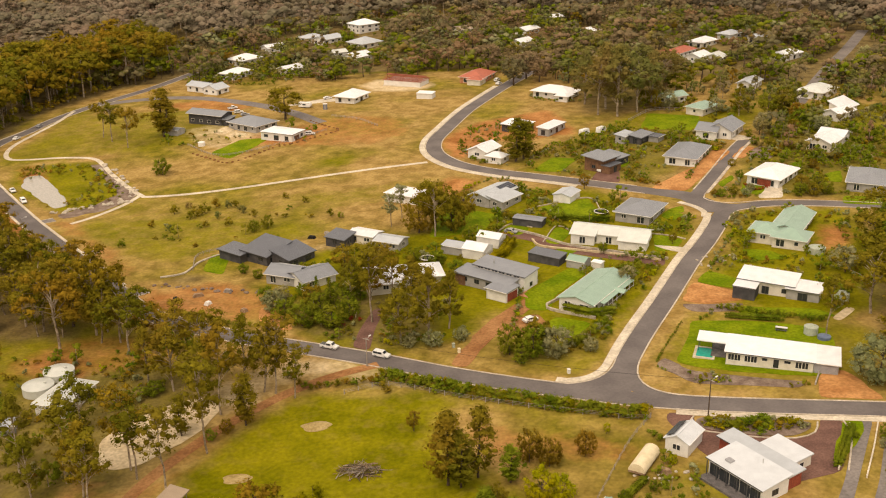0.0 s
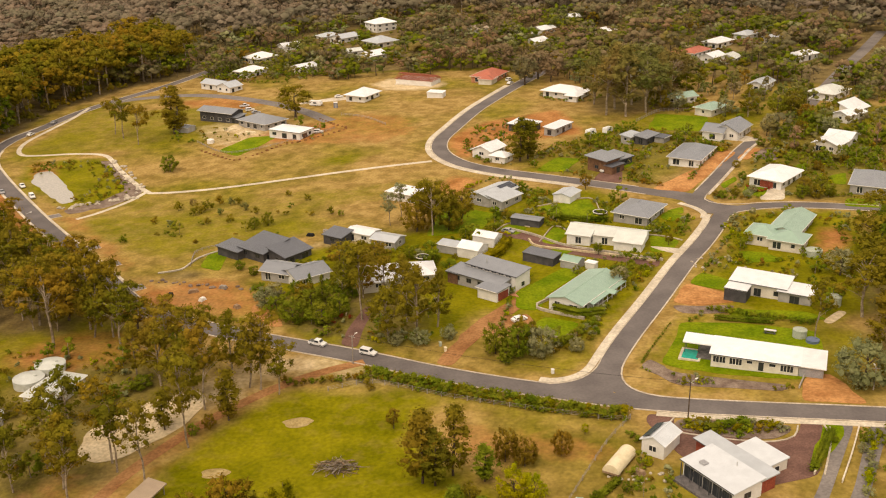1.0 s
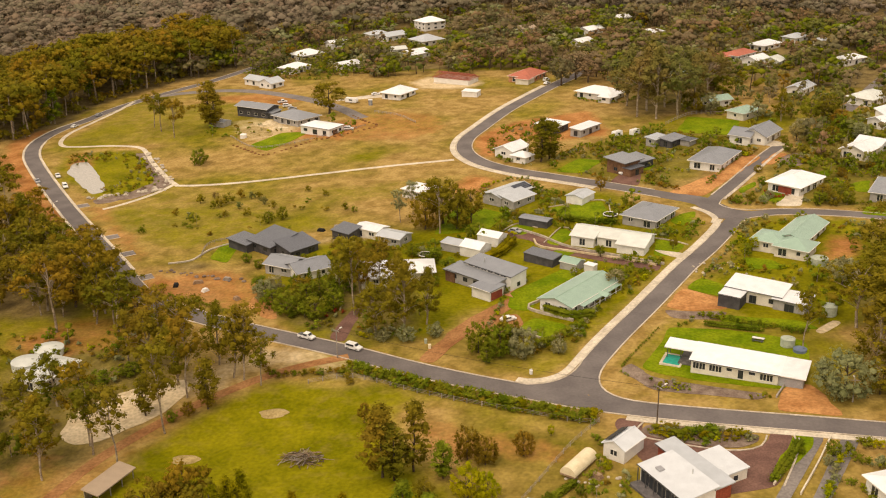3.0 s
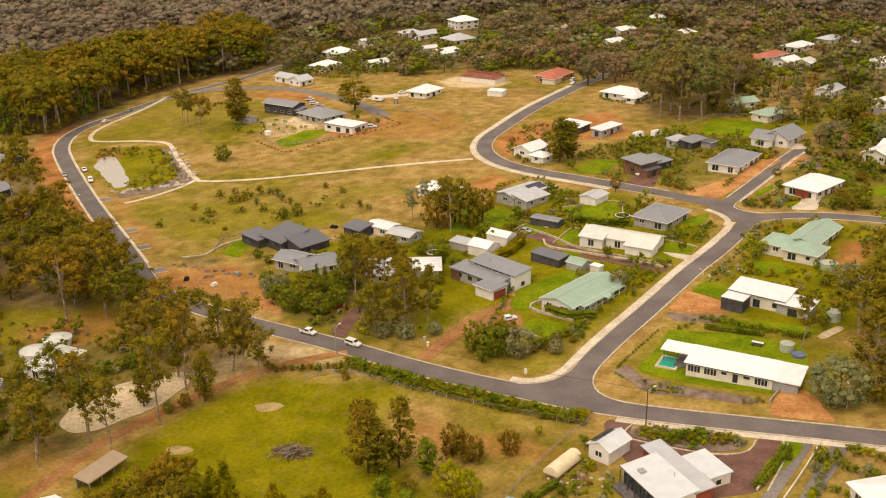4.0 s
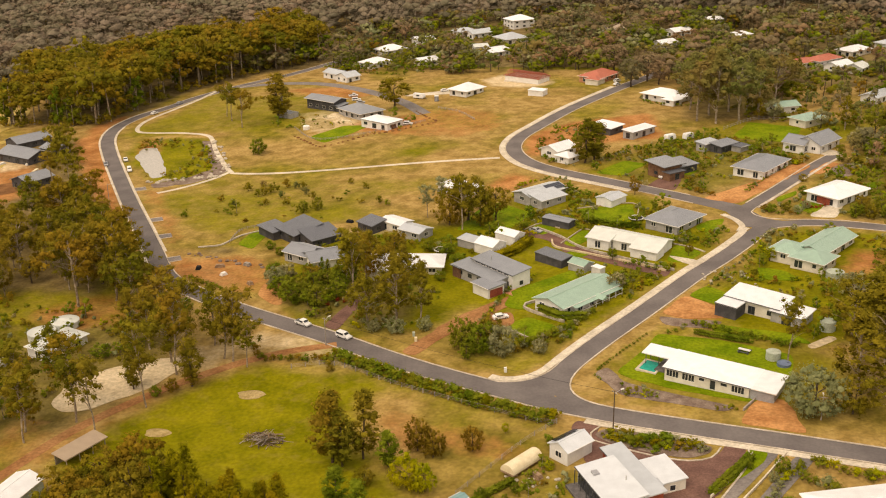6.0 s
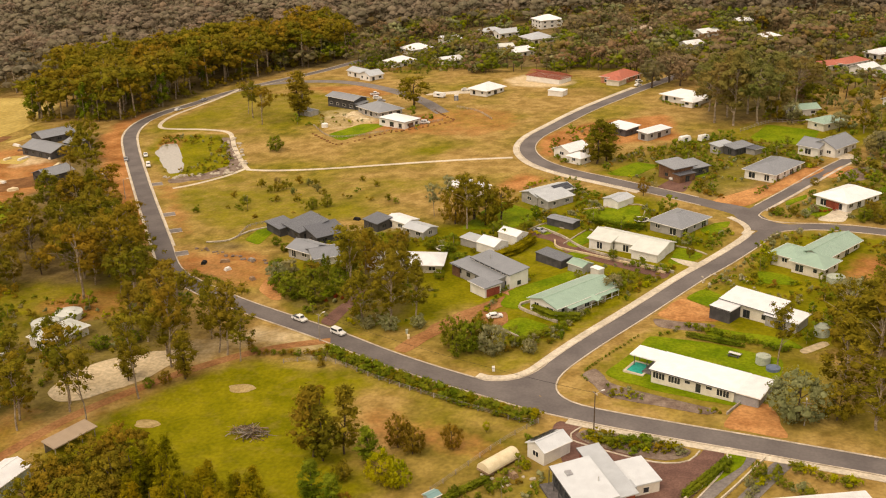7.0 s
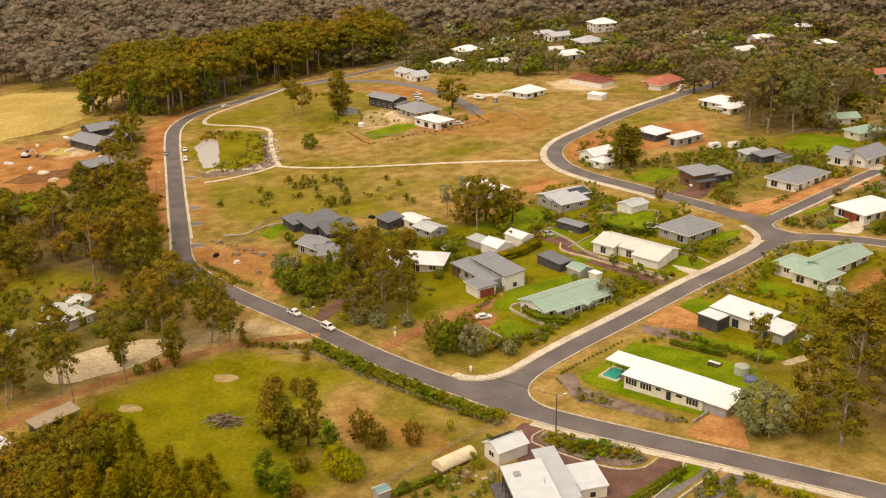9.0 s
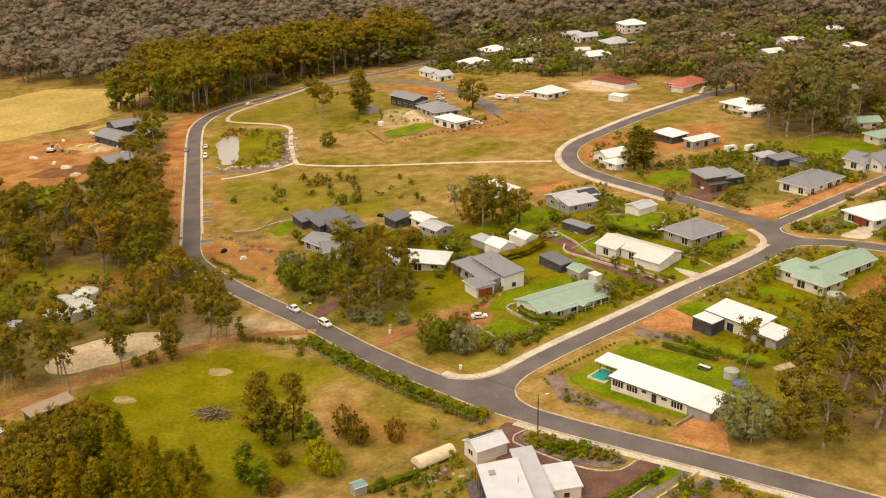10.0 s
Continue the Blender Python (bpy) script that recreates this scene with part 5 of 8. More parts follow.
def tree_meshes(kind, variant, leaf_name):
    key = (kind, variant, leaf_name)
    if key not in TREE_MESHES:
        rng, cs, rs, leaf, per, lean = tree_form(kind, 11 * variant + len(kind))
        v, f, soft = leaf_cloud(rng, cs, rs, per, leaf)
        crown = raw_mesh("crown", v, f, leaf_name, soft)
        thick = {"gum": 0.16, "umbrella": 0.17, "sparse": 0.13, "column": 0.16, "cone": 0.2, "round": 0.3, "mound": 0.3, "shrub": 0.3}[kind]
        top = {"gum": 8.5, "umbrella": 7.6, "sparse": 8.6, "column": 9.0, "cone": 9.0, "round": 6.5, "mound": 5.0, "shrub": 4.0}[kind]
        spine = [(lean[0] * z / 8 + 0.08 * math.sin(z), lean[1] * z / 8 + 0.08 * math.cos(1.3 * z), z) for z in np.linspace(-0.4, top, 7)]
        pieces = [tube(spine, np.linspace(thick, thick * 0.25, 7))]
        for c, r in list(zip(cs, rs))[::3 if kind in ("gum", "umbrella", "sparse") else 7]:
            z0 = max(1.0, c[2] - rng.uniform(1.0, 2.2))
            s = (lean[0] * z0 / 8, lean[1] * z0 / 8, z0)
            mid = tuple(0.5 * (a + b) + o for a, b, o in zip(s, c, (0, 0, 0.25)))
            pieces.append(tube([s, mid, c], [thick * 0.4, thick * 0.28, thick * 0.1], 5))
        v, f = gather(pieces)
        trunk = raw_mesh("trunk", v, f, "bark" if kind in ("gum", "umbrella", "sparse") else "dark_bark")
        TREE_MESHES[key] = (trunk, crown)
    return TREE_MESHES[key]


TREE_WORDS = {
    ("gum", "gum_leaf"): "tall gum tree with a pale trunk and olive crown",
    ("umbrella", "gum_leaf"): "tall gum tree with a broad billowing olive crown",
    ("umbrella", "garden_leaf"): "tall gum tree with a broad muted brown-green crown",
    ("gum", "garden_leaf"): "tall gum tree with a muted brown-green crown",
    ("sparse", "gum_leaf"): "slender gum tree with open clumps of olive leaves",
    ("column", "gum_leaf"): "dense upright gum tree with dark olive foliage",
    ("cone", "young_leaf"): "cone-shaped dense yellow-green young plantation tree",
    ("cone", "green_leaf"): "cone-shaped dense dark green tree",
    ("round", "green_leaf"): "broad round dark green garden tree",
    ("round", "silver_leaf"): "broad round tree with silvery grey-green foliage",
    ("round", "lime_leaf"): "round tree with bright yellow-green foliage",
    ("round", "rust_leaf"): "small round tree with rusty brown foliage",
    ("round", "garden_leaf"): "small round tree with muted green leaves",
    ("round", "dusk_leaf"): "broad tree with greyish brown leaves",
    ("round", "gum_leaf"): "broad leafy olive-brown tree",
    ("column", "rust_leaf"): "upright tree with rusty brown foliage",
    ("mound", "green_leaf"): "broad dense dark green bush reaching the ground",
    ("mound", "silver_leaf"): "broad dense silvery grey-green bush",
    ("mound", "gum_leaf"): "broad dense olive-brown bush",
    ("shrub", "garden_leaf"): "loose muted green meadow bush",
    ("mound", "rust_leaf"): "dense round rusty brown bush",
    ("mound", "lime_leaf"): "dense round yellow-green bush",
    ("shrub", "green_leaf"): "low rounded dark green garden shrub",
    ("shrub", "silver_leaf"): "low silvery grey garden shrub",
    ("shrub", "lime_leaf"): "low bright yellow-green shrub",
    ("shrub", "rust_leaf"): "low rusty brown shrub",
    ("shrub", "red_leaf"): "clipped dark red hedge shrub",
    ("shrub", "young_leaf"): "low fresh yellow-green garden shrub",
    ("shrub", "gum_leaf"): "low olive-green native shrub",
}
plant_rng = random.Random(5)
PLANTED = []


def plant(kind, leaf_name, x, y, h, wide=1.0, group="", variants=3):
    """A tree or shrub h metres high, on its own base."""
    trunk, crown = tree_meshes(kind, plant_rng.randrange(variants), leaf_name)
    shrub = kind == "shrub"
    ob = new("shrub" if shrub else "tree")
    ob.empty_display_size = 0.3
    k = h / 10
    ob.matrix_world = pose(x, y, ground_z(x, y) - 0.05, 0, 0, plant_rng.uniform(0, 360)) @ Matrix.Diagonal((k * wide, k * wide, k, 1))
    tagged(ob, TREE_WORDS.get((kind, leaf_name), "leafy tree with loose open foliage"), "shrub" if shrub else "tree", group)
    for n, me in (("trunk", trunk), ("crown", crown)):
        if shrub and n == "trunk":
            n = "stem"
        o = new(n, me)
        o.parent = ob
    PLANTED.append((x, y))
    return ob


# single trees, each at its own spot: form, leaves, x, y, height, breadth
for kind, leaf_name, x, y, h, w in [
    ("column", "gum_leaf", -0.5, 176.0, 16.5, 1.25), ("column", "gum_leaf", 1.8, 174.8, 13.5, 1.3), ("column", "gum_leaf", 5.2, 178.0, 15.5, 1.1), ("round", "rust_leaf", -7.8, 196.4, 5.5, 0.75), ("column", "green_leaf", 11.4, 175.3, 9.0, 1.5), ("column", "green_leaf", 5.6, 160.5, 10.0, 1.4),
    ("mound", "lime_leaf", 16.8, 168.6, 8.4, 0.8), ("mound", "lime_leaf", 20.6, 167.6, 7.0, 0.7), ("mound", "gum_leaf", 8.5, 168.6, 5.0, 0.8), ("mound", "rust_leaf", 15.6, 181.8, 9.0, 0.6), ("mound", "rust_leaf", 19.4, 179.7, 7.6, 0.66), ("mound", "rust_leaf", 26.8, 182.8, 7.0, 0.62), ("round", "lime_leaf", 32.1, 190.0, 3.0, 0.7),
    ("cone", "young_leaf", -4.6, 157.2, 9.0, 1.2), ("column", "green_leaf", 10.5, 157.5, 8.5, 1.4), ("mound", "rust_leaf", 13.0, 158.5, 4.5, 0.8),
]:
    plant(kind, leaf_name, x, y, h, w, "paddock trees")
for kind, leaf_name, x, y, h, w in [
    ("gum", "gum_leaf", -42.5, 215.6, 19, 0.85), ("sparse", "gum_leaf", -39.9, 214.6, 20, 1.1), ("sparse", "gum_leaf", -35.2, 212.3, 14, 1.1), ("column", "gum_leaf", -44.4, 202.0, 13.5, 1.25), ("sparse", "gum_leaf", -50.9, 191.8, 23, 0.85), ("sparse", "gum_leaf", -51.0, 206.8, 22, 0.95), ("gum", "gum_leaf", -55, 212, 19, 1.15),
    ("sparse", "gum_leaf", -56.5, 179.5, 19, 0.95), ("sparse", "gum_leaf", -63.1, 182.9, 18, 1.15), ("column", "gum_leaf", -57.7, 198.6, 10.5, 1.2), ("sparse", "gum_leaf", -65.2, 186.2, 20, 1.0), ("gum", "gum_leaf", -72, 177, 17, 1.0), ("sparse", "gum_leaf", -69.8, 173.0, 17, 1.1), ("sparse", "gum_leaf", -77.2, 182.1, 19, 1.1), ("umbrella", "gum_leaf", -98, 240, 24, 1.0), ("umbrella", "gum_leaf", -92, 250, 26, 0.9),
    ("umbrella", "gum_leaf", -80, 238, 19, 1.0), ("gum", "gum_leaf", -64, 218, 17, 1.1), ("gum", "gum_leaf", -48, 222, 17, 1.0), ("gum", "gum_leaf", -71, 222, 15, 1.1), ("umbrella", "gum_leaf", -58, 226, 18, 1.0), ("umbrella", "gum_leaf", -66, 230, 18, 1.0),
    ("gum", "gum_leaf", -80, 202, 14, 1.2), ("gum", "gum_leaf", -88, 186, 18, 1.0), ("gum", "gum_leaf", -82, 176, 15, 1.0), ("mound", "green_leaf", -51, 196.5, 3.4, 0.8), ("mound", "gum_leaf", -48.0, 199.0, 4.0, 0.8), ("gum", "gum_leaf", -89, 245, 19, 1.0),
    ("mound", "green_leaf", -72, 244, 6, 1.0), ("mound", "green_leaf", -66, 240, 5, 1.1), ("mound", "green_leaf", -47, 232, 4, 1.1), ("mound", "green_leaf", -74, 212, 4.5, 1.1), ("mound", "green_leaf", -68, 216.5, 4.0, 1.2),
    ("round", "green_leaf", -101, 205, 9, 1.1), ("umbrella", "gum_leaf", -111, 215, 18, 1.0), ("umbrella", "gum_leaf", -107, 254, 20, 1.0),
]:
    plant(kind, leaf_name, x, y, h, w, "gum trees round the arena")
for kind, leaf_name, x, y, h, w in [
    ("mound", "silver_leaf", 93.4, 205.2, 13.0, 0.92), ("mound", "gum_leaf", 101, 206.5, 9.5, 0.85), ("sparse", "gum_leaf", 89.5, 228, 15.5, 1.0), ("gum", "gum_leaf", 103, 216, 19, 1.35), ("gum", "gum_leaf", 110, 229, 22, 1.35),
    ("umbrella", "gum_leaf", 104, 239, 17, 1.4), ("umbrella", "gum_leaf", 112, 245, 17, 1.4), ("gum", "gum_leaf", 117, 216, 20, 1.35), ("round", "gum_leaf", 118, 262, 14, 1.35), ("round", "gum_leaf", 120, 280, 13, 1.4), ("cone", "green_leaf", 120.5, 274, 11, 1.2), ("cone", "green_leaf", 122.5, 280, 12, 1.2), ("cone", "green_leaf", 124.5, 286, 12, 1.2), ("cone", "green_leaf", 119, 268.5, 10, 1.2), ("umbrella", "gum_leaf", 126, 292, 15, 1.4), ("round", "silver_leaf", 107, 265, 8, 1.35),
    ("umbrella", "gum_leaf", 128, 236, 21, 1.35), ("gum", "gum_leaf", 108, 204, 16, 1.35), ("umbrella", "gum_leaf", 130, 255, 19, 1.35), ("round", "gum_leaf", 133, 275, 14, 1.35),
    ("gum", "gum_leaf", -5, 238, 19, 1.0), ("gum", "gum_leaf", -12, 236, 17, 1.1), ("gum", "gum_leaf", 0, 243, 16, 1.0), ("sparse", "gum_leaf", -20, 249, 22, 1.0), ("gum", "gum_leaf", -8, 247, 17, 1.0), ("mound", "silver_leaf", -4, 233.5, 5, 1.0), ("mound", "silver_leaf", 3, 236, 4.5, 0.9), ("mound", "silver_leaf", -10, 234, 4, 1.0),
    ("mound", "green_leaf", -38, 249, 8, 0.95), ("mound", "green_leaf", -50, 266, 5.5, 0.9), ("mound", "silver_leaf", -45.5, 265, 6.0, 0.9), ("mound", "green_leaf", -40, 268, 4.6, 0.9), ("cone", "green_leaf", -36.5, 269.5, 5.5, 0.9), ("mound", "green_leaf", -55, 283, 3.6, 0.9), ("mound", "green_leaf", -60, 287.5, 3.8, 0.8), ("mound", "green_leaf", -31, 268, 4.4, 0.9), ("mound", "green_leaf", -24, 264, 4.6, 0.9), ("umbrella", "gum_leaf", -15, 262, 14.5, 0.9), ("gum", "gum_leaf", -21, 263, 15, 0.9), ("umbrella", "gum_leaf", -8.5, 262.5, 11.5, 0.8), ("mound", "green_leaf", -1, 268, 3.6, 0.9), ("mound", "green_leaf", 3, 275, 3.4, 1.0), ("mound", "green_leaf", 5.5, 279, 3.6, 1.0), ("mound", "gum_leaf", -3, 284, 4.2, 1.0), ("mound", "green_leaf", -10, 290, 4.5, 0.9), ("mound", "green_leaf", -22, 292, 4.6, 0.9), ("mound", "green_leaf", -30, 247.5, 7.5, 0.95), ("mound", "green_leaf", -43, 254, 7, 1.0), ("mound", "green_leaf", -26, 252, 7, 0.9), ("mound", "green_leaf", -34, 256, 8, 0.95), ("mound", "silver_leaf", -47, 260, 6.5, 1.0), ("mound", "gum_leaf", -37, 262, 7, 0.9), ("mound", "green_leaf", -28, 259, 7, 0.9), ("cone", "green_leaf", -32, 262, 8, 0.8), ("gum", "gum_leaf", -27, 262, 14, 1.0), ("gum", "gum_leaf", -22, 270, 14, 1.1), ("round", "gum_leaf", -30, 285, 9, 1.1), ("round", "gum_leaf", -20, 288, 8, 1.2), ("gum", "gum_leaf", -10, 262, 13, 1.2), ("round", "green_leaf", 2, 276, 6, 1.0), ("round", "green_leaf", -3, 284, 6, 1.1),
    ("mound", "green_leaf", 19.8, 225.0, 10.2, 0.72), ("mound", "silver_leaf", 25.0, 224.6, 9.8, 0.72), ("mound", "green_leaf", 14.4, 227.2, 9.6, 0.7), ("mound", "gum_leaf", 21, 229.0, 9.6, 0.75), ("mound", "green_leaf", 16.8, 222.6, 5.0, 0.9), ("mound", "silver_leaf", 33.4, 226.2, 4.6, 0.8), ("mound", "gum_leaf", -9, 313, 14, 0.75), ("mound", "gum_leaf", 1, 313, 13.5, 0.75), ("umbrella", "gum_leaf", -4, 309, 19, 0.9), ("round", "gum_leaf", -4, 318, 18.5, 0.85), ("round", "gum_leaf", 5, 318, 14, 0.9), ("sparse", "silver_leaf", -18, 320, 12, 1.0), ("sparse", "silver_leaf", -15, 328, 12, 1.0),
    ("column", "gum_leaf", -124, 452, 23, 1.5), ("gum", "gum_leaf", -122.5, 453.5, 18, 1.2), ("round", "gum_leaf", -73, 470, 17, 1.2), ("umbrella", "gum_leaf", -136, 437, 20, 0.75), ("umbrella", "gum_leaf", -152, 456, 18, 0.85), ("sparse", "gum_leaf", -146, 448, 18, 1.3), ("mound", "green_leaf", -112, 400, 8.0, 0.9), ("mound", "green_leaf", -63, 324, 5.2, 0.7), ("mound", "green_leaf", -59, 327, 5.6, 0.7),
    ("column", "gum_leaf", 26, 384, 18, 1.6), ("column", "gum_leaf", 29, 387, 15, 1.6), ("round", "rust_leaf", 47, 347, 6.5, 0.8), ("umbrella", "garden_leaf", 65, 446, 26.9, 1.12), ("gum", "garden_leaf", 73, 442, 30.7, 1.12), ("umbrella", "garden_leaf", 82, 447, 26.9, 1.12), ("gum", "garden_leaf", 70, 456, 28.2, 1.12), ("umbrella", "garden_leaf", 78, 462, 28.2, 1.12), ("gum", "garden_leaf", 90, 456, 24.3, 1.12), ("umbrella", "garden_leaf", 86, 470, 26.9, 1.12), ("gum", "garden_leaf", 62, 466, 25.6, 1.12), ("umbrella", "garden_leaf", 97, 474, 24.3, 1.12), ("gum", "garden_leaf", 72, 478, 26.9, 1.12),
    ("round", "silver_leaf", 125.1, 407.8, 9, 0.9), ("round", "silver_leaf", 143.9, 396.4, 9, 1.0), ("mound", "green_leaf", 114.6, 328, 5.6, 0.9), ("mound", "gum_leaf", 119, 327.5, 5.4, 0.9), ("mound", "green_leaf", 123.7, 328.4, 5.0, 0.9), ("mound", "gum_leaf", 117, 334.5, 6.0, 0.9), ("mound", "green_leaf", 122.8, 335, 5.6, 0.9),
    ("mound", "green_leaf", 90.3, 332, 3.2, 1.0), ("mound", "gum_leaf", 94.6, 333.4, 3.4, 1.0), ("mound", "silver_leaf", 98.1, 331.2, 3.2, 1.0), ("mound", "rust_leaf", 88.2, 333.4, 2.4, 1.0), ("mound", "silver_leaf", 100.6, 335.7, 3.4, 0.9),
    ("mound", "green_leaf", 116.3, 388.3, 4.2, 0.9), ("mound", "gum_leaf", 121.2, 383.6, 4.2, 1.0), ("mound", "green_leaf", 126, 379, 4.4, 1.0), ("mound", "green_leaf", 130.4, 375.9, 4.2, 1.0), ("mound", "green_leaf", 144.3, 369.1, 6, 0.8), ("mound", "gum_leaf", 138.9, 362.3, 4.2, 0.9), ("mound", "rust_leaf", 128, 356.4, 4.2, 0.9), ("mound", "green_leaf", 133.4, 367.9, 4.2, 0.9),
    ("round", "gum_leaf", 134.7, 400, 7, 1.0), ("round", "green_leaf", 140.5, 411.2, 8, 1.0), ("mound", "green_leaf", 100.6, 350, 3.6, 0.9), ("mound", "gum_leaf", 101.8, 364, 3.4, 0.9), ("mound", "green_leaf", 117, 399.5, 4.0, 0.9),
    ("round", "green_leaf", 131.9, 425, 13, 0.9), ("round", "gum_leaf", 138.9, 428, 14, 0.9), ("gum", "gum_leaf", 121.8, 432, 14, 1.1), ("round", "silver_leaf", 113.2, 434.5, 9, 1.0), ("round", "rust_leaf", 141.3, 418, 9, 1.0), ("round", "silver_leaf", 95.8, 447.6, 10, 1.0),
    ("round", "silver_leaf", 48, 264, 6.5, 1.0), ("round", "green_leaf", 45, 287, 4.5, 0.9), ("round", "silver_leaf", 122, 402, 8, 1.0), ("round", "green_leaf", 128, 398, 7, 1.0), ("round", "lime_leaf", 88, 290, 5, 1.1), ("round", "gum_leaf", 66, 292, 4.5, 0.8), ("round", "dusk_leaf", 33, 512, 15.4, 1.1), ("round", "dusk_leaf", 40, 524, 16.5, 1.1), ("round", "dusk_leaf", 22, 545, 17.6, 1.1), ("round", "dusk_leaf", 46, 516, 13.2, 1.1),
]:
    plant(kind, leaf_name, x, y, h, w, "trees among the houses")

for x, y, h, leaf_name in [(-96.0, 352.0, 4.2, "gum_leaf"), (-92.5, 357.5, 3.4, "garden_leaf"), (-85.0, 350.5, 4.6, "gum_leaf"), (-70.5, 346.0, 4.0, "garden_leaf"), (-66.0, 341.0, 3.6, "gum_leaf"), (-100.0, 338.0, 3.2, "gum_leaf"), (-92.0, 330.0, 3.4, "garden_leaf"), (-50.0, 352.0, 3.2, "gum_leaf"), (-104.5, 318.0, 3.4, "green_leaf"), (-87.3, 347.3, 4.5, "gum_leaf"), (-88.5, 344.1, 3.6, "gum_leaf"), (-81.9, 356.0, 4.2, "gum_leaf"), (-77.6, 354.0, 3.8, "garden_leaf"), (-74.7, 354.6, 3.4, "gum_leaf"), (-57.9, 359.1, 3.0, "gum_leaf"), (-78.8, 342.2, 3.2, "garden_leaf"), (-73.1, 333.9, 3.4, "gum_leaf"), (-81.2, 333.3, 3.0, "gum_leaf"), (-39.1, 335.0, 3.2, "gum_leaf"), (-35.9, 332.4, 2.8, "green_leaf")]:
    plant("shrub", leaf_name, x, y, h * 1.15, 0.8, "meadow bushes")

keep_lines = [(LINE_FRONT, 5.5), (LINE_SIDE, 7.0), (LINE_BEND, 6.0), (LINE_SPUR, 4.5), (LINE_FAR, 4.5), (LINE_COURT, 5.0), (FIELD_PATH, 3.0)]
keep_pts = np.concatenate([np.array(l) for l, _ in keep_lines])
keep_rad = np.concatenate([np.full(len(l), r) for l, r in keep_lines])
house_spots = [o for o in scene.objects if o.get("category") in ("house", "shed")]
bpy.context.view_layer.update()
HOUSE_BOXES = []
for o in house_spots:
    for c in o.children:
        if c.name.split(".")[0] == "roof":
            vs = [o.matrix_world @ c.matrix_local @ v.co for v in c.data.vertices]
            cx, cy = sum(v.x for v in vs) / len(vs), sum(v.y for v in vs) / len(vs)
            HOUSE_BOXES.append((cx, cy, max(math.hypot(v.x - cx, v.y - cy) for v in vs)))
HOUSE_BOXES = np.array(HOUSE_BOXES)
COVERS = [o for o in scene.objects if o.get("category") in ("lawn", "driveway", "arena", "pond")]
COVER_BOXES = []
for o in COVERS:
    co = np.array([v.co[:2] for v in o.data.vertices])
    COVER_BOXES.append((co[:, 0].min(), co[:, 0].max(), co[:, 1].min(), co[:, 1].max()))


def within(x, y, pts):
    hit = False
    for (x0, y0), (x1, y1) in zip(pts, pts[1:] + pts[:1]):
        if (y0 > y) != (y1 > y) and x < (x1 - x0) * (y - y0) / (y1 - y0) + x0:
            hit = not hit
    return hit


def free(x, y, gap, before=0.0, covers=True):
    """Clear of roads, houses (and of the ground before them) and mown covers."""
    if (np.hypot(keep_pts[:, 0] - x, keep_pts[:, 1] - y) < keep_rad + gap * 0.5).any():
        return False
    d = np.hypot(HOUSE_BOXES[:, 0] - x, HOUSE_BOXES[:, 1] - y)
    if (d < HOUSE_BOXES[:, 2] * 0.85 + gap).any():
        return False
    if before and ((np.abs(HOUSE_BOXES[:, 0] - x) < HOUSE_BOXES[:, 2]) & (HOUSE_BOXES[:, 1] - y > 0) & (HOUSE_BOXES[:, 1] - y < HOUSE_BOXES[:, 2] + before)).any():
        return False
    if covers:
        for o, (a, b, c, e) in zip(COVERS, COVER_BOXES):
            if a - gap < x < b + gap and c - gap < y < e + gap:
                mx, my = (a + b) / 2, (c + e) / 2
                if ((x - mx) / ((b - a) / 2 + gap)) ** 2 + ((y - my) / ((e - c) / 2 + gap)) ** 2 < 1.0:
                    return False
    return True


def scatter(poly, count, gap, before=0.0, seed=0, spacing=0.0, covers=True):
    rng = random.Random(seed)
    x0, x1, y0, y1 = min(p[0] for p in poly), max(p[0] for p in poly), min(p[1] for p in poly), max(p[1] for p in poly)
    got, tries = [], 0
    while len(got) < count and tries < count * 12:
        tries += 1
        x, y = rng.uniform(x0, x1), rng.uniform(y0, y1)
        if within(x, y, poly) and free(x, y, gap, before, covers):
            if spacing and any((x - a) ** 2 + (y - b) ** 2 < spacing ** 2 for a, b in got[-60:]):
                continue
            got.append((x, y))
    return got


# a dense belt on the street's western side, and the plantation's low front row
belt = offset_line(LINE_FRONT, 1.0)
for k in range(34):
    p = belt[near(belt, -72, 255) + int(k * 1.0)]
    q = offset_line(LINE_FRONT, (8.5 if k < 14 else 12.5) + 6.5 * plant_rng.random())[near(belt, -72, 255) + k]
    if k > 15 and k % 3 == 1:
        continue
    plant(("round", "umbrella", "gum", "umbrella")[k % 4], "gum_leaf", q[0], q[1], plant_rng.uniform(12, 18) * (1 if k % 4 else 0.7), plant_rng.uniform(0.95, 1.2), "street-side gum trees")
for x, y in ((-14, 152), (-10, 150), (-6, 152), (-2, 150), (-8, 146), (-3, 146), (2, 149), (-17, 149), (4, 146)):
    plant("cone", "young_leaf", x, y, plant_rng.uniform(8.5, 10.5), 1.35, "plantation trees")
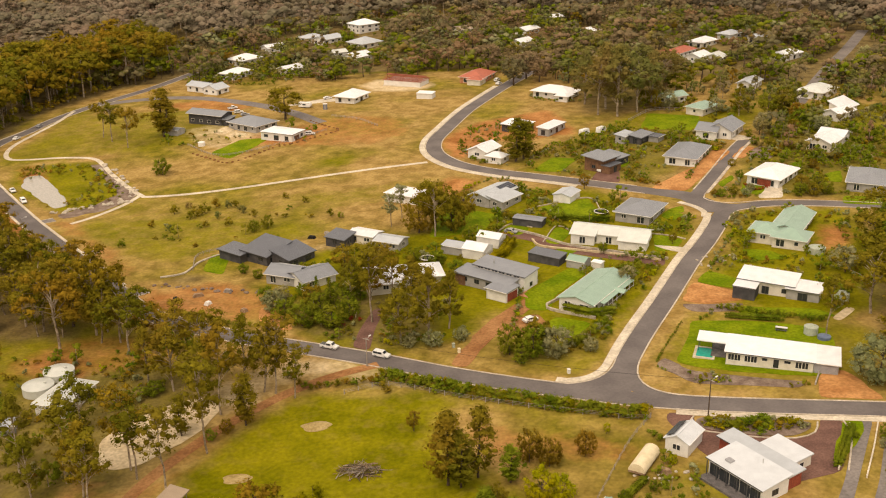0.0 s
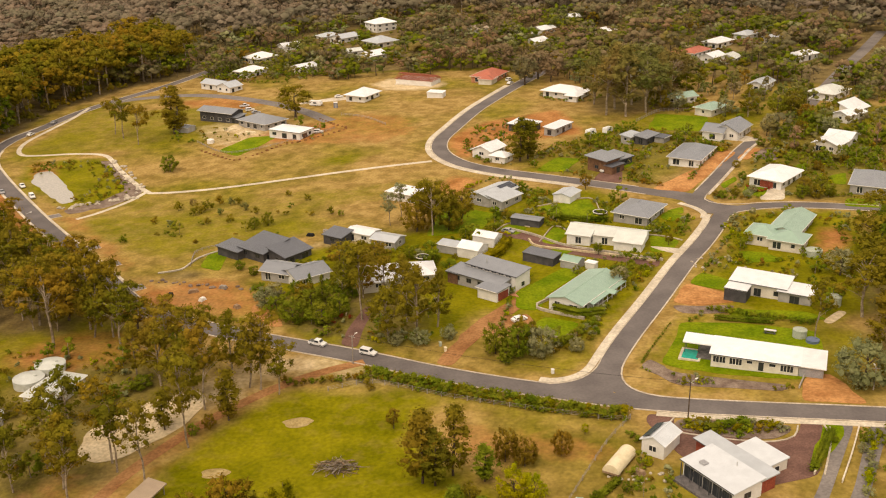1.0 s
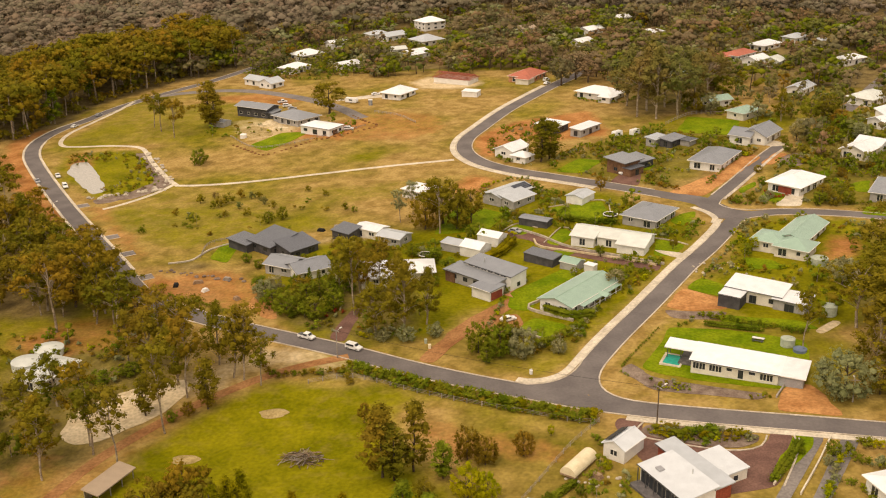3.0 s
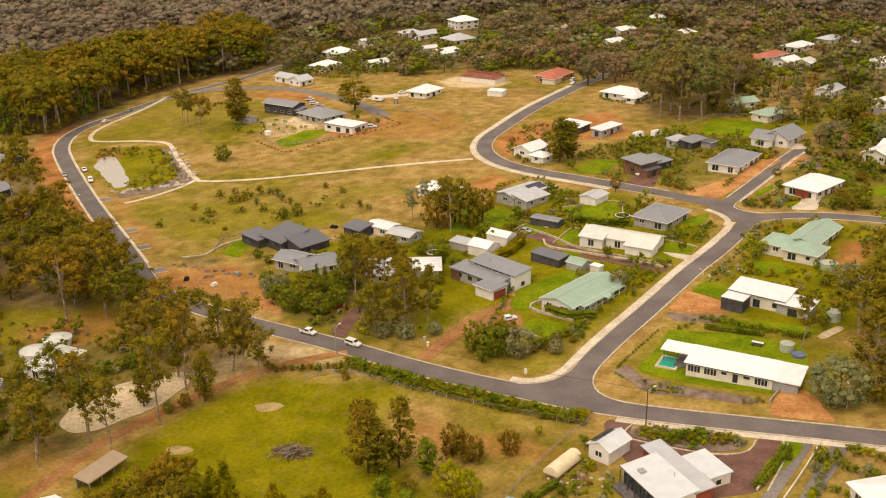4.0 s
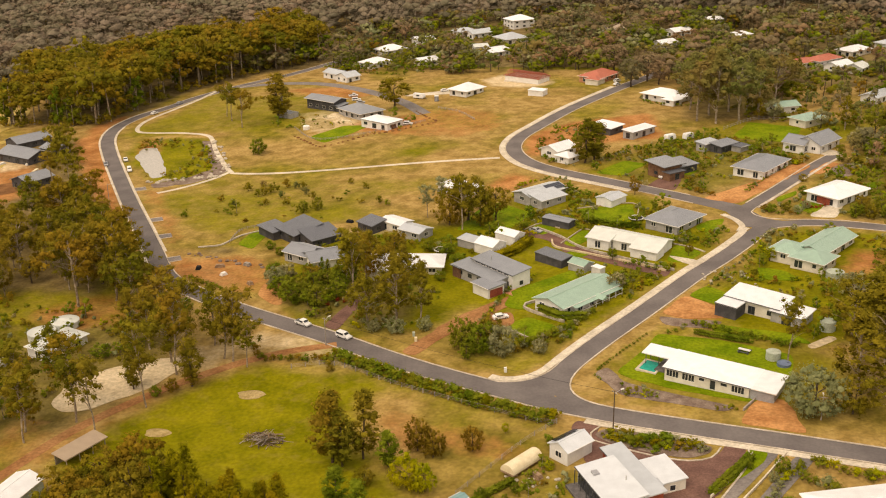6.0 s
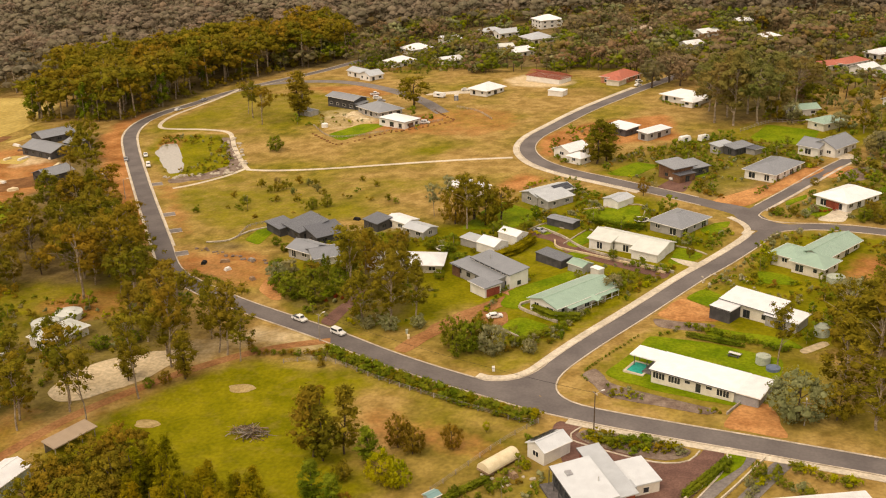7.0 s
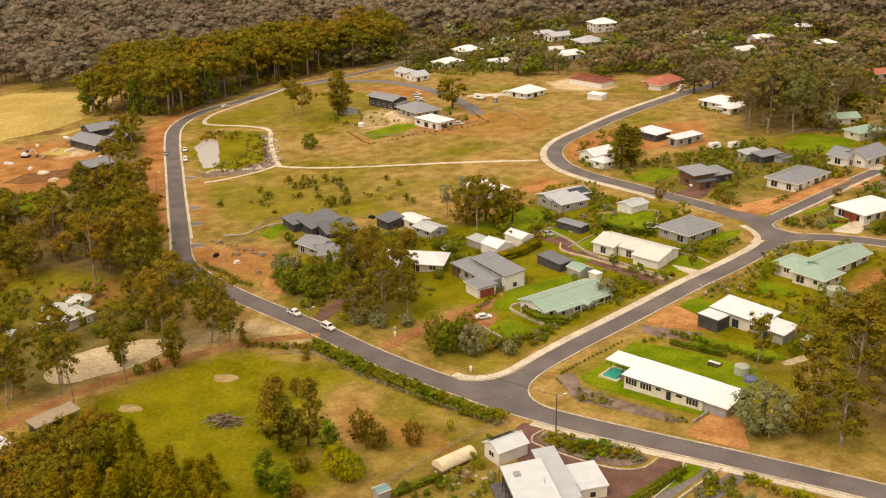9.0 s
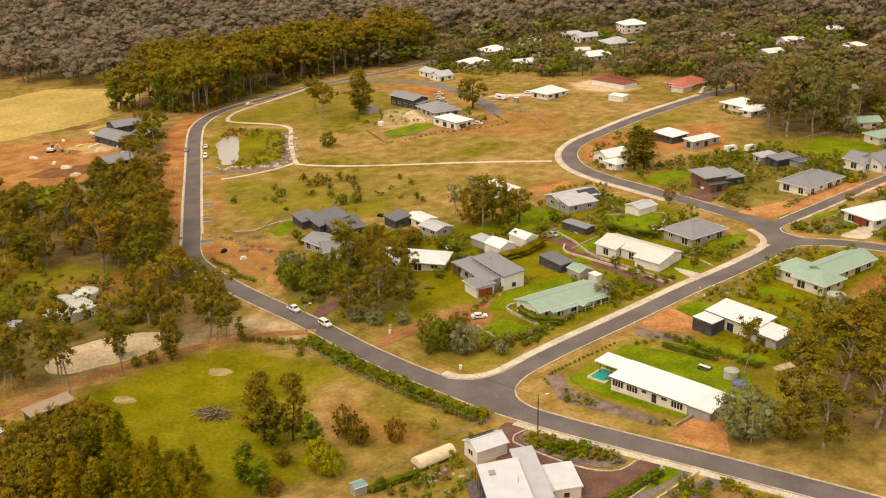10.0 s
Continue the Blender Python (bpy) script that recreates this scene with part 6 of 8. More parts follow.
# trees west of the street, above the building site
W_STRIP = [(-98, 270), (-122, 288), (-154, 330), (-200, 398), (-208, 418), (-216, 412), (-192, 352), (-178, 318), (-200, 280), (-200, 235), (-120, 238), (-92, 252)]
for k, (x, y) in enumerate(scatter(W_STRIP[:3] + [(-150, 318), (-175, 300)] + W_STRIP[-4:], 55, 1.5, seed=3, spacing=4.0)):
    plant(("round", "umbrella", "gum")[k % 3], "gum_leaf", x, y, plant_rng.uniform(12, 19) * (1.0 if k % 3 else 0.75), plant_rng.uniform(0.95, 1.25), "street-side gum trees")
for k, (x, y) in enumerate(scatter([(-46, 132), (-45, 158), (-38, 165), (-30, 163), (-16, 158), (-3, 152), (6, 144), (-6, 124), (-40, 120)], 120, 0.5, seed=4, spacing=2.3)):
    if y < 137:
        continue
    plant("cone" if x > -28 else "round", "young_leaf" if x > -28 else "gum_leaf", x, y, plant_rng.uniform(9, 13.5), plant_rng.uniform(0.95, 1.15) if x > -28 else 0.9, "plantation trees")


# ---- woods: uncounted trees, joined ----
def wood_templates(seed, kind, per, leaf, thin, core):
    out = []
    for k in range(6):
        rng, cs, rs, _, _, lean = tree_form(kind, seed + k)
        if kind != "shrub":
            cs, rs = cs[::thin], [r * (1.05 + 0.13 * thin) for r in rs[::thin]]
        else:
            cs, rs = cs[:7], [r * 1.12 for r in rs[:7]]
        v, f, soft = leaf_cloud(rng, cs, rs, per, leaf, 0.92, core)
        high = 3.0 if kind == "shrub" else 8.0
        tv, tf = tube([(0, 0, -0.6), (lean[0] * 0.4, lean[1] * 0.4, high / 2), (lean[0], lean[1], high)], [0.16, 0.12, 0.05], 4)
        out.append((v, f, np.array(tv), np.array(tf), soft))
    return out


def wood(name, label, spots, heights, kinds, leaf_name, per, leaf, seed, thin=2, core=0.55, wide=1.0, stem="bark"):
    rng = np.random.default_rng(seed)
    forms = [t for kind in kinds for t in wood_templates(seed, kind, per, leaf, thin, core)]
    lv, lf, tv, tf, ln, tints, count, leaves = [], [], [], [], [], [], 0, 0
    for x, y in spots:
        v, vf, sv, sf, soft = forms[rng.integers(len(forms))]
        k = rng.uniform(*heights) / 10
        w = k * wide * rng.uniform(0.9, 1.35)
        a = rng.uniform(0, 6.28)
        turn = np.array([[w * math.cos(a), -w * math.sin(a), 0], [w * math.sin(a), w * math.cos(a), 0], [0, 0, k]])
        at = np.array((x, y, ground_z(x, y)))
        lv.append(v @ turn.T + at)
        ln.append(soft @ (turn / w).T)
        lf.append(vf + leaves)
        leaves += len(v)
        tints.append(np.full(len(v), rng.random()))
        tv.append(sv @ turn.T + at)
        tf.append(sf + count)
        count += len(sv)
    ob = tagged(new(name), label, "woods", "", "stuff")
    for n, vv, ff, mat_name in (("crown", np.concatenate(lv), np.concatenate(lf), leaf_name), ("trunk", np.concatenate(tv), np.concatenate(tf), stem)):
        me = bpy.data.meshes.new(n)
        me.vertices.add(len(vv))
        me.vertices.foreach_set("co", vv.ravel())
        me.loops.add(ff.size)
        me.loops.foreach_set("vertex_index", ff.ravel().astype(np.int32))
        me.polygons.add(len(ff))
        me.polygons.foreach_set("loop_start", np.arange(0, ff.size, 4, dtype=np.int32))
        me.polygons.foreach_set("use_smooth", np.ones(len(ff), bool))
        me.materials.append(M[mat_name])
        me.update(calc_edges=True)
        if n == "crown":
            me.attributes.new("tint", "FLOAT", "POINT").data.foreach_set("value", np.concatenate(tints))
            me.normals_split_custom_set_from_vertices(np.concatenate(ln))
        o = tagged(new(n, me), kind="stuff")
        o.parent = ob
    return ob


wood("woodland", "tall olive gum trees round a clearing", scatter([(-235, 250), (-150, 300), (-120, 230), (-100, 170), (-160, 150), (-240, 190)], 34, 1.5, seed=6, spacing=5), (13, 20), ("gum",), "gum_leaf", 34, 0.16, 25, 2, 0.55)
TALL_ROW = [(-262, 432), (-208, 440), (-204, 470), (-203, 510), (-186, 545), (-150, 600), (-190, 640), (-260, 560), (-290, 500), (-262, 488)]
wood("woodland", "tall dark olive and brown gum forest edge", scatter(TALL_ROW, 135, 1.0, seed=21, spacing=6.5), (19, 29), ("umbrella",), "gum_leaf", 15, 0.22, 30, 2, 0.55, 1.15)
wood("woodland", "street-side gum trees above a building site", scatter([(-124, 286), (-156, 333), (-203, 402), (-212, 418), (-216, 412), (-177, 345), (-156, 308), (-141, 285)], 20, 1.5, seed=20, spacing=6), (11, 19), ("gum", "umbrella"), "gum_leaf", 28, 0.18, 35)
wood("woodland", "dark green tall trees lining the far bend", scatter(TALL_ROW, 34, 1.0, seed=28, spacing=6), (13, 22), ("umbrella", "column"), "green_leaf", 20, 0.22, 33)
wood("shrubbery", "dark bushes under the tall gum row", scatter([(-262, 432), (-207, 440), (-203, 470), (-201, 510), (-184, 545), (-150, 595), (-165, 600), (-200, 550), (-220, 500), (-215, 450), (-262, 445)], 90, 1.0, seed=31, spacing=3), (3.0, 6.5), ("shrub",), "gum_leaf", 10, 0.55, 36)
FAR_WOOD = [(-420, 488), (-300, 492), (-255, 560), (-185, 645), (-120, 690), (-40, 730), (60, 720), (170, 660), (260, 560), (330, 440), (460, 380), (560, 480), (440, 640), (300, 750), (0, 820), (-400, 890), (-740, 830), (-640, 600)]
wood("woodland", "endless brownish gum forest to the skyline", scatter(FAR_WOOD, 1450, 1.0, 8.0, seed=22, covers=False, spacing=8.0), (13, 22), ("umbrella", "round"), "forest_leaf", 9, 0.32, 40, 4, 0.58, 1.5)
SUBURB_WOOD = [(-190, 560), (-130, 556), (-60, 545), (0, 548), (48, 530), (60, 500), (110, 480), (150, 470), (250, 470), (280, 540), (180, 660), (60, 725), (-60, 735), (-190, 650)]
MIXED = [("leafy muted green garden trees between distant houses", "garden_leaf", 230, (7, 14)), ("rounded green garden trees between distant houses", "green_leaf", 260, (5, 12)), ("brown bare-looking trees between distant houses", "dusk_leaf", 250, (8, 15)), ("silvery garden trees between distant houses", "silver_leaf", 110, (6, 12)), ("rusty brown trees between distant houses", "rust_leaf", 40, (5, 11)), ("bright yellow-green trees between distant houses", "lime_leaf", 22, (4, 8))]
for k, (label, leaf_name, count, tall) in enumerate(MIXED):
    wood("woodland", label, scatter(SUBURB_WOOD, count, 1.5, 26.0, seed=230 + k, spacing=4), (tall[0], tall[1] * 1.05), ("round", "umbrella") if k in (0, 2) else ("round",), leaf_name, 11, 0.27, 50 + 10 * k, 5, 0.52, 1.3, "dark_bark")
EAST_WOOD = [(118, 400), (130, 430), (100, 480), (160, 480), (250, 470), (330, 430), (320, 240), (180, 210), (150, 240), (150, 300), (175, 330), (185, 372), (160, 372), (130, 360), (124, 380)]
wood("woodland", "mixed garden trees and gums east of the lane", scatter(EAST_WOOD, 260, 2.5, 6.0, seed=25, spacing=4), (5, 12), ("round", "gum"), "garden_leaf", 11, 0.3, 170, 4)
wood("woodland", "green garden shrubs and trees east of the lane", scatter(EAST_WOOD, 340, 2.0, 4.0, seed=26, spacing=3), (3, 7), ("round",), "green_leaf", 8, 0.36, 180, 5)
wood("woodland", "grey-brown and rusty trees east of the lane", scatter(EAST_WOOD, 110, 2.5, 6.0, seed=29, spacing=4), (6, 13), ("round", "gum"), "dusk_leaf", 11, 0.3, 190, 4)
yards = random.Random(17)
yard_spots = {}
for x, y, L, *_ in FAR_HOMES:
    for k in range(26):
        a, r = yards.uniform(0, 2 * math.pi), 0.5 * L + yards.uniform(2.2, 16.0)
        p = (x + r * math.cos(a), y + r * math.sin(a))
        if free(*p, 0.2):
            yard_spots.setdefault(("green_leaf", "garden_leaf", "green_leaf", "silver_leaf", "gum_leaf")[k % 5], []).append(p)
for k, (leaf_name, spots) in enumerate(sorted(yard_spots.items())):
    wood("shrubbery", "dense leafy bushes round distant homes", spots, (2.4, 4.6), ("shrub",), leaf_name, 9, 0.62, 800 + k, wide=1.2)
THICKET = [(-138, 556), (-100, 552), (-58, 546), (-46, 580), (-60, 600), (-130, 606)]
for k, (leaf_name, count) in enumerate((("green_leaf", 60), ("silver_leaf", 26), ("garden_leaf", 46))):
    wood("shrubbery", "dense leafy thicket round the distant homes", scatter(THICKET, count, 0.4, 0.0, seed=340 + k, spacing=3), (3.2, 6.6), ("round",), leaf_name, 10, 0.3, 840 + k, 5, 0.52, 1.3, "dark_bark")
NORTH_GROVE = [(55, 440), (100, 446), (120, 470), (110, 545), (60, 545), (50, 505), (66, 490)]
wood("woodland", "brown-green gum grove behind the gardens", scatter(NORTH_GROVE, 15, 1.5, 4.0, seed=27, spacing=6), (8, 15), ("gum", "round"), "gum_leaf", 24, 0.28, 90)

# ---- hedges, garden shrubs and saplings ----
HEDGE = smooth_line([(-16, 220.3), (1, 212.2), (15, 206.2), (29, 200.0), (41, 196.6)], 1.5)
for k, p in enumerate(HEDGE):
    plant("shrub", "green_leaf" if k % 5 else "young_leaf", p[0] + plant_rng.uniform(-0.6, 0.6), p[1] + plant_rng.uniform(-0.8, 0.8), plant_rng.uniform(2.7, 3.8), plant_rng.uniform(1.0, 1.3), "paddock hedge shrubs")
for k, p in enumerate(offset_line(HEDGE, -1.6)):
    plant("shrub", "green_leaf" if k % 3 else "gum_leaf", p[0] + plant_rng.uniform(-0.6, 0.6), p[1] + plant_rng.uniform(-0.6, 0.6), plant_rng.uniform(1.4, 2.4), 1.2, "paddock hedge shrubs")
for k, p in enumerate(smooth_line([(57.5, 239), (48, 219.5), (49, 215)], 1.3)):
    plant("shrub", "green_leaf", p[0], p[1], 1.0, 0.8, "clipped verge shrubs")
for k, p in enumerate(smooth_line([(69, 246), (80, 241), (92, 236)], 1.7)):
    plant("shrub", "green_leaf", p[0], p[1] + plant_rng.uniform(-0.5, 0.5), 2.3, 1.0, "garden hedge shrubs")
for k, p in enumerate(smooth_line([(29, 229), (37, 238), (43, 250)], 1.8)):
    plant("shrub", "green_leaf" if k % 3 else "silver_leaf", p[0], p[1], plant_rng.uniform(2.2, 3.4), 1.0, "garden hedge shrubs")
for k, p in enumerate(smooth_line([(102, 342), (104, 336), (108, 338)], 1.3)):
    plant("shrub", "red_leaf", p[0] - 1.5, p[1], 1.4, 1.0, "red hedge shrubs")
for k, p in enumerate(smooth_line([(-75, 262), (-62, 255), (-52, 250)], 2.0)):
    plant("shrub", "green_leaf", p[0], p[1] + plant_rng.uniform(-1, 1), 1.8, 1.0, "garden hedge shrubs")
for k, p in enumerate(smooth_line([(-38, 222), (-30, 216), (-20, 218), (-14, 214)], 1.8)):
    plant("shrub", ("green_leaf", "gum_leaf", "rust_leaf")[k % 3], p[0], p[1] + plant_rng.uniform(-1, 1), 2.2, 1.1, "paddock hedge shrubs")
loose, small = {}, []
for line, h, mix in [
    ([(29, 328), (39, 317.6), (51, 313.5)], 1.8, "gg"), ([(16.2, 243), (18.2, 252), (19.4, 263), (25, 273)], 1.6, "gsl"), ([(61, 303), (67.4, 305), (73.5, 303)], 1.8, "gsg"),
    ([(71.5, 270), (77.2, 278.3), (85, 276.8)], 1.6, "gsl"), ([(37.9, 244.2), (44.5, 255), (51.5, 271)], 1.3, "gls"), ([(62.5, 240), (68, 246.2), (73.6, 246.6)], 1.3, "gs"),
    ([(44, 281.6), (51, 284.5), (57, 281)], 2.2, "ggs"), ([(64, 309), (70, 312), (77, 312)], 1.8, "gsgl"), ([(40, 305.5), (30.4, 314.8), (21, 324.8)], 1.2, "g"), ([(43.7, 366), (48, 360), (50, 358)], 1.5, "gsr"),
    ([(60, 357), (68, 350), (72, 346)], 1.4, "gsr"), ([(62, 377), (72, 368.8), (78, 366)], 1.7, "gsl"), ([(83, 352), (92, 372), (100, 387)], 1.0, "gs"), ([(87, 331.5), (94, 329), (101, 330)], 2.4, "grgs"), ([(90, 335), (96, 340), (101, 350)], 2.0, "gsg"),
    ([(110, 331), (118, 330), (130, 327)], 2.6, "ggs"), ([(6, 352), (14, 362), (24, 360)], 1.5, "gsl"), ([(84, 304), (90, 312), (96, 316)], 1.8, "gls"), ([(77, 282), (84, 296), (88, 304)], 1.6, "gslg"),
    ([(14, 349), (24, 350), (36, 343)], 1.7, "gg"), ([(40, 488), (44, 478), (58, 472), (66, 478)], 1.8, "ggs"), ([(6, 404), (10, 390), (22, 379)], 1.5, "gs"), ([(-132, 552), (-110, 550), (-90, 546)], 3.0, "gg"), ([(27, 346), (36, 330), (33, 326)], 1.5, "gs"), ([(89.5, 186), (85, 176), (80, 165)], 2.2, "gsl"), ([(92, 187), (97, 184), (103, 182)], 2.6, "ggl"), ([(90, 181), (96, 176), (101, 173)], 3.2, "ggls"), ([(87, 172), (92, 168), (97, 165)], 3.0, "ggl"), ([(41, 189.5), (42.5, 186)], 1.7, "g"), ([(-28, 292), (-8, 298), (2, 304)], 2.0, "gg"), ([(-50, 288), (-36, 292), (-28, 300)], 2.2, "gg"),
]:
    for p in smooth_line(line, 1.9):
        leaf_name = {"g": "green_leaf", "s": "silver_leaf", "l": "lime_leaf", "r": "rust_leaf"}[plant_rng.choice(mix)]
        if p[1] > 262:
            loose.setdefault(leaf_name, []).append((p[0] + plant_rng.uniform(-0.5, 0.5), p[1] + plant_rng.uniform(-0.5, 0.5)))
            continue
        plant("shrub", leaf_name, p[0] + plant_rng.uniform(-0.5, 0.5), p[1] + plant_rng.uniform(-0.5, 0.5), h * plant_rng.uniform(0.7, 1.3), plant_rng.uniform(0.9, 1.3), "garden hedge shrubs")
GARDENS = [
    ([(18, 250), (28, 226), (45, 236), (70, 292), (76, 314), (60, 332), (30, 345), (6, 350), (4, 300), (24, 290)], 130),
    ([(-50, 260), (-28, 238), (-2, 232), (18, 262), (4, 300), (-30, 300)], 70),
    ([(64, 252), (82, 292), (96, 318), (124, 313), (124, 270), (96, 240)], 85),
    ([(28, 368), (66, 348), (84, 345), (108, 388), (100, 430), (50, 412), (30, 390)], 120),
    ([(94, 334), (150, 322), (170, 372), (150, 420), (122, 392), (104, 362)], 100),
    ([(52, 209), (78, 204), (79, 206), (54, 213)], 7),
    ([(52, 190), (54, 194), (70, 191.5), (72, 188), (62, 187)], 48),
    ([(-100, 345), (-40, 345), (-40, 318), (-80, 312), (-110, 330)], 9),
    ([(-175, 412), (-145, 418), (-120, 380), (-130, 362), (-146, 366)], 45),
    ([(30, 150), (40, 178), (48, 178), (52, 150)], 22),
    ([(-125, 240), (-70, 240), (-62, 200), (-72, 180), (-120, 180)], 110),
    ([(0, 385), (10, 440), (24, 440), (24, 378)], 22),
    ([(-130, 440), (-100, 430), (-60, 420), (-50, 450), (-110, 480)], 16),
]
SHRUB_LEAVES = ("green_leaf", "gum_leaf", "green_leaf", "silver_leaf", "gum_leaf", "lime_leaf", "green_leaf", "gum_leaf", "green_leaf", "silver_leaf", "gum_leaf", "rust_leaf")
single = 0
for gi, (poly, count) in enumerate(GARDENS):
    for k, (x, y) in enumerate(scatter(poly, int(count * (2.8 if gi in (5, 6) else 3.3 if gi in (3, 4) else 2.1)), 0.6, 1.5, seed=300 + gi, spacing=1.3, covers=gi not in (5, 6))):
        leaf_name = plant_rng.choice(SHRUB_LEAVES if gi not in (5, 6) else ("green_leaf", "gum_leaf", "lime_leaf", "young_leaf", "green_leaf", "young_leaf", "silver_leaf"))
        if k % (5 if gi == 4 else 11) == 0 and gi not in (5, 6, 8):
            small.append((x, y))
        elif y < 262 and (single < 60 or gi == 6):
            single += 1
            plant("shrub", leaf_name, x, y, plant_rng.uniform(0.8, 2.2) * (1.3 if gi == 6 else 1.0), plant_rng.uniform(0.9, 1.4) * (1.15 if gi == 6 else 1.0), "garden shrubs")
        else:
            loose.setdefault(leaf_name, []).append((x, y))


def clipped_hedge(line, wide, high, leaf_name, label, seed):
    """One clipped hedge: a dense row of leafy clumps with a flat top."""
    rng = np.random.default_rng(seed)
    cs, rs = [], []
    for p in smooth_line(line, 0.55):
        z = ground_z(p[0], p[1])
        for s in (-0.3, 0.3):
            for h in (0.28, 0.72):
                cs.append((p[0] - line[0][0] + s * wide * rng.uniform(0.8, 1.2), p[1] - line[0][1] + rng.uniform(-0.1, 0.1), z + high * h - ground_z(*line[0])))
                rs.append(0.5 * wide)
    v, f, soft = leaf_cloud(rng, cs, rs, 26, 0.14, high / wide * 0.6, 0.6)
    ob = base("hedge", line[0][0], line[0][1], None, 0, label, "hedge")
    o = new("foliage", raw_mesh("foliage", v, f, leaf_name, soft))
    o.parent = ob
    return ob


clipped_hedge([(73.4, 173.5), (77.4, 180.6), (80.4, 186.2)], 1.5, 1.7, "green_leaf", "long clipped dark green hedge beside a driveway", 1)
clipped_hedge([(30.5, 249.5), (35.5, 245.5), (41.0, 246.0)], 2.4, 2.6, "green_leaf", "thick bright green clipped hedge behind a verge", 2)
clipped_hedge([(30.7, 164.4), (33.5, 168.4), (36.6, 172.2)], 1.3, 1.6, "green_leaf", "clipped green hedge beside a shed", 3)
clipped_hedge([(69.5, 240.5), (75.5, 238.7), (81.4, 237.0)], 1.5, 1.7, "green_leaf", "clipped green hedge between two lawns", 4)
clipped_hedge([(33.9, 318.6), (42.5, 314.9), (50.0, 314.1)], 1.6, 2.2, "green_leaf", "clipped dark green hedge behind a cream house", 5)
clipped_hedge([(10.5, 283.0), (16.0, 290.0), (19.0, 299.0)], 2.6, 2.8, "young_leaf", "thick fresh green hedge between gardens", 6)
for leaf_name, x, y, h in (("green_leaf", 31.8, 166.2, 3.0), ("lime_leaf", 43.0, 177.6, 2.8), ("green_leaf", 37.9, 169.3, 2.6), ("green_leaf", 36.4, 166.4, 1.9), ("green_leaf", 34.5, 164.8, 2.2), ("green_leaf", 86.0, 182.4, 4.2), ("silver_leaf", 84.4, 179.4, 2.6), ("green_leaf", 80.4, 183.2, 1.8)):
    plant("mound", leaf_name, x, y, h, 0.75, "corner garden bushes")
for x, y in ((-27.3, 248.0), (-25.4, 251.0), (-23.2, 250.0)):
    plant("shrub", "red_leaf", x, y, 1.7, 0.9, "red hedge shrubs")
SHRUB_WORDS = {"green_leaf": "dark green garden shrubs in loose rows", "gum_leaf": "olive-green native garden shrubs", "silver_leaf": "silvery grey garden shrubs", "lime_leaf": "yellow-green garden shrubs", "rust_leaf": "rusty brown garden shrubs", "young_leaf": "fresh yellow-green garden shrubs"}
for k, (leaf_name, spots) in enumerate(sorted(loose.items())):
    wood("shrubbery", SHRUB_WORDS[leaf_name], spots, (0.9, 2.5), ("shrub",), leaf_name, 7, 0.75, 700 + k)
wood("shrubbery", "small leafy garden trees between the houses", small, (3.0, 6.5), ("round",), "green_leaf", 14, 0.28, 760, 4)


# ---- vehicles ----
def hull(profile, half, round_in=0.12):
    """A vehicle's body from its side outline (x, z), narrowing a little towards the top."""
    top = max(z for _, z in profile)
    bm = bmesh.new()
    rows = []
    for y, cut in ((-half, 1.0), (-half + 0.08, 0.0), (half - 0.08, 0.0), (half, 1.0)):
        rows.append([bm.verts.new((x * (1 - 0.012 * cut), y * (1 - 0.16 * max(0, z - 0.85) / max(0.1, top - 0.85)), z - (0.03 * cut if z > 0.5 else 0))) for x, z in profile])
    n = len(profile)
    for a, b in zip(rows, rows[1:]):
        for k in range(n):
            bm.faces.new((a[k], a[(k + 1) % n], b[(k + 1) % n], b[k]))
    bm.faces.new(rows[0][::-1])
    bm.faces.new(rows[-1])
    bmesh.ops.recalc_face_normals(bm, faces=bm.faces[:])
    return bm


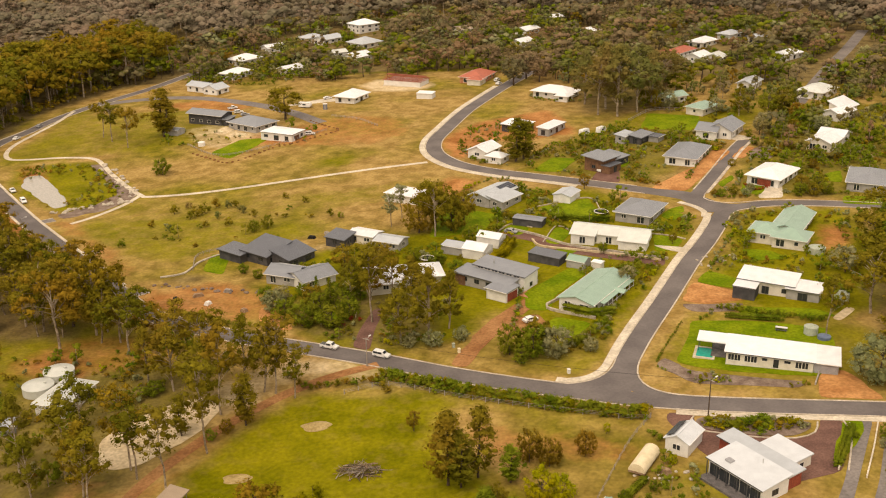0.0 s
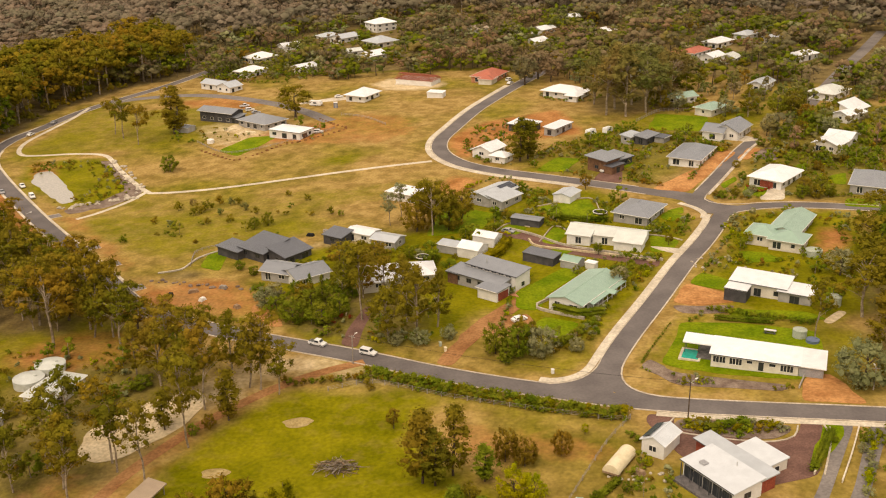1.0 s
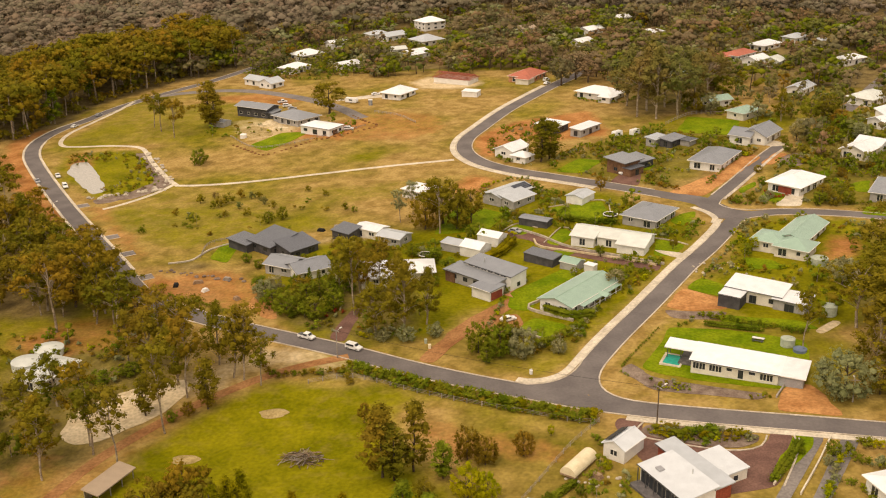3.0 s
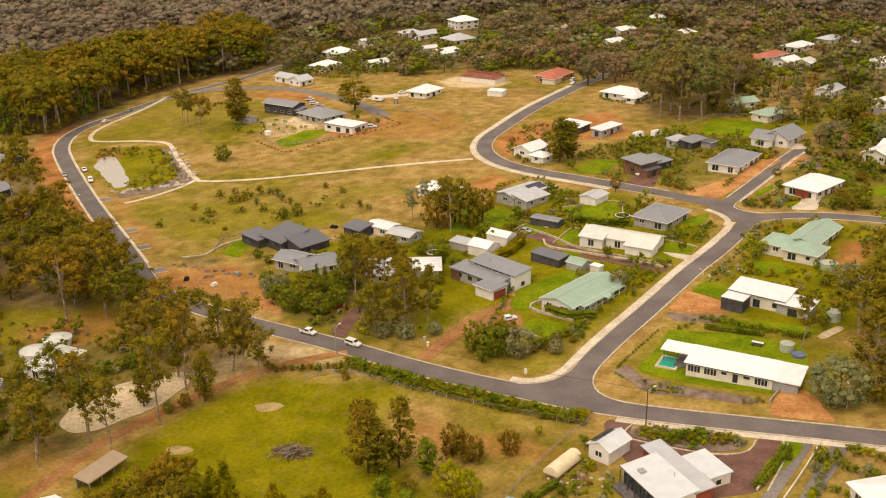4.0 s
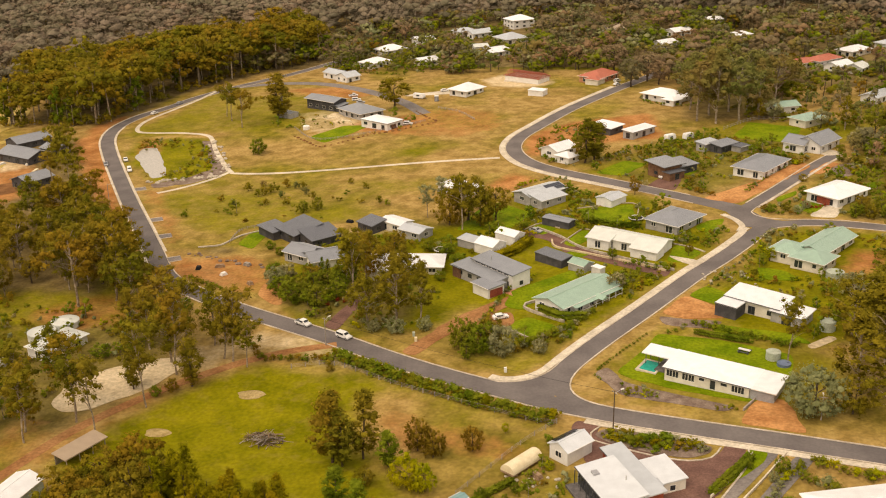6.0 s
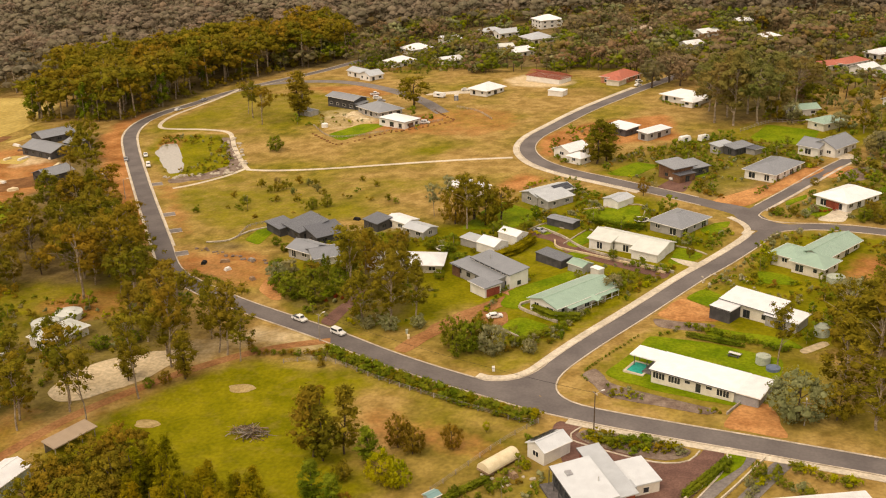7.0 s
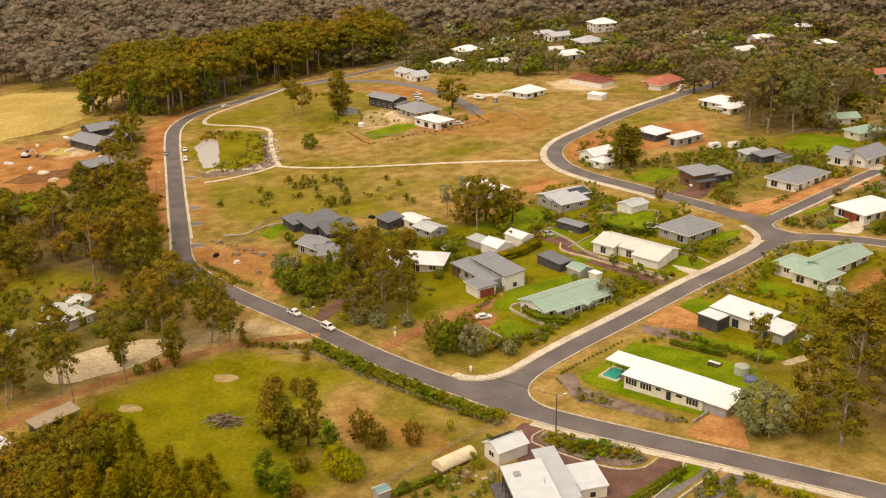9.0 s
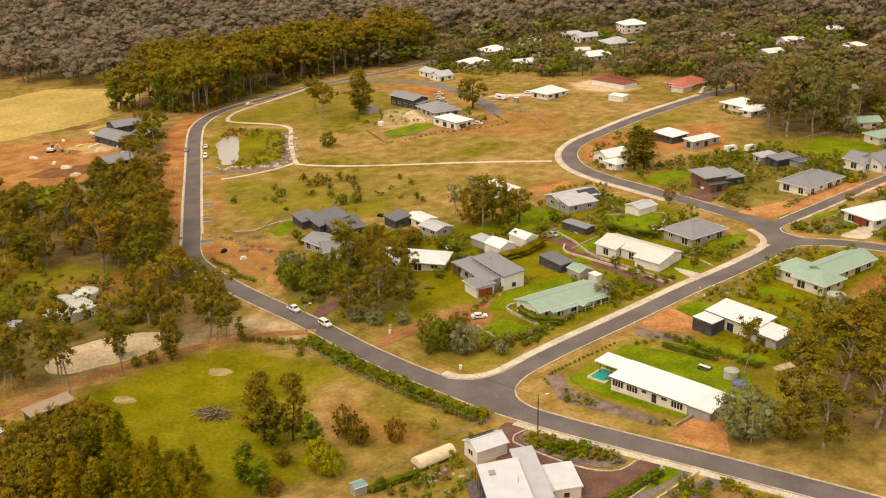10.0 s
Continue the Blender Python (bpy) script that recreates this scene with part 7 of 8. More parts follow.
def vehicle(kind, paint, x, y, turn, label):
    ob = base(kind, x, y, ground_z(x, y) + 0.04, turn, label, "car", "parked vehicles")
    ob.matrix_world = ob.matrix_world @ Matrix.Diagonal((0.93, 0.93, 0.93, 1))
    if kind == "pickup":
        prof = [(-2.5, 0.4), (2.45, 0.4), (2.5, 0.85), (1.5, 1.05), (0.85, 1.75), (-0.55, 1.78), (-0.65, 1.05), (-2.5, 1.05)]
        glass = [(-0.45, 0.75, 1.12, 1.62)]
    elif kind == "wagon":
        prof = [(-2.3, 0.4), (2.3, 0.4), (2.35, 0.85), (1.35, 1.05), (0.6, 1.75), (-2.0, 1.78), (-2.35, 1.1)]
        glass = [(-1.95, -0.75, 1.12, 1.62), (-0.65, 0.5, 1.12, 1.62)]
    else:
        prof = [(-2.2, 0.35), (2.2, 0.35), (2.25, 0.75), (1.2, 0.95), (0.5, 1.42), (-1.1, 1.45), (-1.9, 0.98), (-2.25, 0.9)]
        glass = [(-1.3, -0.35, 1.0, 1.34), (-0.28, 0.45, 1.0, 1.34)]
    part("body", hull(prof, 0.92), paint, ob)
    for x0, x1, z0, z1 in glass:
        for s in (-1, 1):
            yy = s * 0.9
            part("side_window", block(x0, yy - 0.04, z0, x1, yy + 0.04, z1), "glass", ob, "dark tinted side window")
    xf = max(p[0] for p in prof if p[1] > 1.3) + 0.33
    ws = part("windscreen", block(-0.32, -0.68, -0.015, 0.32, 0.68, 0.015), "glass", ob, "dark sloping windscreen")
    ws.matrix_local = pose(xf + 0.03, 0, (max(z for _, z in prof) + 1.05) / 2 + 0.05, 0, 42, 0)
    back = {"pickup": (-0.62, 0.06), "wagon": (-2.2, -0.05), "car": (-1.55, 0.0)}[kind]
    rw = part("rear_window", block(-0.05, -0.66, -0.28, 0.05, 0.66, 0.26), "glass", ob, "dark rear window")
    rw.matrix_local = pose(back[0], 0, max(z for _, z in prof) - 0.34, 0, 40 if kind == "car" else 12, 0)
    if kind == "pickup":
        part("tray", block(-2.4, -0.78, 1.052, -0.75, 0.78, 1.10), "dark_trim", ob, "black tray liner")
    for sx in (-1.45, 1.45):
        for sy in (-0.82, 0.82):
            w = part("wheel", drum(bmesh.new(), (0, -0.11, 0), (0, 0.11, 0), 0.34, 0.34, 14), "rubber", ob, "black rubber tyre")
            w.matrix_local = pose(sx, sy, 0.34)
            o = part("rim", drum(bmesh.new(), (0, -0.125, 0), (0, 0.125, 0), 0.2, 0.2, 10), "steel", w)
    for sy in (-0.62, 0.62):
        part("headlight", block(prof[2][0] - 0.12, sy - 0.17, 0.66, prof[2][0] - 0.01, sy + 0.17, 0.82), "white_trim", ob)
        part("tail_light", block(prof[0][0] - 0.02, sy - 0.12, 0.72, prof[0][0] + 0.06, sy + 0.12, 0.92), "red_paint", ob)
    return ob


for kind, paint, x, y, turn, label in [
    ("pickup", "white_paint", -29.6, 235.6, -25, "white pickup parked at the kerb"), ("wagon", "white_paint", -16.4, 229.6, -26, "white station wagon parked at the kerb"),
    ("car", "white_paint", 20.6, 244.6, 32, "white hatchback on an orange drive"), ("car", "white_paint", -166.0, 385.6, -56, "white car parked beside the western street"),
    ("wagon", "white_paint", -157.2, 373.0, -56, "white wagon parked beside the western street"), ("car", "grey_paint", -171.0, 378.4, -56, "grey car on the western street's edge"),
    ("car", "white_paint", 55.8, 366.0, 40, "white car on a brick-paved forecourt"), ("wagon", "white_paint", -58.5, 441.0, 10, "white van beside the white box house"), ("pickup", "white_paint", -102.0, 496.0, 30, "white utility on the far court"),
    ("wagon", "white_paint", -97.5, 487.0, 25, "white wagon parked before the dark two-storey house"), ("car", "grey_paint", -93.5, 481.5, 25, "grey car parked before the dark two-storey house"),
    ("car", "white_paint", -57.5, 505.5, 20, "white car beside the farmhouse"), ("car", "white_paint", -192.8, 461, 80, "white car on the far bend of the street"), ("car", "grey_paint", -190.0, 482, 82, "grey car far along the street"),
    ("car", "grey_paint", 19.5, 308.5, -25, "grey car on the red-paved drive"), ("wagon", "white_paint", 25.6, 523.5, 60, "white car by the red-roofed house"), ("car", "white_paint", 26.0, 516, 60, "white car near the street's end"),
]:
    vehicle(kind, paint, x, y, turn, label)
for x, y, turn, L in ((-66.5, 490.5, -15, 6.0), (55.5, 415.5, 50, 5.0), (62.5, 417.5, 50, 4.5)):
    cv = base("caravan", x, y, None, turn, "white touring caravan parked on grass", "caravan")
    part("body", hull([(-L / 2, 0.5), (L / 2 - 0.4, 0.5), (L / 2, 1.2), (L / 2 - 0.5, 2.5), (-L / 2 + 0.2, 2.6), (-L / 2, 2.2)], 1.15), "white_paint", cv)
    for s in (-1.0, 1.0):
        part("side_window", block(-1.0, s * 1.08 - 0.05, 1.3, 0.6, s * 1.08 + 0.05, 1.9), "glass", cv)
        part("wheel", drum(bmesh.new(), (0, s * 0.9, 0.33), (0, s * 1.1, 0.33), 0.33, 0.33, 12), "rubber", cv)
    part("drawbar", block(L / 2 - 0.3, -0.08, 0.4, L / 2 + 1.2, 0.08, 0.52), "dark_trim", cv)


# ---- poles ----
def street_pole(x, y, h, arm, turn, label):
    ob = base("power_pole", x, y, None, turn, label, "pole", "street poles")
    part("pole", drum(bmesh.new(), (0, 0, -0.5), (0, 0, h), 0.15, 0.1, 10), "dark_bark" if h > 8.5 else "grey_wood", ob)
    if arm:
        part("lamp_arm", drum(bmesh.new(), (0, 0, h - 0.6), (arm, 0, h - 0.1), 0.04, 0.04, 8), "steel", ob)
        part("lamp_head", block(arm - 0.1, -0.16, h - 0.2, arm + 0.65, 0.16, h - 0.02, bevel=0.05), "white_trim", ob, "pale street light head")
    part("cross_arm", block(-0.06, -0.9, h - 0.45, 0.06, 0.9, h - 0.31), "grey_wood", ob)
    return ob


street_pole(53.7, 194.0, 9.0, 1.6, 40, "dark timber power pole with a street light")
street_pole(-19.6, 225.2, 7.5, 1.4, 60, "timber power pole beside the street")
cable = base("power_cable", -19.6, 225.2, None, 0, "thin dark overhead power cable between two poles", "cable")
ends = [Vector((0, 0, 7.2)), Vector((53.7 + 19.6, 194.0 - 225.2, ground_z(53.7, 194.0) - ground_z(-19.6, 225.2) + 8.7))]
sag = [ends[0].lerp(ends[1], k / 16) - Vector((0, 0, 4.8 * k / 16 * (1 - k / 16))) for k in range(17)]
for p, q in zip(sag, sag[1:]):
    part("span", drum(bmesh.new(), p, q, 0.03, 0.03, 5), "rubber", cable)
street_pole(94.6, 203.2, 5.5, 1.0, 90, "slim street light on the verge")
street_pole(-141, 330, 8.0, 1.4, 30, "timber power pole beside the western street")


# ---- tanks, sheds and shelters ----
def water_tank(x, y, r, h, paint, label):
    ob = base("water_tank", x, y, None, 0, label, "water tank")
    steps = int(h / 0.15)
    zs = [-0.6] + [h * k / steps for k in range(steps + 1)]
    v, f = tube([(0, 0, z) for z in zs], [r + 0.05 * (k % 2) for k in range(len(zs))], 28)
    mesh_part("body", v, f, paint, ob)
    part("lid", drum(bmesh.new(), (0, 0, h), (0, 0, h + r * 0.22), r + 0.08, r * 0.15, 28), paint, ob)
    part("hatch", drum(bmesh.new(), (r * 0.45, 0, h + r * 0.1), (r * 0.45, 0, h + r * 0.22), 0.35, 0.35, 12), paint, ob)
    return ob


water_tank(86.4, 229.6, 1.6, 1.9, "tank_green", "pale green ribbed rainwater tank")
water_tank(88.6, 226.6, 1.5, 0.7, "blue_paint", "low blue-grey round garden tank")
water_tank(-93.9, 227.4, 3.6, 1.9, "cream_roof", "large pale round concrete water tank")
water_tank(-96.4, 220.4, 3.6, 1.9, "cream_roof", "large pale round concrete water tank")
water_tank(104.2, 279.6, 2.3, 1.7, "tank_green", "broad green water tank beside the green house")
water_tank(99.5, 246.5, 1.8, 2.4, "tank_green", "pale green water tank under gum trees")

simple("cream-roofed cottage beside round water tanks", -87.8, 214.4, 12.4, 7.6, 73, 2.8, "hip", 0.34, "cream_roof", "white_wall", over=0.5)
tunnel = base("storage_tunnel", 37.6, 178.0, None, 60, "cream canvas half-round storage tunnel", "shelter")
v, f = [], []
for x in (-4.4, -2.2, 0, 2.2, 4.4):
    for k in range(13):
        a = math.pi * k / 12
        v.append((x, 1.7 * math.cos(a), 0.9 + 1.6 * math.sin(a)))
for r in range(4):
    f += [(r * 13 + k, r * 13 + k + 1, (r + 1) * 13 + k + 1, (r + 1) * 13 + k) for k in range(12)]
f += [tuple(range(13))[::-1], tuple(range(52, 65))]
mesh_part("canopy", v, f, "canvas", tunnel)
part("bed", block(-4.5, -1.6, 0.55, 4.5, 1.6, 0.88), "wood", tunnel)
for sx in (-3.0, 0, 3.0):
    for sy in (-1.35, 1.35):
        part("post", block(sx - 0.12, sy - 0.12, -0.6, sx + 0.12, sy + 0.12, 0.55), "wood", tunnel)

shelter = base("shelter", -54.4, 170.6, None, 72, "long open shelter with a brown sheet roof", "shelter")
v, f = roof_form("skillion", 10.5, 3.6, 0.12, 0.3)
mesh_part("roof", v, f, "brown_roof", shelter).matrix_local = pose(0, 0, 2.4)
part("back_wall", block(-5.2, 1.7, -0.6, 5.2, 1.82, 2.5), "grey_wood", shelter)
for sx in (-5, -1.7, 1.7, 5):
    part("post", block(sx - 0.08, -1.7, -0.6, sx + 0.08, -1.54, 2.25), "grey_wood", shelter)
simple("small white shed at the paddock's edge", -57.0, 152.0, 9.0, 6.0, 85, 3.6, "gable", 0.36, "white_roof", "tank_green", "shed", "shed", openings="", over=0.3)
simple("small pale shed roof in the bushes", -98.0, 202.6, 5.4, 3.0, 15, 2.2, "skillion", 0.1, "pale_roof", "grey_wall", "shed", "shed", openings="", over=0.2)

# the house being built: bare walls under red roof timbers
site = base("unfinished_house", -20.0, 528.0, None, -24, "half-built house under bare red roof timbers", "house")
site.matrix_world = site.matrix_world @ Matrix.Diagonal((0.8, 0.85, 0.95, 1))
part("slab", block(-13, -6.5, -0.6, 13, 6.5, 0.2), "concrete", site)
for b in ((-12.5, -6.1, 12.5, -5.8), (-12.5, 5.8, 12.5, 6.1), (-12.5, -5.8, -12.2, 5.8), (12.2, -5.8, 12.5, 5.8), (-4, -5.8, -3.8, 5.8), (5, -5.8, 5.2, 5.8)):
    part("wall", block(b[0], b[1], 0.2, b[2], b[3], 2.7), "white_wall", site)
for k in range(27):
    x = -13 + k
    bm = bmesh.new()
    for s in (-1, 1):
        drum(bm, (x, s * 6.9, 2.72), (x, 0, 5.2), 0.12, 0.12, 4)
    drum(bm, (x, -6.7, 2.78), (x, 6.7, 2.78), 0.1, 0.1, 4)
    part("truss", bm, "red_roof", site)
for s in (-1, 1):
    for k in range(5):
        t = (k + 0.5) / 5
        part("batten", block(-13.2, s * 6.9 * (1 - t) - 0.09, 2.9 + 2.45 * t, 13.2, s * 6.9 * (1 - t) + 0.09, 3.0 + 2.45 * t), "red_roof", site)

# solar panels on two roofs
for kx in range(7):
    for kz in range(2):
        p = part("solar_panel", block(-0.5, -0.82, 0, 0.5, 0.82, 0.05), "solar", SOLAR_HOUSE, "dark blue solar panel")
        p.matrix_local = pose(1.4 + kx * 1.06, 1.1 - 1.75 * kz, 3.0 + 0.26 * (3.4 - 1.75 * kz) + 0.08, math.degrees(math.atan(0.26)), 0, 0)
workshop = next(o for o in scene.objects if o.get("label", "").startswith("white gabled workshop"))
for k in range(6):
    p = part("solar_panel", block(-0.5, -0.85, 0, 0.5, 0.85, 0.05), "solar", workshop, "dark blue solar panel")
    p.matrix_local = pose(-2.7 + 1.06 * k, 1.75, 3.0 + 0.5 * 1.35 + 0.1, -math.degrees(math.atan(0.5)), 0, 0)


# ---- fences and walls ----
def fence(points, label, gap=3.0, height=1.2, rails=(0.4, 0.75, 1.1), post="grey_wood", thick=0.07, rail_thick=0.02):
    line = smooth_line(points, gap)
    ob = base("fence", line[0][0], line[0][1], None, 0, label, "fence")
    origin = ob.matrix_world.inverted()
    pts = [origin @ Vector((p[0], p[1], ground_z(*p))) for p in line]
    shared = None
    for p in pts:
        if shared is None:
            shared = part("post", block(-thick, -thick, -0.3, thick, thick, height), post, ob)
            shared.matrix_local = Matrix.Translation(p)
        else:
            again(shared, ob, Matrix.Translation(p))
    for z in rails:
        v, f = [], []
        for k, p in enumerate(pts):
            t = pts[min(k + 1, len(pts) - 1)] - pts[max(k - 1, 0)]
            side = Vector((-t.y, t.x, 0)).normalized() * rail_thick
            c = p + Vector((0, 0, z))
            v += [tuple(c + side + Vector((0, 0, rail_thick))), tuple(c - side + Vector((0, 0, rail_thick))), tuple(c - side - Vector((0, 0, rail_thick))), tuple(c + side - Vector((0, 0, rail_thick)))]
            if k:
                o = 4 * k
                f += [(o - 4 + j, o - 4 + (j + 1) % 4, o + (j + 1) % 4, o + j) for j in range(4)]
        mesh_part("rail", v, f, post, ob)
    return ob


fence([(-24, 213), (-14, 215.5), (2, 208.5), (17, 202.5), (38, 195), (42, 195.2)], "pale timber post and wire paddock fence", 3.2, thick=0.09)
fence([(42, 195.2), (36, 186), (27, 167)], "grey timber post and wire side fence", 3.2)
fence([(-110, 436), (-96, 420), (-84, 420), (-66, 432), (-52, 446)], "low timber garden fence on a dry field", 2.2, 1.0, (0.5, 0.9), rail_thick=0.05)
fence([(-52, 470), (-40, 462), (-30, 448)], "timber rail fence on a dry field", 2.4, 1.2, (0.5, 1.0), rail_thick=0.06)
fence([(76, 432), (88, 447), (100, 446)], "timber paling fence behind a lawn", 2.0, 1.5, (0.5, 1.2), rail_thick=0.06)
fence([(-76, 292), (-77, 304), (-70, 309)], "low timber fence round a small lawn", 2.0, 1.0, (0.5, 0.9), rail_thick=0.05)


def low_wall(points, width, height, material, label, name="garden_wall"):
    line = smooth_line(points, 2.0)
    return ribbon(name, line, width, height, material, label, "wall", height + 0.4, kind="structure")


low_wall([(29.0, 257.0), (25.5, 251.5), (37.0, 243.8)], 0.5, 0.7, "stone", "cream limestone retaining wall")
for edge in ([(15.6, 310), (20, 316.4), (26.4, 312.2)], [(28.6, 299), (34, 312.4), (37.5, 308)], [(59.6, 302), (66.5, 298.8), (70.6, 295.2)], [(29.5, 331.5), (47, 337.6), (49.6, 324)]):
    low_wall(edge, 0.3, 0.3, "stone", "pale limestone lawn edging", "edging")
low_wall([(22.0, 239.5), (31, 232.8)], 0.35, 0.5, "stone", "cream limestone garden edging")
low_wall([(19.5, 311.5), (27.5, 304.5), (36, 295.0), (50, 287.0), (62.5, 280.4)], 0.4, 0.7, "stone", "cream limestone boundary wall")
low_wall([(50, 189.5), (53, 188.2), (62, 185.2), (69, 184.2), (73.3, 186.0), (75.0, 189.8)], 0.35, 0.2, "kerb", "pale kerb round a garden bed", "edging")
low_wall([(80.2, 190.2), (79.8, 184), (75, 172)], 0.35, 0.2, "kerb", "pale kerb along the paved drive", "edging")
low_wall([(51.0, 194.8), (49.4, 192), (50, 189.5)], 0.35, 0.2, "kerb", "pale kerb round a garden bed", "edging")
low_wall([(79.5, 205.0), (82.5, 211.0)], 0.3, 0.6, "grey_wood", "low timber garden edge beside a drive", "edging")

# white-edged crossings on the western street
for x, y in ((-140.2, 351.2), (-113.3, 314.0), (-101.1, 297.1), (-87.5, 277.0), (-130.8, 311.2)):
    cx = base("crossover", x, y, None, 36, "short concrete vehicle crossing with pale edges", "driveway", "", "structure")
    for sy in (-2.0, 2.0):
        part("edge", block(-2.0, sy - 0.15, -0.3, 2.0, sy + 0.15, 0.16), "kerb", cx)
    part("slab", block(-2.0, -1.85, -0.3, 2.0, 1.85, 0.11), "old_asphalt", cx)

# ---- loose things ----
pile_rng = random.Random(9)
pile = base("brush_pile", -18.2, 182.6, None, 0, "heap of grey cut branches on the paddock grass", "brush pile")
for k in range(150):
    a, r = pile_rng.uniform(0, 6.28), pile_rng.uniform(0, 1) ** 0.6
    x, y = 4.6 * r * math.cos(a), 2.8 * r * math.sin(a)
    z = 0.1 + 2.1 * (1 - r) * pile_rng.random()
    h, l = pile_rng.uniform(0, 6.28), pile_rng.uniform(0.7, 2.2)
    d = (l * math.cos(h), l * math.sin(h), pile_rng.uniform(-0.1, 0.5))
    part("branch", drum(bmesh.new(), (x - d[0], y - d[1], max(0.0, z - 0.1)), (x + d[0], y + d[1], z + d[2]), pile_rng.uniform(0.05, 0.12), 0.03, 5), ("grey_wood", "dark_bark", "wood", "bark", "dark_bark")[k % 5], pile)


def boulder(x, y, r, seed, mat_name="stone"):
    rng = random.Random(seed)
    bm = bmesh.new()
    bmesh.ops.create_icosphere(bm, subdivisions=2, radius=r)
    for v in bm.verts:
        v.co *= 1 + 0.3 * noise.noise(v.co * 1.3 / r + Vector((seed, 0, 0)))
        v.co.z *= 0.62
    ob = part("boulder", bm, mat_name)
    ob.matrix_world = pose(x, y, ground_z(x, y) + r * 0.2, 0, 0, rng.uniform(0, 360))
    return tagged(ob, "weathered pale grey boulder beside the pond", "rock", "pond boulders")


for k in range(60):
    t = k / 60
    a, b = ((-142, 417), (-116, 378)) if k % 2 else ((-118, 372), (-142, 360))
    boulder(a[0] + (b[0] - a[0]) * t + pile_rng.uniform(-2.5, 2.5), a[1] + (b[1] - a[1]) * t + pile_rng.uniform(-2, 2), pile_rng.uniform(0.4, 1.1), k)


def trampoline(x, y, r):
    ob = base("trampoline", x, y, None, 0, "round black garden trampoline with a pale rim", "trampoline")
    part("mat", drum(bmesh.new(), (0, 0, 0.78), (0, 0, 0.82), r - 0.3, r - 0.3, 24), "rubber", ob)
    bm = bmesh.new()
    for k in range(24):
        a, b = 2 * math.pi * k / 24, 2 * math.pi * (k + 1) / 24
        drum(bm, ((r - 0.15) * math.cos(a), (r - 0.15) * math.sin(a), 0.82), ((r - 0.15) * math.cos(b), (r - 0.15) * math.sin(b), 0.82), 0.16, 0.16, 6)
    part("rim", bm, "white_trim", ob)
    for k in range(6):
        a = k * math.pi / 3
        part("leg", drum(bmesh.new(), (r * 0.9 * math.cos(a), r * 0.9 * math.sin(a), -0.15), (r * 0.9 * math.cos(a), r * 0.9 * math.sin(a), 0.78), 0.04, 0.04, 6), "steel", ob)


trampoline(-6.1, 289.6, 2.2)
trampoline(49.2, 321.5, 2.4)
table = base("picnic_table", 80.2, 232.2, None, -20, "grey picnic table with benches on a lawn", "table")
part("tabletop", block(-1.4, -0.45, 0.7, 1.4, 0.45, 0.78), "white_wall", table)
for s in (-1, 1):
    part("bench", block(-1.4, s * 1.0 - 0.2, 0.4, 1.4, s * 1.0 + 0.2, 0.47), "dark_trim", table)
    part("leg", block(s * 1.0 - 0.08, -1.1, -0.1, s * 1.0 + 0.08, 1.1, 0.7), "dark_trim", table)
line = base("clothes_line", 20.5, 266.0, None, 0, "rotary washing line on the lawn", "washing line")
part("pole", drum(bmesh.new(), (0, 0, -0.3), (0, 0, 2.2), 0.05, 0.05, 8), "steel", line)
for k in range(4):
    a = k * math.pi / 2
    part("arm", drum(bmesh.new(), (0, 0, 1.7), (1.9 * math.cos(a), 1.9 * math.sin(a), 2.3), 0.04, 0.03, 6), "steel", line)
    for r in (0.8, 1.3, 1.8):
        b = a + math.pi / 2
        part("wire", drum(bmesh.new(), (r * math.cos(a), r * math.sin(a), 1.7 + r * 0.315), (r * math.cos(b), r * math.sin(b), 1.7 + r * 0.315), 0.02, 0.02, 4), "steel", line)
for x, y, paint in ((2.3, 229.6, "canvas"), (27.2, 216.4, "white_paint"), (1.0, 232.4, "tank_green")):
    bn = base("wheelie_bin", x, y, None, 20, "small wheeled bin at the roadside", "bin")
    part("body", block(-0.3, -0.35, 0, 0.3, 0.35, 1.0, bevel=0.04), paint, bn)
    part("lid", block(-0.33, -0.4, 1.0, 0.33, 0.4, 1.1), paint, bn)
toilet = base("site_toilet", -56.5, 485.0, None, 10, "blue portable site toilet on dry grass", "portable toilet")
part("body", block(-0.9, -0.9, -0.2, 0.9, 0.9, 2.4, bevel=0.05), "blue_paint", toilet)
part("roof", block(-1.0, -1.0, 2.4, 1.0, 1.0, 2.6), "white_trim", toilet)
part("door", block(-0.5, -0.96, 0.0, 0.5, -0.9, 2.1), "grey_paint", toilet)
tank = base("white_tank", -103.8, 434.5, None, 0, "small white round tank on the grass", "water tank")
part("body", drum(bmesh.new(), (0, 0, -0.4), (0, 0, 1.6), 1.5, 1.5, 20), "white_trim", tank)
part("lid", drum(bmesh.new(), (0, 0, 1.6), (0, 0, 2.0), 1.5, 0.3, 20), "white_trim", tank)


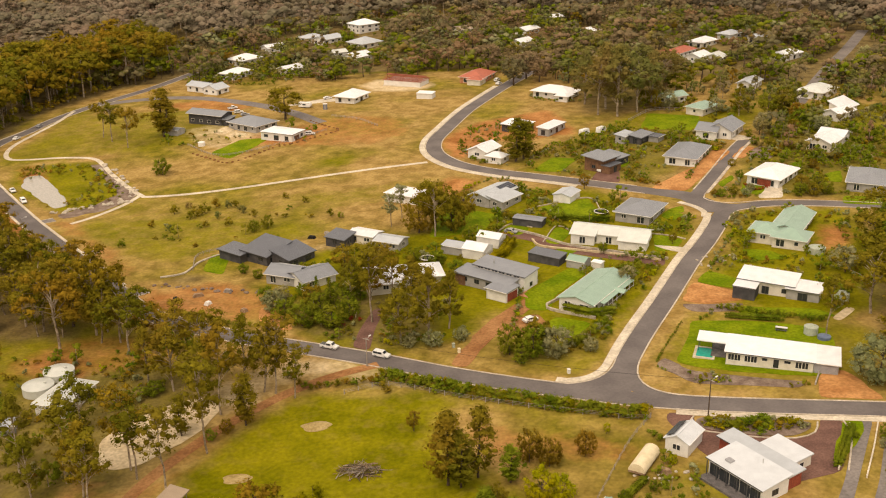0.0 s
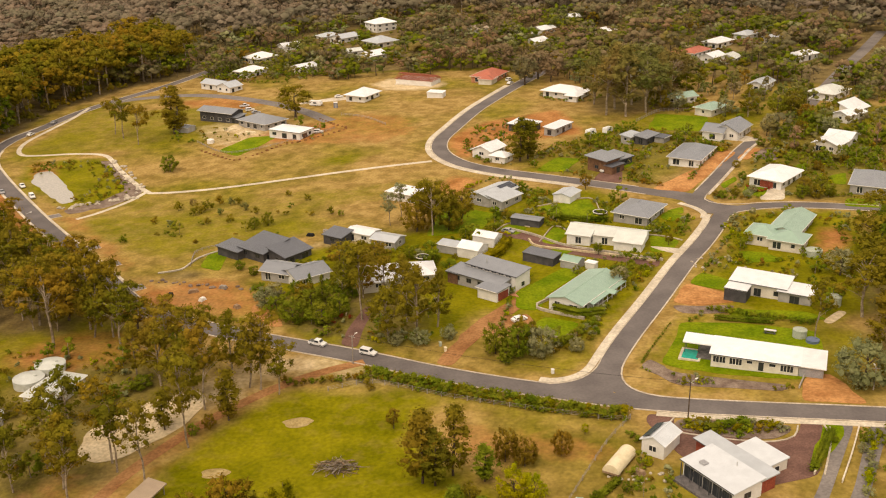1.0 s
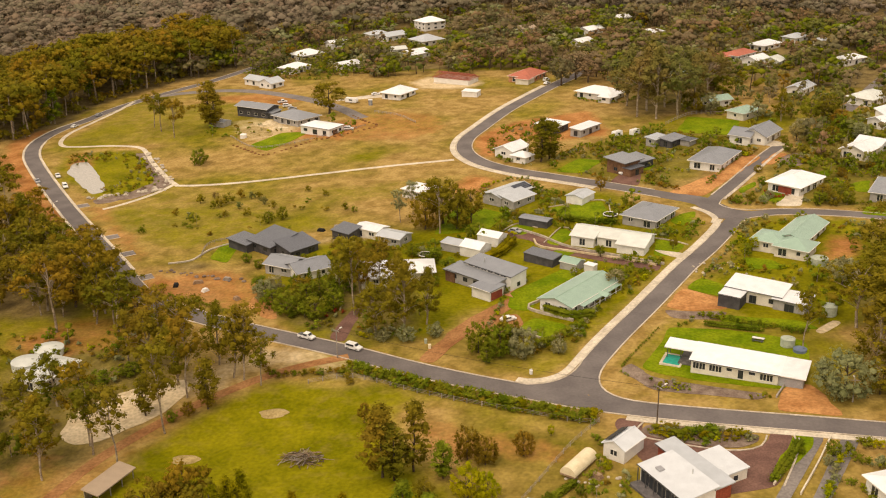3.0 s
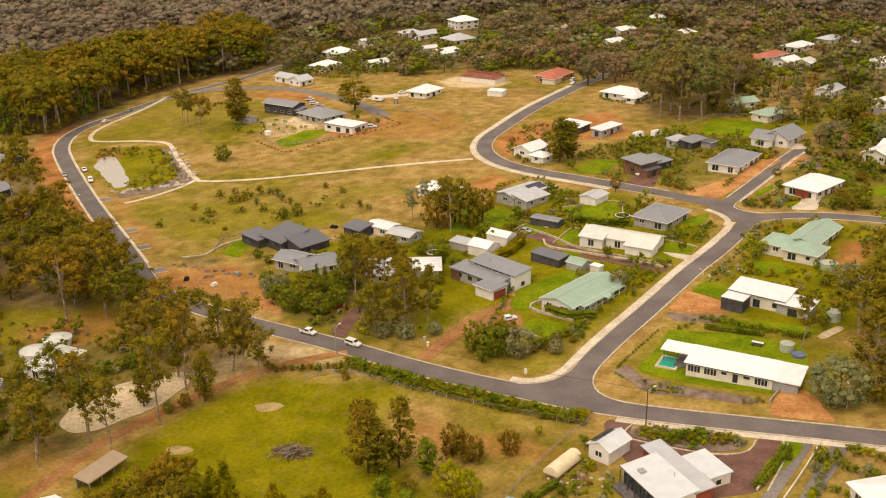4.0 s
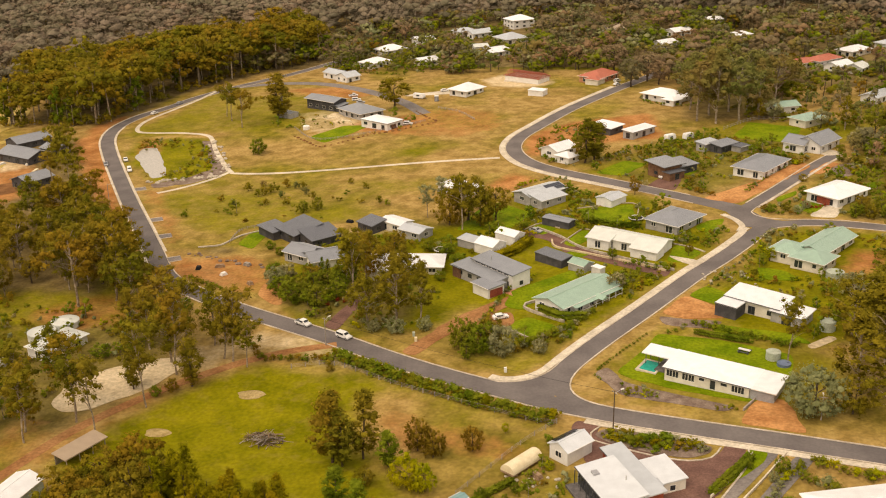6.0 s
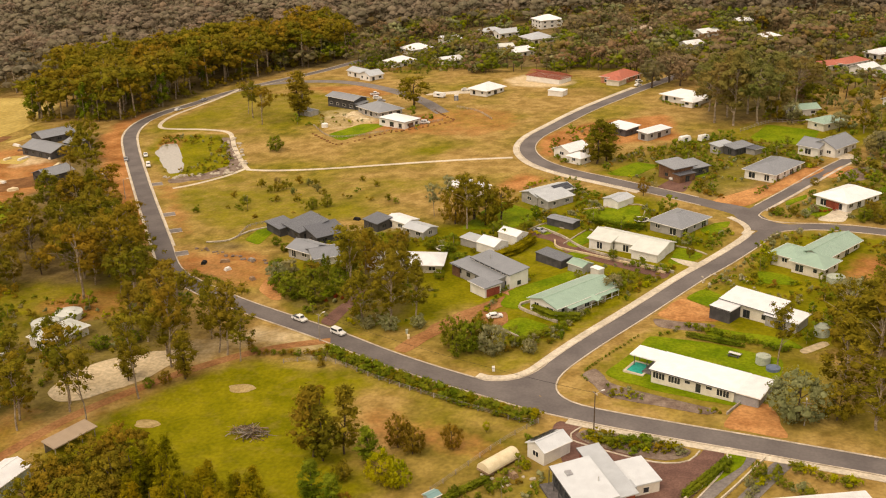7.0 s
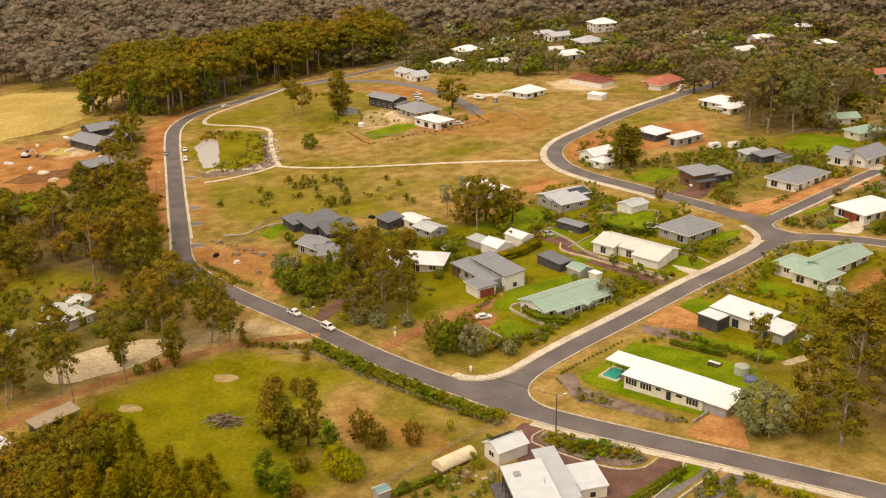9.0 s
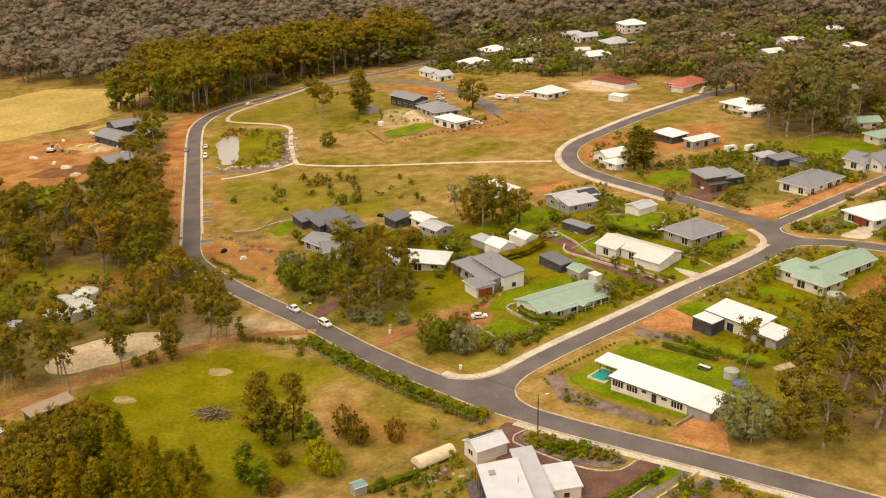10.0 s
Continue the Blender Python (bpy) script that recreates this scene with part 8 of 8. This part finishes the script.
def digger(x, y, turn):
    ob = base("excavator", x, y, None, turn, "white excavator on an orange building site", "excavator")
    for s in (-1, 1):
        part("track", block(-1.7, s * 1.1 - 0.3, -0.1, 1.7, s * 1.1 + 0.3, 0.8, bevel=0.15), "rubber", ob)
    part("body", block(-1.6, -1.2, 0.82, 1.2, 1.2, 1.9, bevel=0.1), "white_paint", ob)
    part("cab", block(0.0, 0.1, 1.9, 1.2, 1.2, 3.1, bevel=0.08), "dark_trim", ob)
    part("boom", drum(bmesh.new(), (1.0, -0.3, 1.5), (3.6, -0.3, 4.0), 0.22, 0.18, 6), "white_paint", ob)
    part("stick", drum(bmesh.new(), (3.6, -0.3, 4.0), (5.0, -0.3, 1.4), 0.17, 0.13, 6), "white_paint", ob)
    part("bucket", block(4.6, -0.8, 0.3, 5.6, 0.2, 1.4, bevel=0.1), "dark_trim", ob)


digger(-231.5, 361.0, 20)
for k, (x, y, L, paint) in enumerate([(-204.6, 340.8, 5, "white_trim"), (-192.2, 332.7, 4, "canvas"), (-218, 373.5, 6, "white_trim"), (-222, 361, 4, "grey_wood"), (-236, 393, 5, "white_trim"), (-228, 386, 4, "wood"), (-205, 376, 4, "white_trim"), (-196, 366, 5, "canvas"), (-240, 378, 4, "canvas"), (-231, 350, 5, "white_trim"), (-245, 372, 3, "wood"), (-225, 372, 4, "canvas"), (-215, 345, 3, "white_trim"), (-62, 274, 2.4, "grey_wood"), (-70, 272, 3, "wood"), (-66, 266, 2, "white_trim"), (-76, 270, 2.2, "rubber"), (-55, 260, 2, "wood"), (-89, 446, 5, "canvas"), (-98, 452, 4, "canvas"), (-30, 318, 3, "wood"), (-38, 316, 4, "grey_wood"), (-43, 314, 2.5, "rubber"), (-172, 362, 2, "rubber"), (-168, 357, 2.5, "white_trim"), (36, 176, 3, "wood"), (41, 175, 2.5, "wood")]):
    ob = base("material_stack", x, y, None, 40 * k, "low stack of building materials on bare ground", "building materials")
    for j in range(4):
        part("layer", block(-L / 2 + 0.1 * j, -0.7 + 0.06 * j, j * 0.22 - (0.2 if j == 0 else 0), L / 2 - 0.12 * j, 0.7 - 0.05 * j, j * 0.22 + 0.2), paint, ob)
for k in range(26):
    t = k / 25
    x, y = -84 + 30 * t + pile_rng.uniform(-1.5, 1.5), 281 - 9 * t + pile_rng.uniform(-1.2, 1.2)
    tagged(boulder(x, y, pile_rng.uniform(0.3, 0.7), 100 + k, "mulch"), "rough grey boulder on a building terrace", "rock", "terrace boulders")
for k in range(14):
    x, y = 36.5 + pile_rng.uniform(-2, 9), 172.5 + pile_rng.uniform(-1.5, 3)
    tagged(boulder(x, y, pile_rng.uniform(0.25, 0.5), 140 + k), "pale limestone block in a garden", "rock", "garden stones")
for k in range(16):
    x, y = 70 + pile_rng.uniform(0, 14), 270 + pile_rng.uniform(0, 12)
    tagged(boulder(x, y, pile_rng.uniform(0.3, 0.6), 160 + k), "pale limestone block in a terraced garden", "rock", "garden stones")

# low walls
for pts in ([(80.9, 188.3), (77.6, 180.2), (73.2, 172.4)], [(87.2, 189.4), (82.6, 179.6), (77.4, 169.4)]):
    ribbon("garden_wall", smooth_line(pts, 1.0), 0.28, 0.55, "concrete", "low pale concrete wall beside a driveway", "garden wall", 0.75, kind="")
ribbon("garden_wall", smooth_line([(25.5, 301.5), (27.8, 295.5), (38.5, 290.5), (50.6, 285.0), (60.4, 279.8)], 1.2), 0.5, 0.6, "sand", "low limestone block wall beside the red-paved drive", "garden wall", 0.8, kind="")
ribbon("garden_wall", smooth_line([(-33.0, 253.6), (-30.2, 259.6), (-25.0, 257.0), (-24.4, 252.0)], 0.8), 0.35, 0.5, "sand", "curved low limestone wall round a small lawn", "garden wall", 0.7, kind="")
ribbon("garden_wall", smooth_line([(-84.6, 287.4), (-78.1, 290.0), (-75.3, 298.7), (-70.0, 304.4)], 0.9), 0.7, 0.35, "stone", "rough stone retaining wall round a small lawn", "garden wall", 0.8, kind="")

# terrace stones round the white box house, and sand heaps
for line_pts in ([(-105.1, 423.8), (-96.4, 415.8), (-88.4, 409.4), (-81.5, 413.5), (-72.0, 424.6), (-65.4, 428.4)], [(-64.7, 428.9), (-57.7, 434.8), (-47.0, 445.2), (-53.5, 454.1), (-60.9, 464.5)]):
    for k, p in enumerate(smooth_line(line_pts, 2.4)):
        tagged(boulder(p[0], p[1], pile_rng.uniform(0.45, 0.75), 300 + k, "soil"), "squat dark stone in a terrace row", "rock", "terrace stones")


def heap(x, y, r, h, mat_name, label, seed):
    """A loose heap with an uneven cone."""
    bm = bmesh.new()
    bmesh.ops.create_cone(bm, cap_ends=True, segments=20, radius1=r, radius2=r * 0.12, depth=h)
    bmesh.ops.subdivide_edges(bm, edges=bm.edges[:], cuts=2, use_grid_fill=True)
    for v in bm.verts:
        d = 1 + 0.25 * noise.noise(Vector((v.co.x / r * 2 + seed, v.co.y / r * 2, 0.3)))
        v.co.x, v.co.y = v.co.x * d, v.co.y * d
        v.co.z += 0.2 * h * noise.noise(v.co * 0.7)
    ob = part("sand_mound", bm, mat_name)
    ob.matrix_world = pose(x, y, ground_z(x, y) + h * 0.4)
    return tagged(ob, label, "heap")


heap(-97.5, 455.5, 4.5, 2.0, "sand", "heap of yellow building sand beside a new house", 1)
heap(-91.6, 448.8, 3.6, 1.6, "sand", "heap of yellow building sand beside a new house", 2)
heap(-205.0, 341.5, 3.0, 1.3, "sand", "heap of pale sand on a building site", 3)
heap(-193.0, 333.5, 2.6, 1.2, "sand", "heap of pale sand on a building site", 4)

# the workshop garden: a small shed and raised beds
simple("small teal garden shed beside bushes", 28.4, 163.6, 2.6, 2.0, 55, 2.0, "gable", 0.3, "tank_shed_roof", "grey_wall", "shed", "shed", openings="", over=0.15)
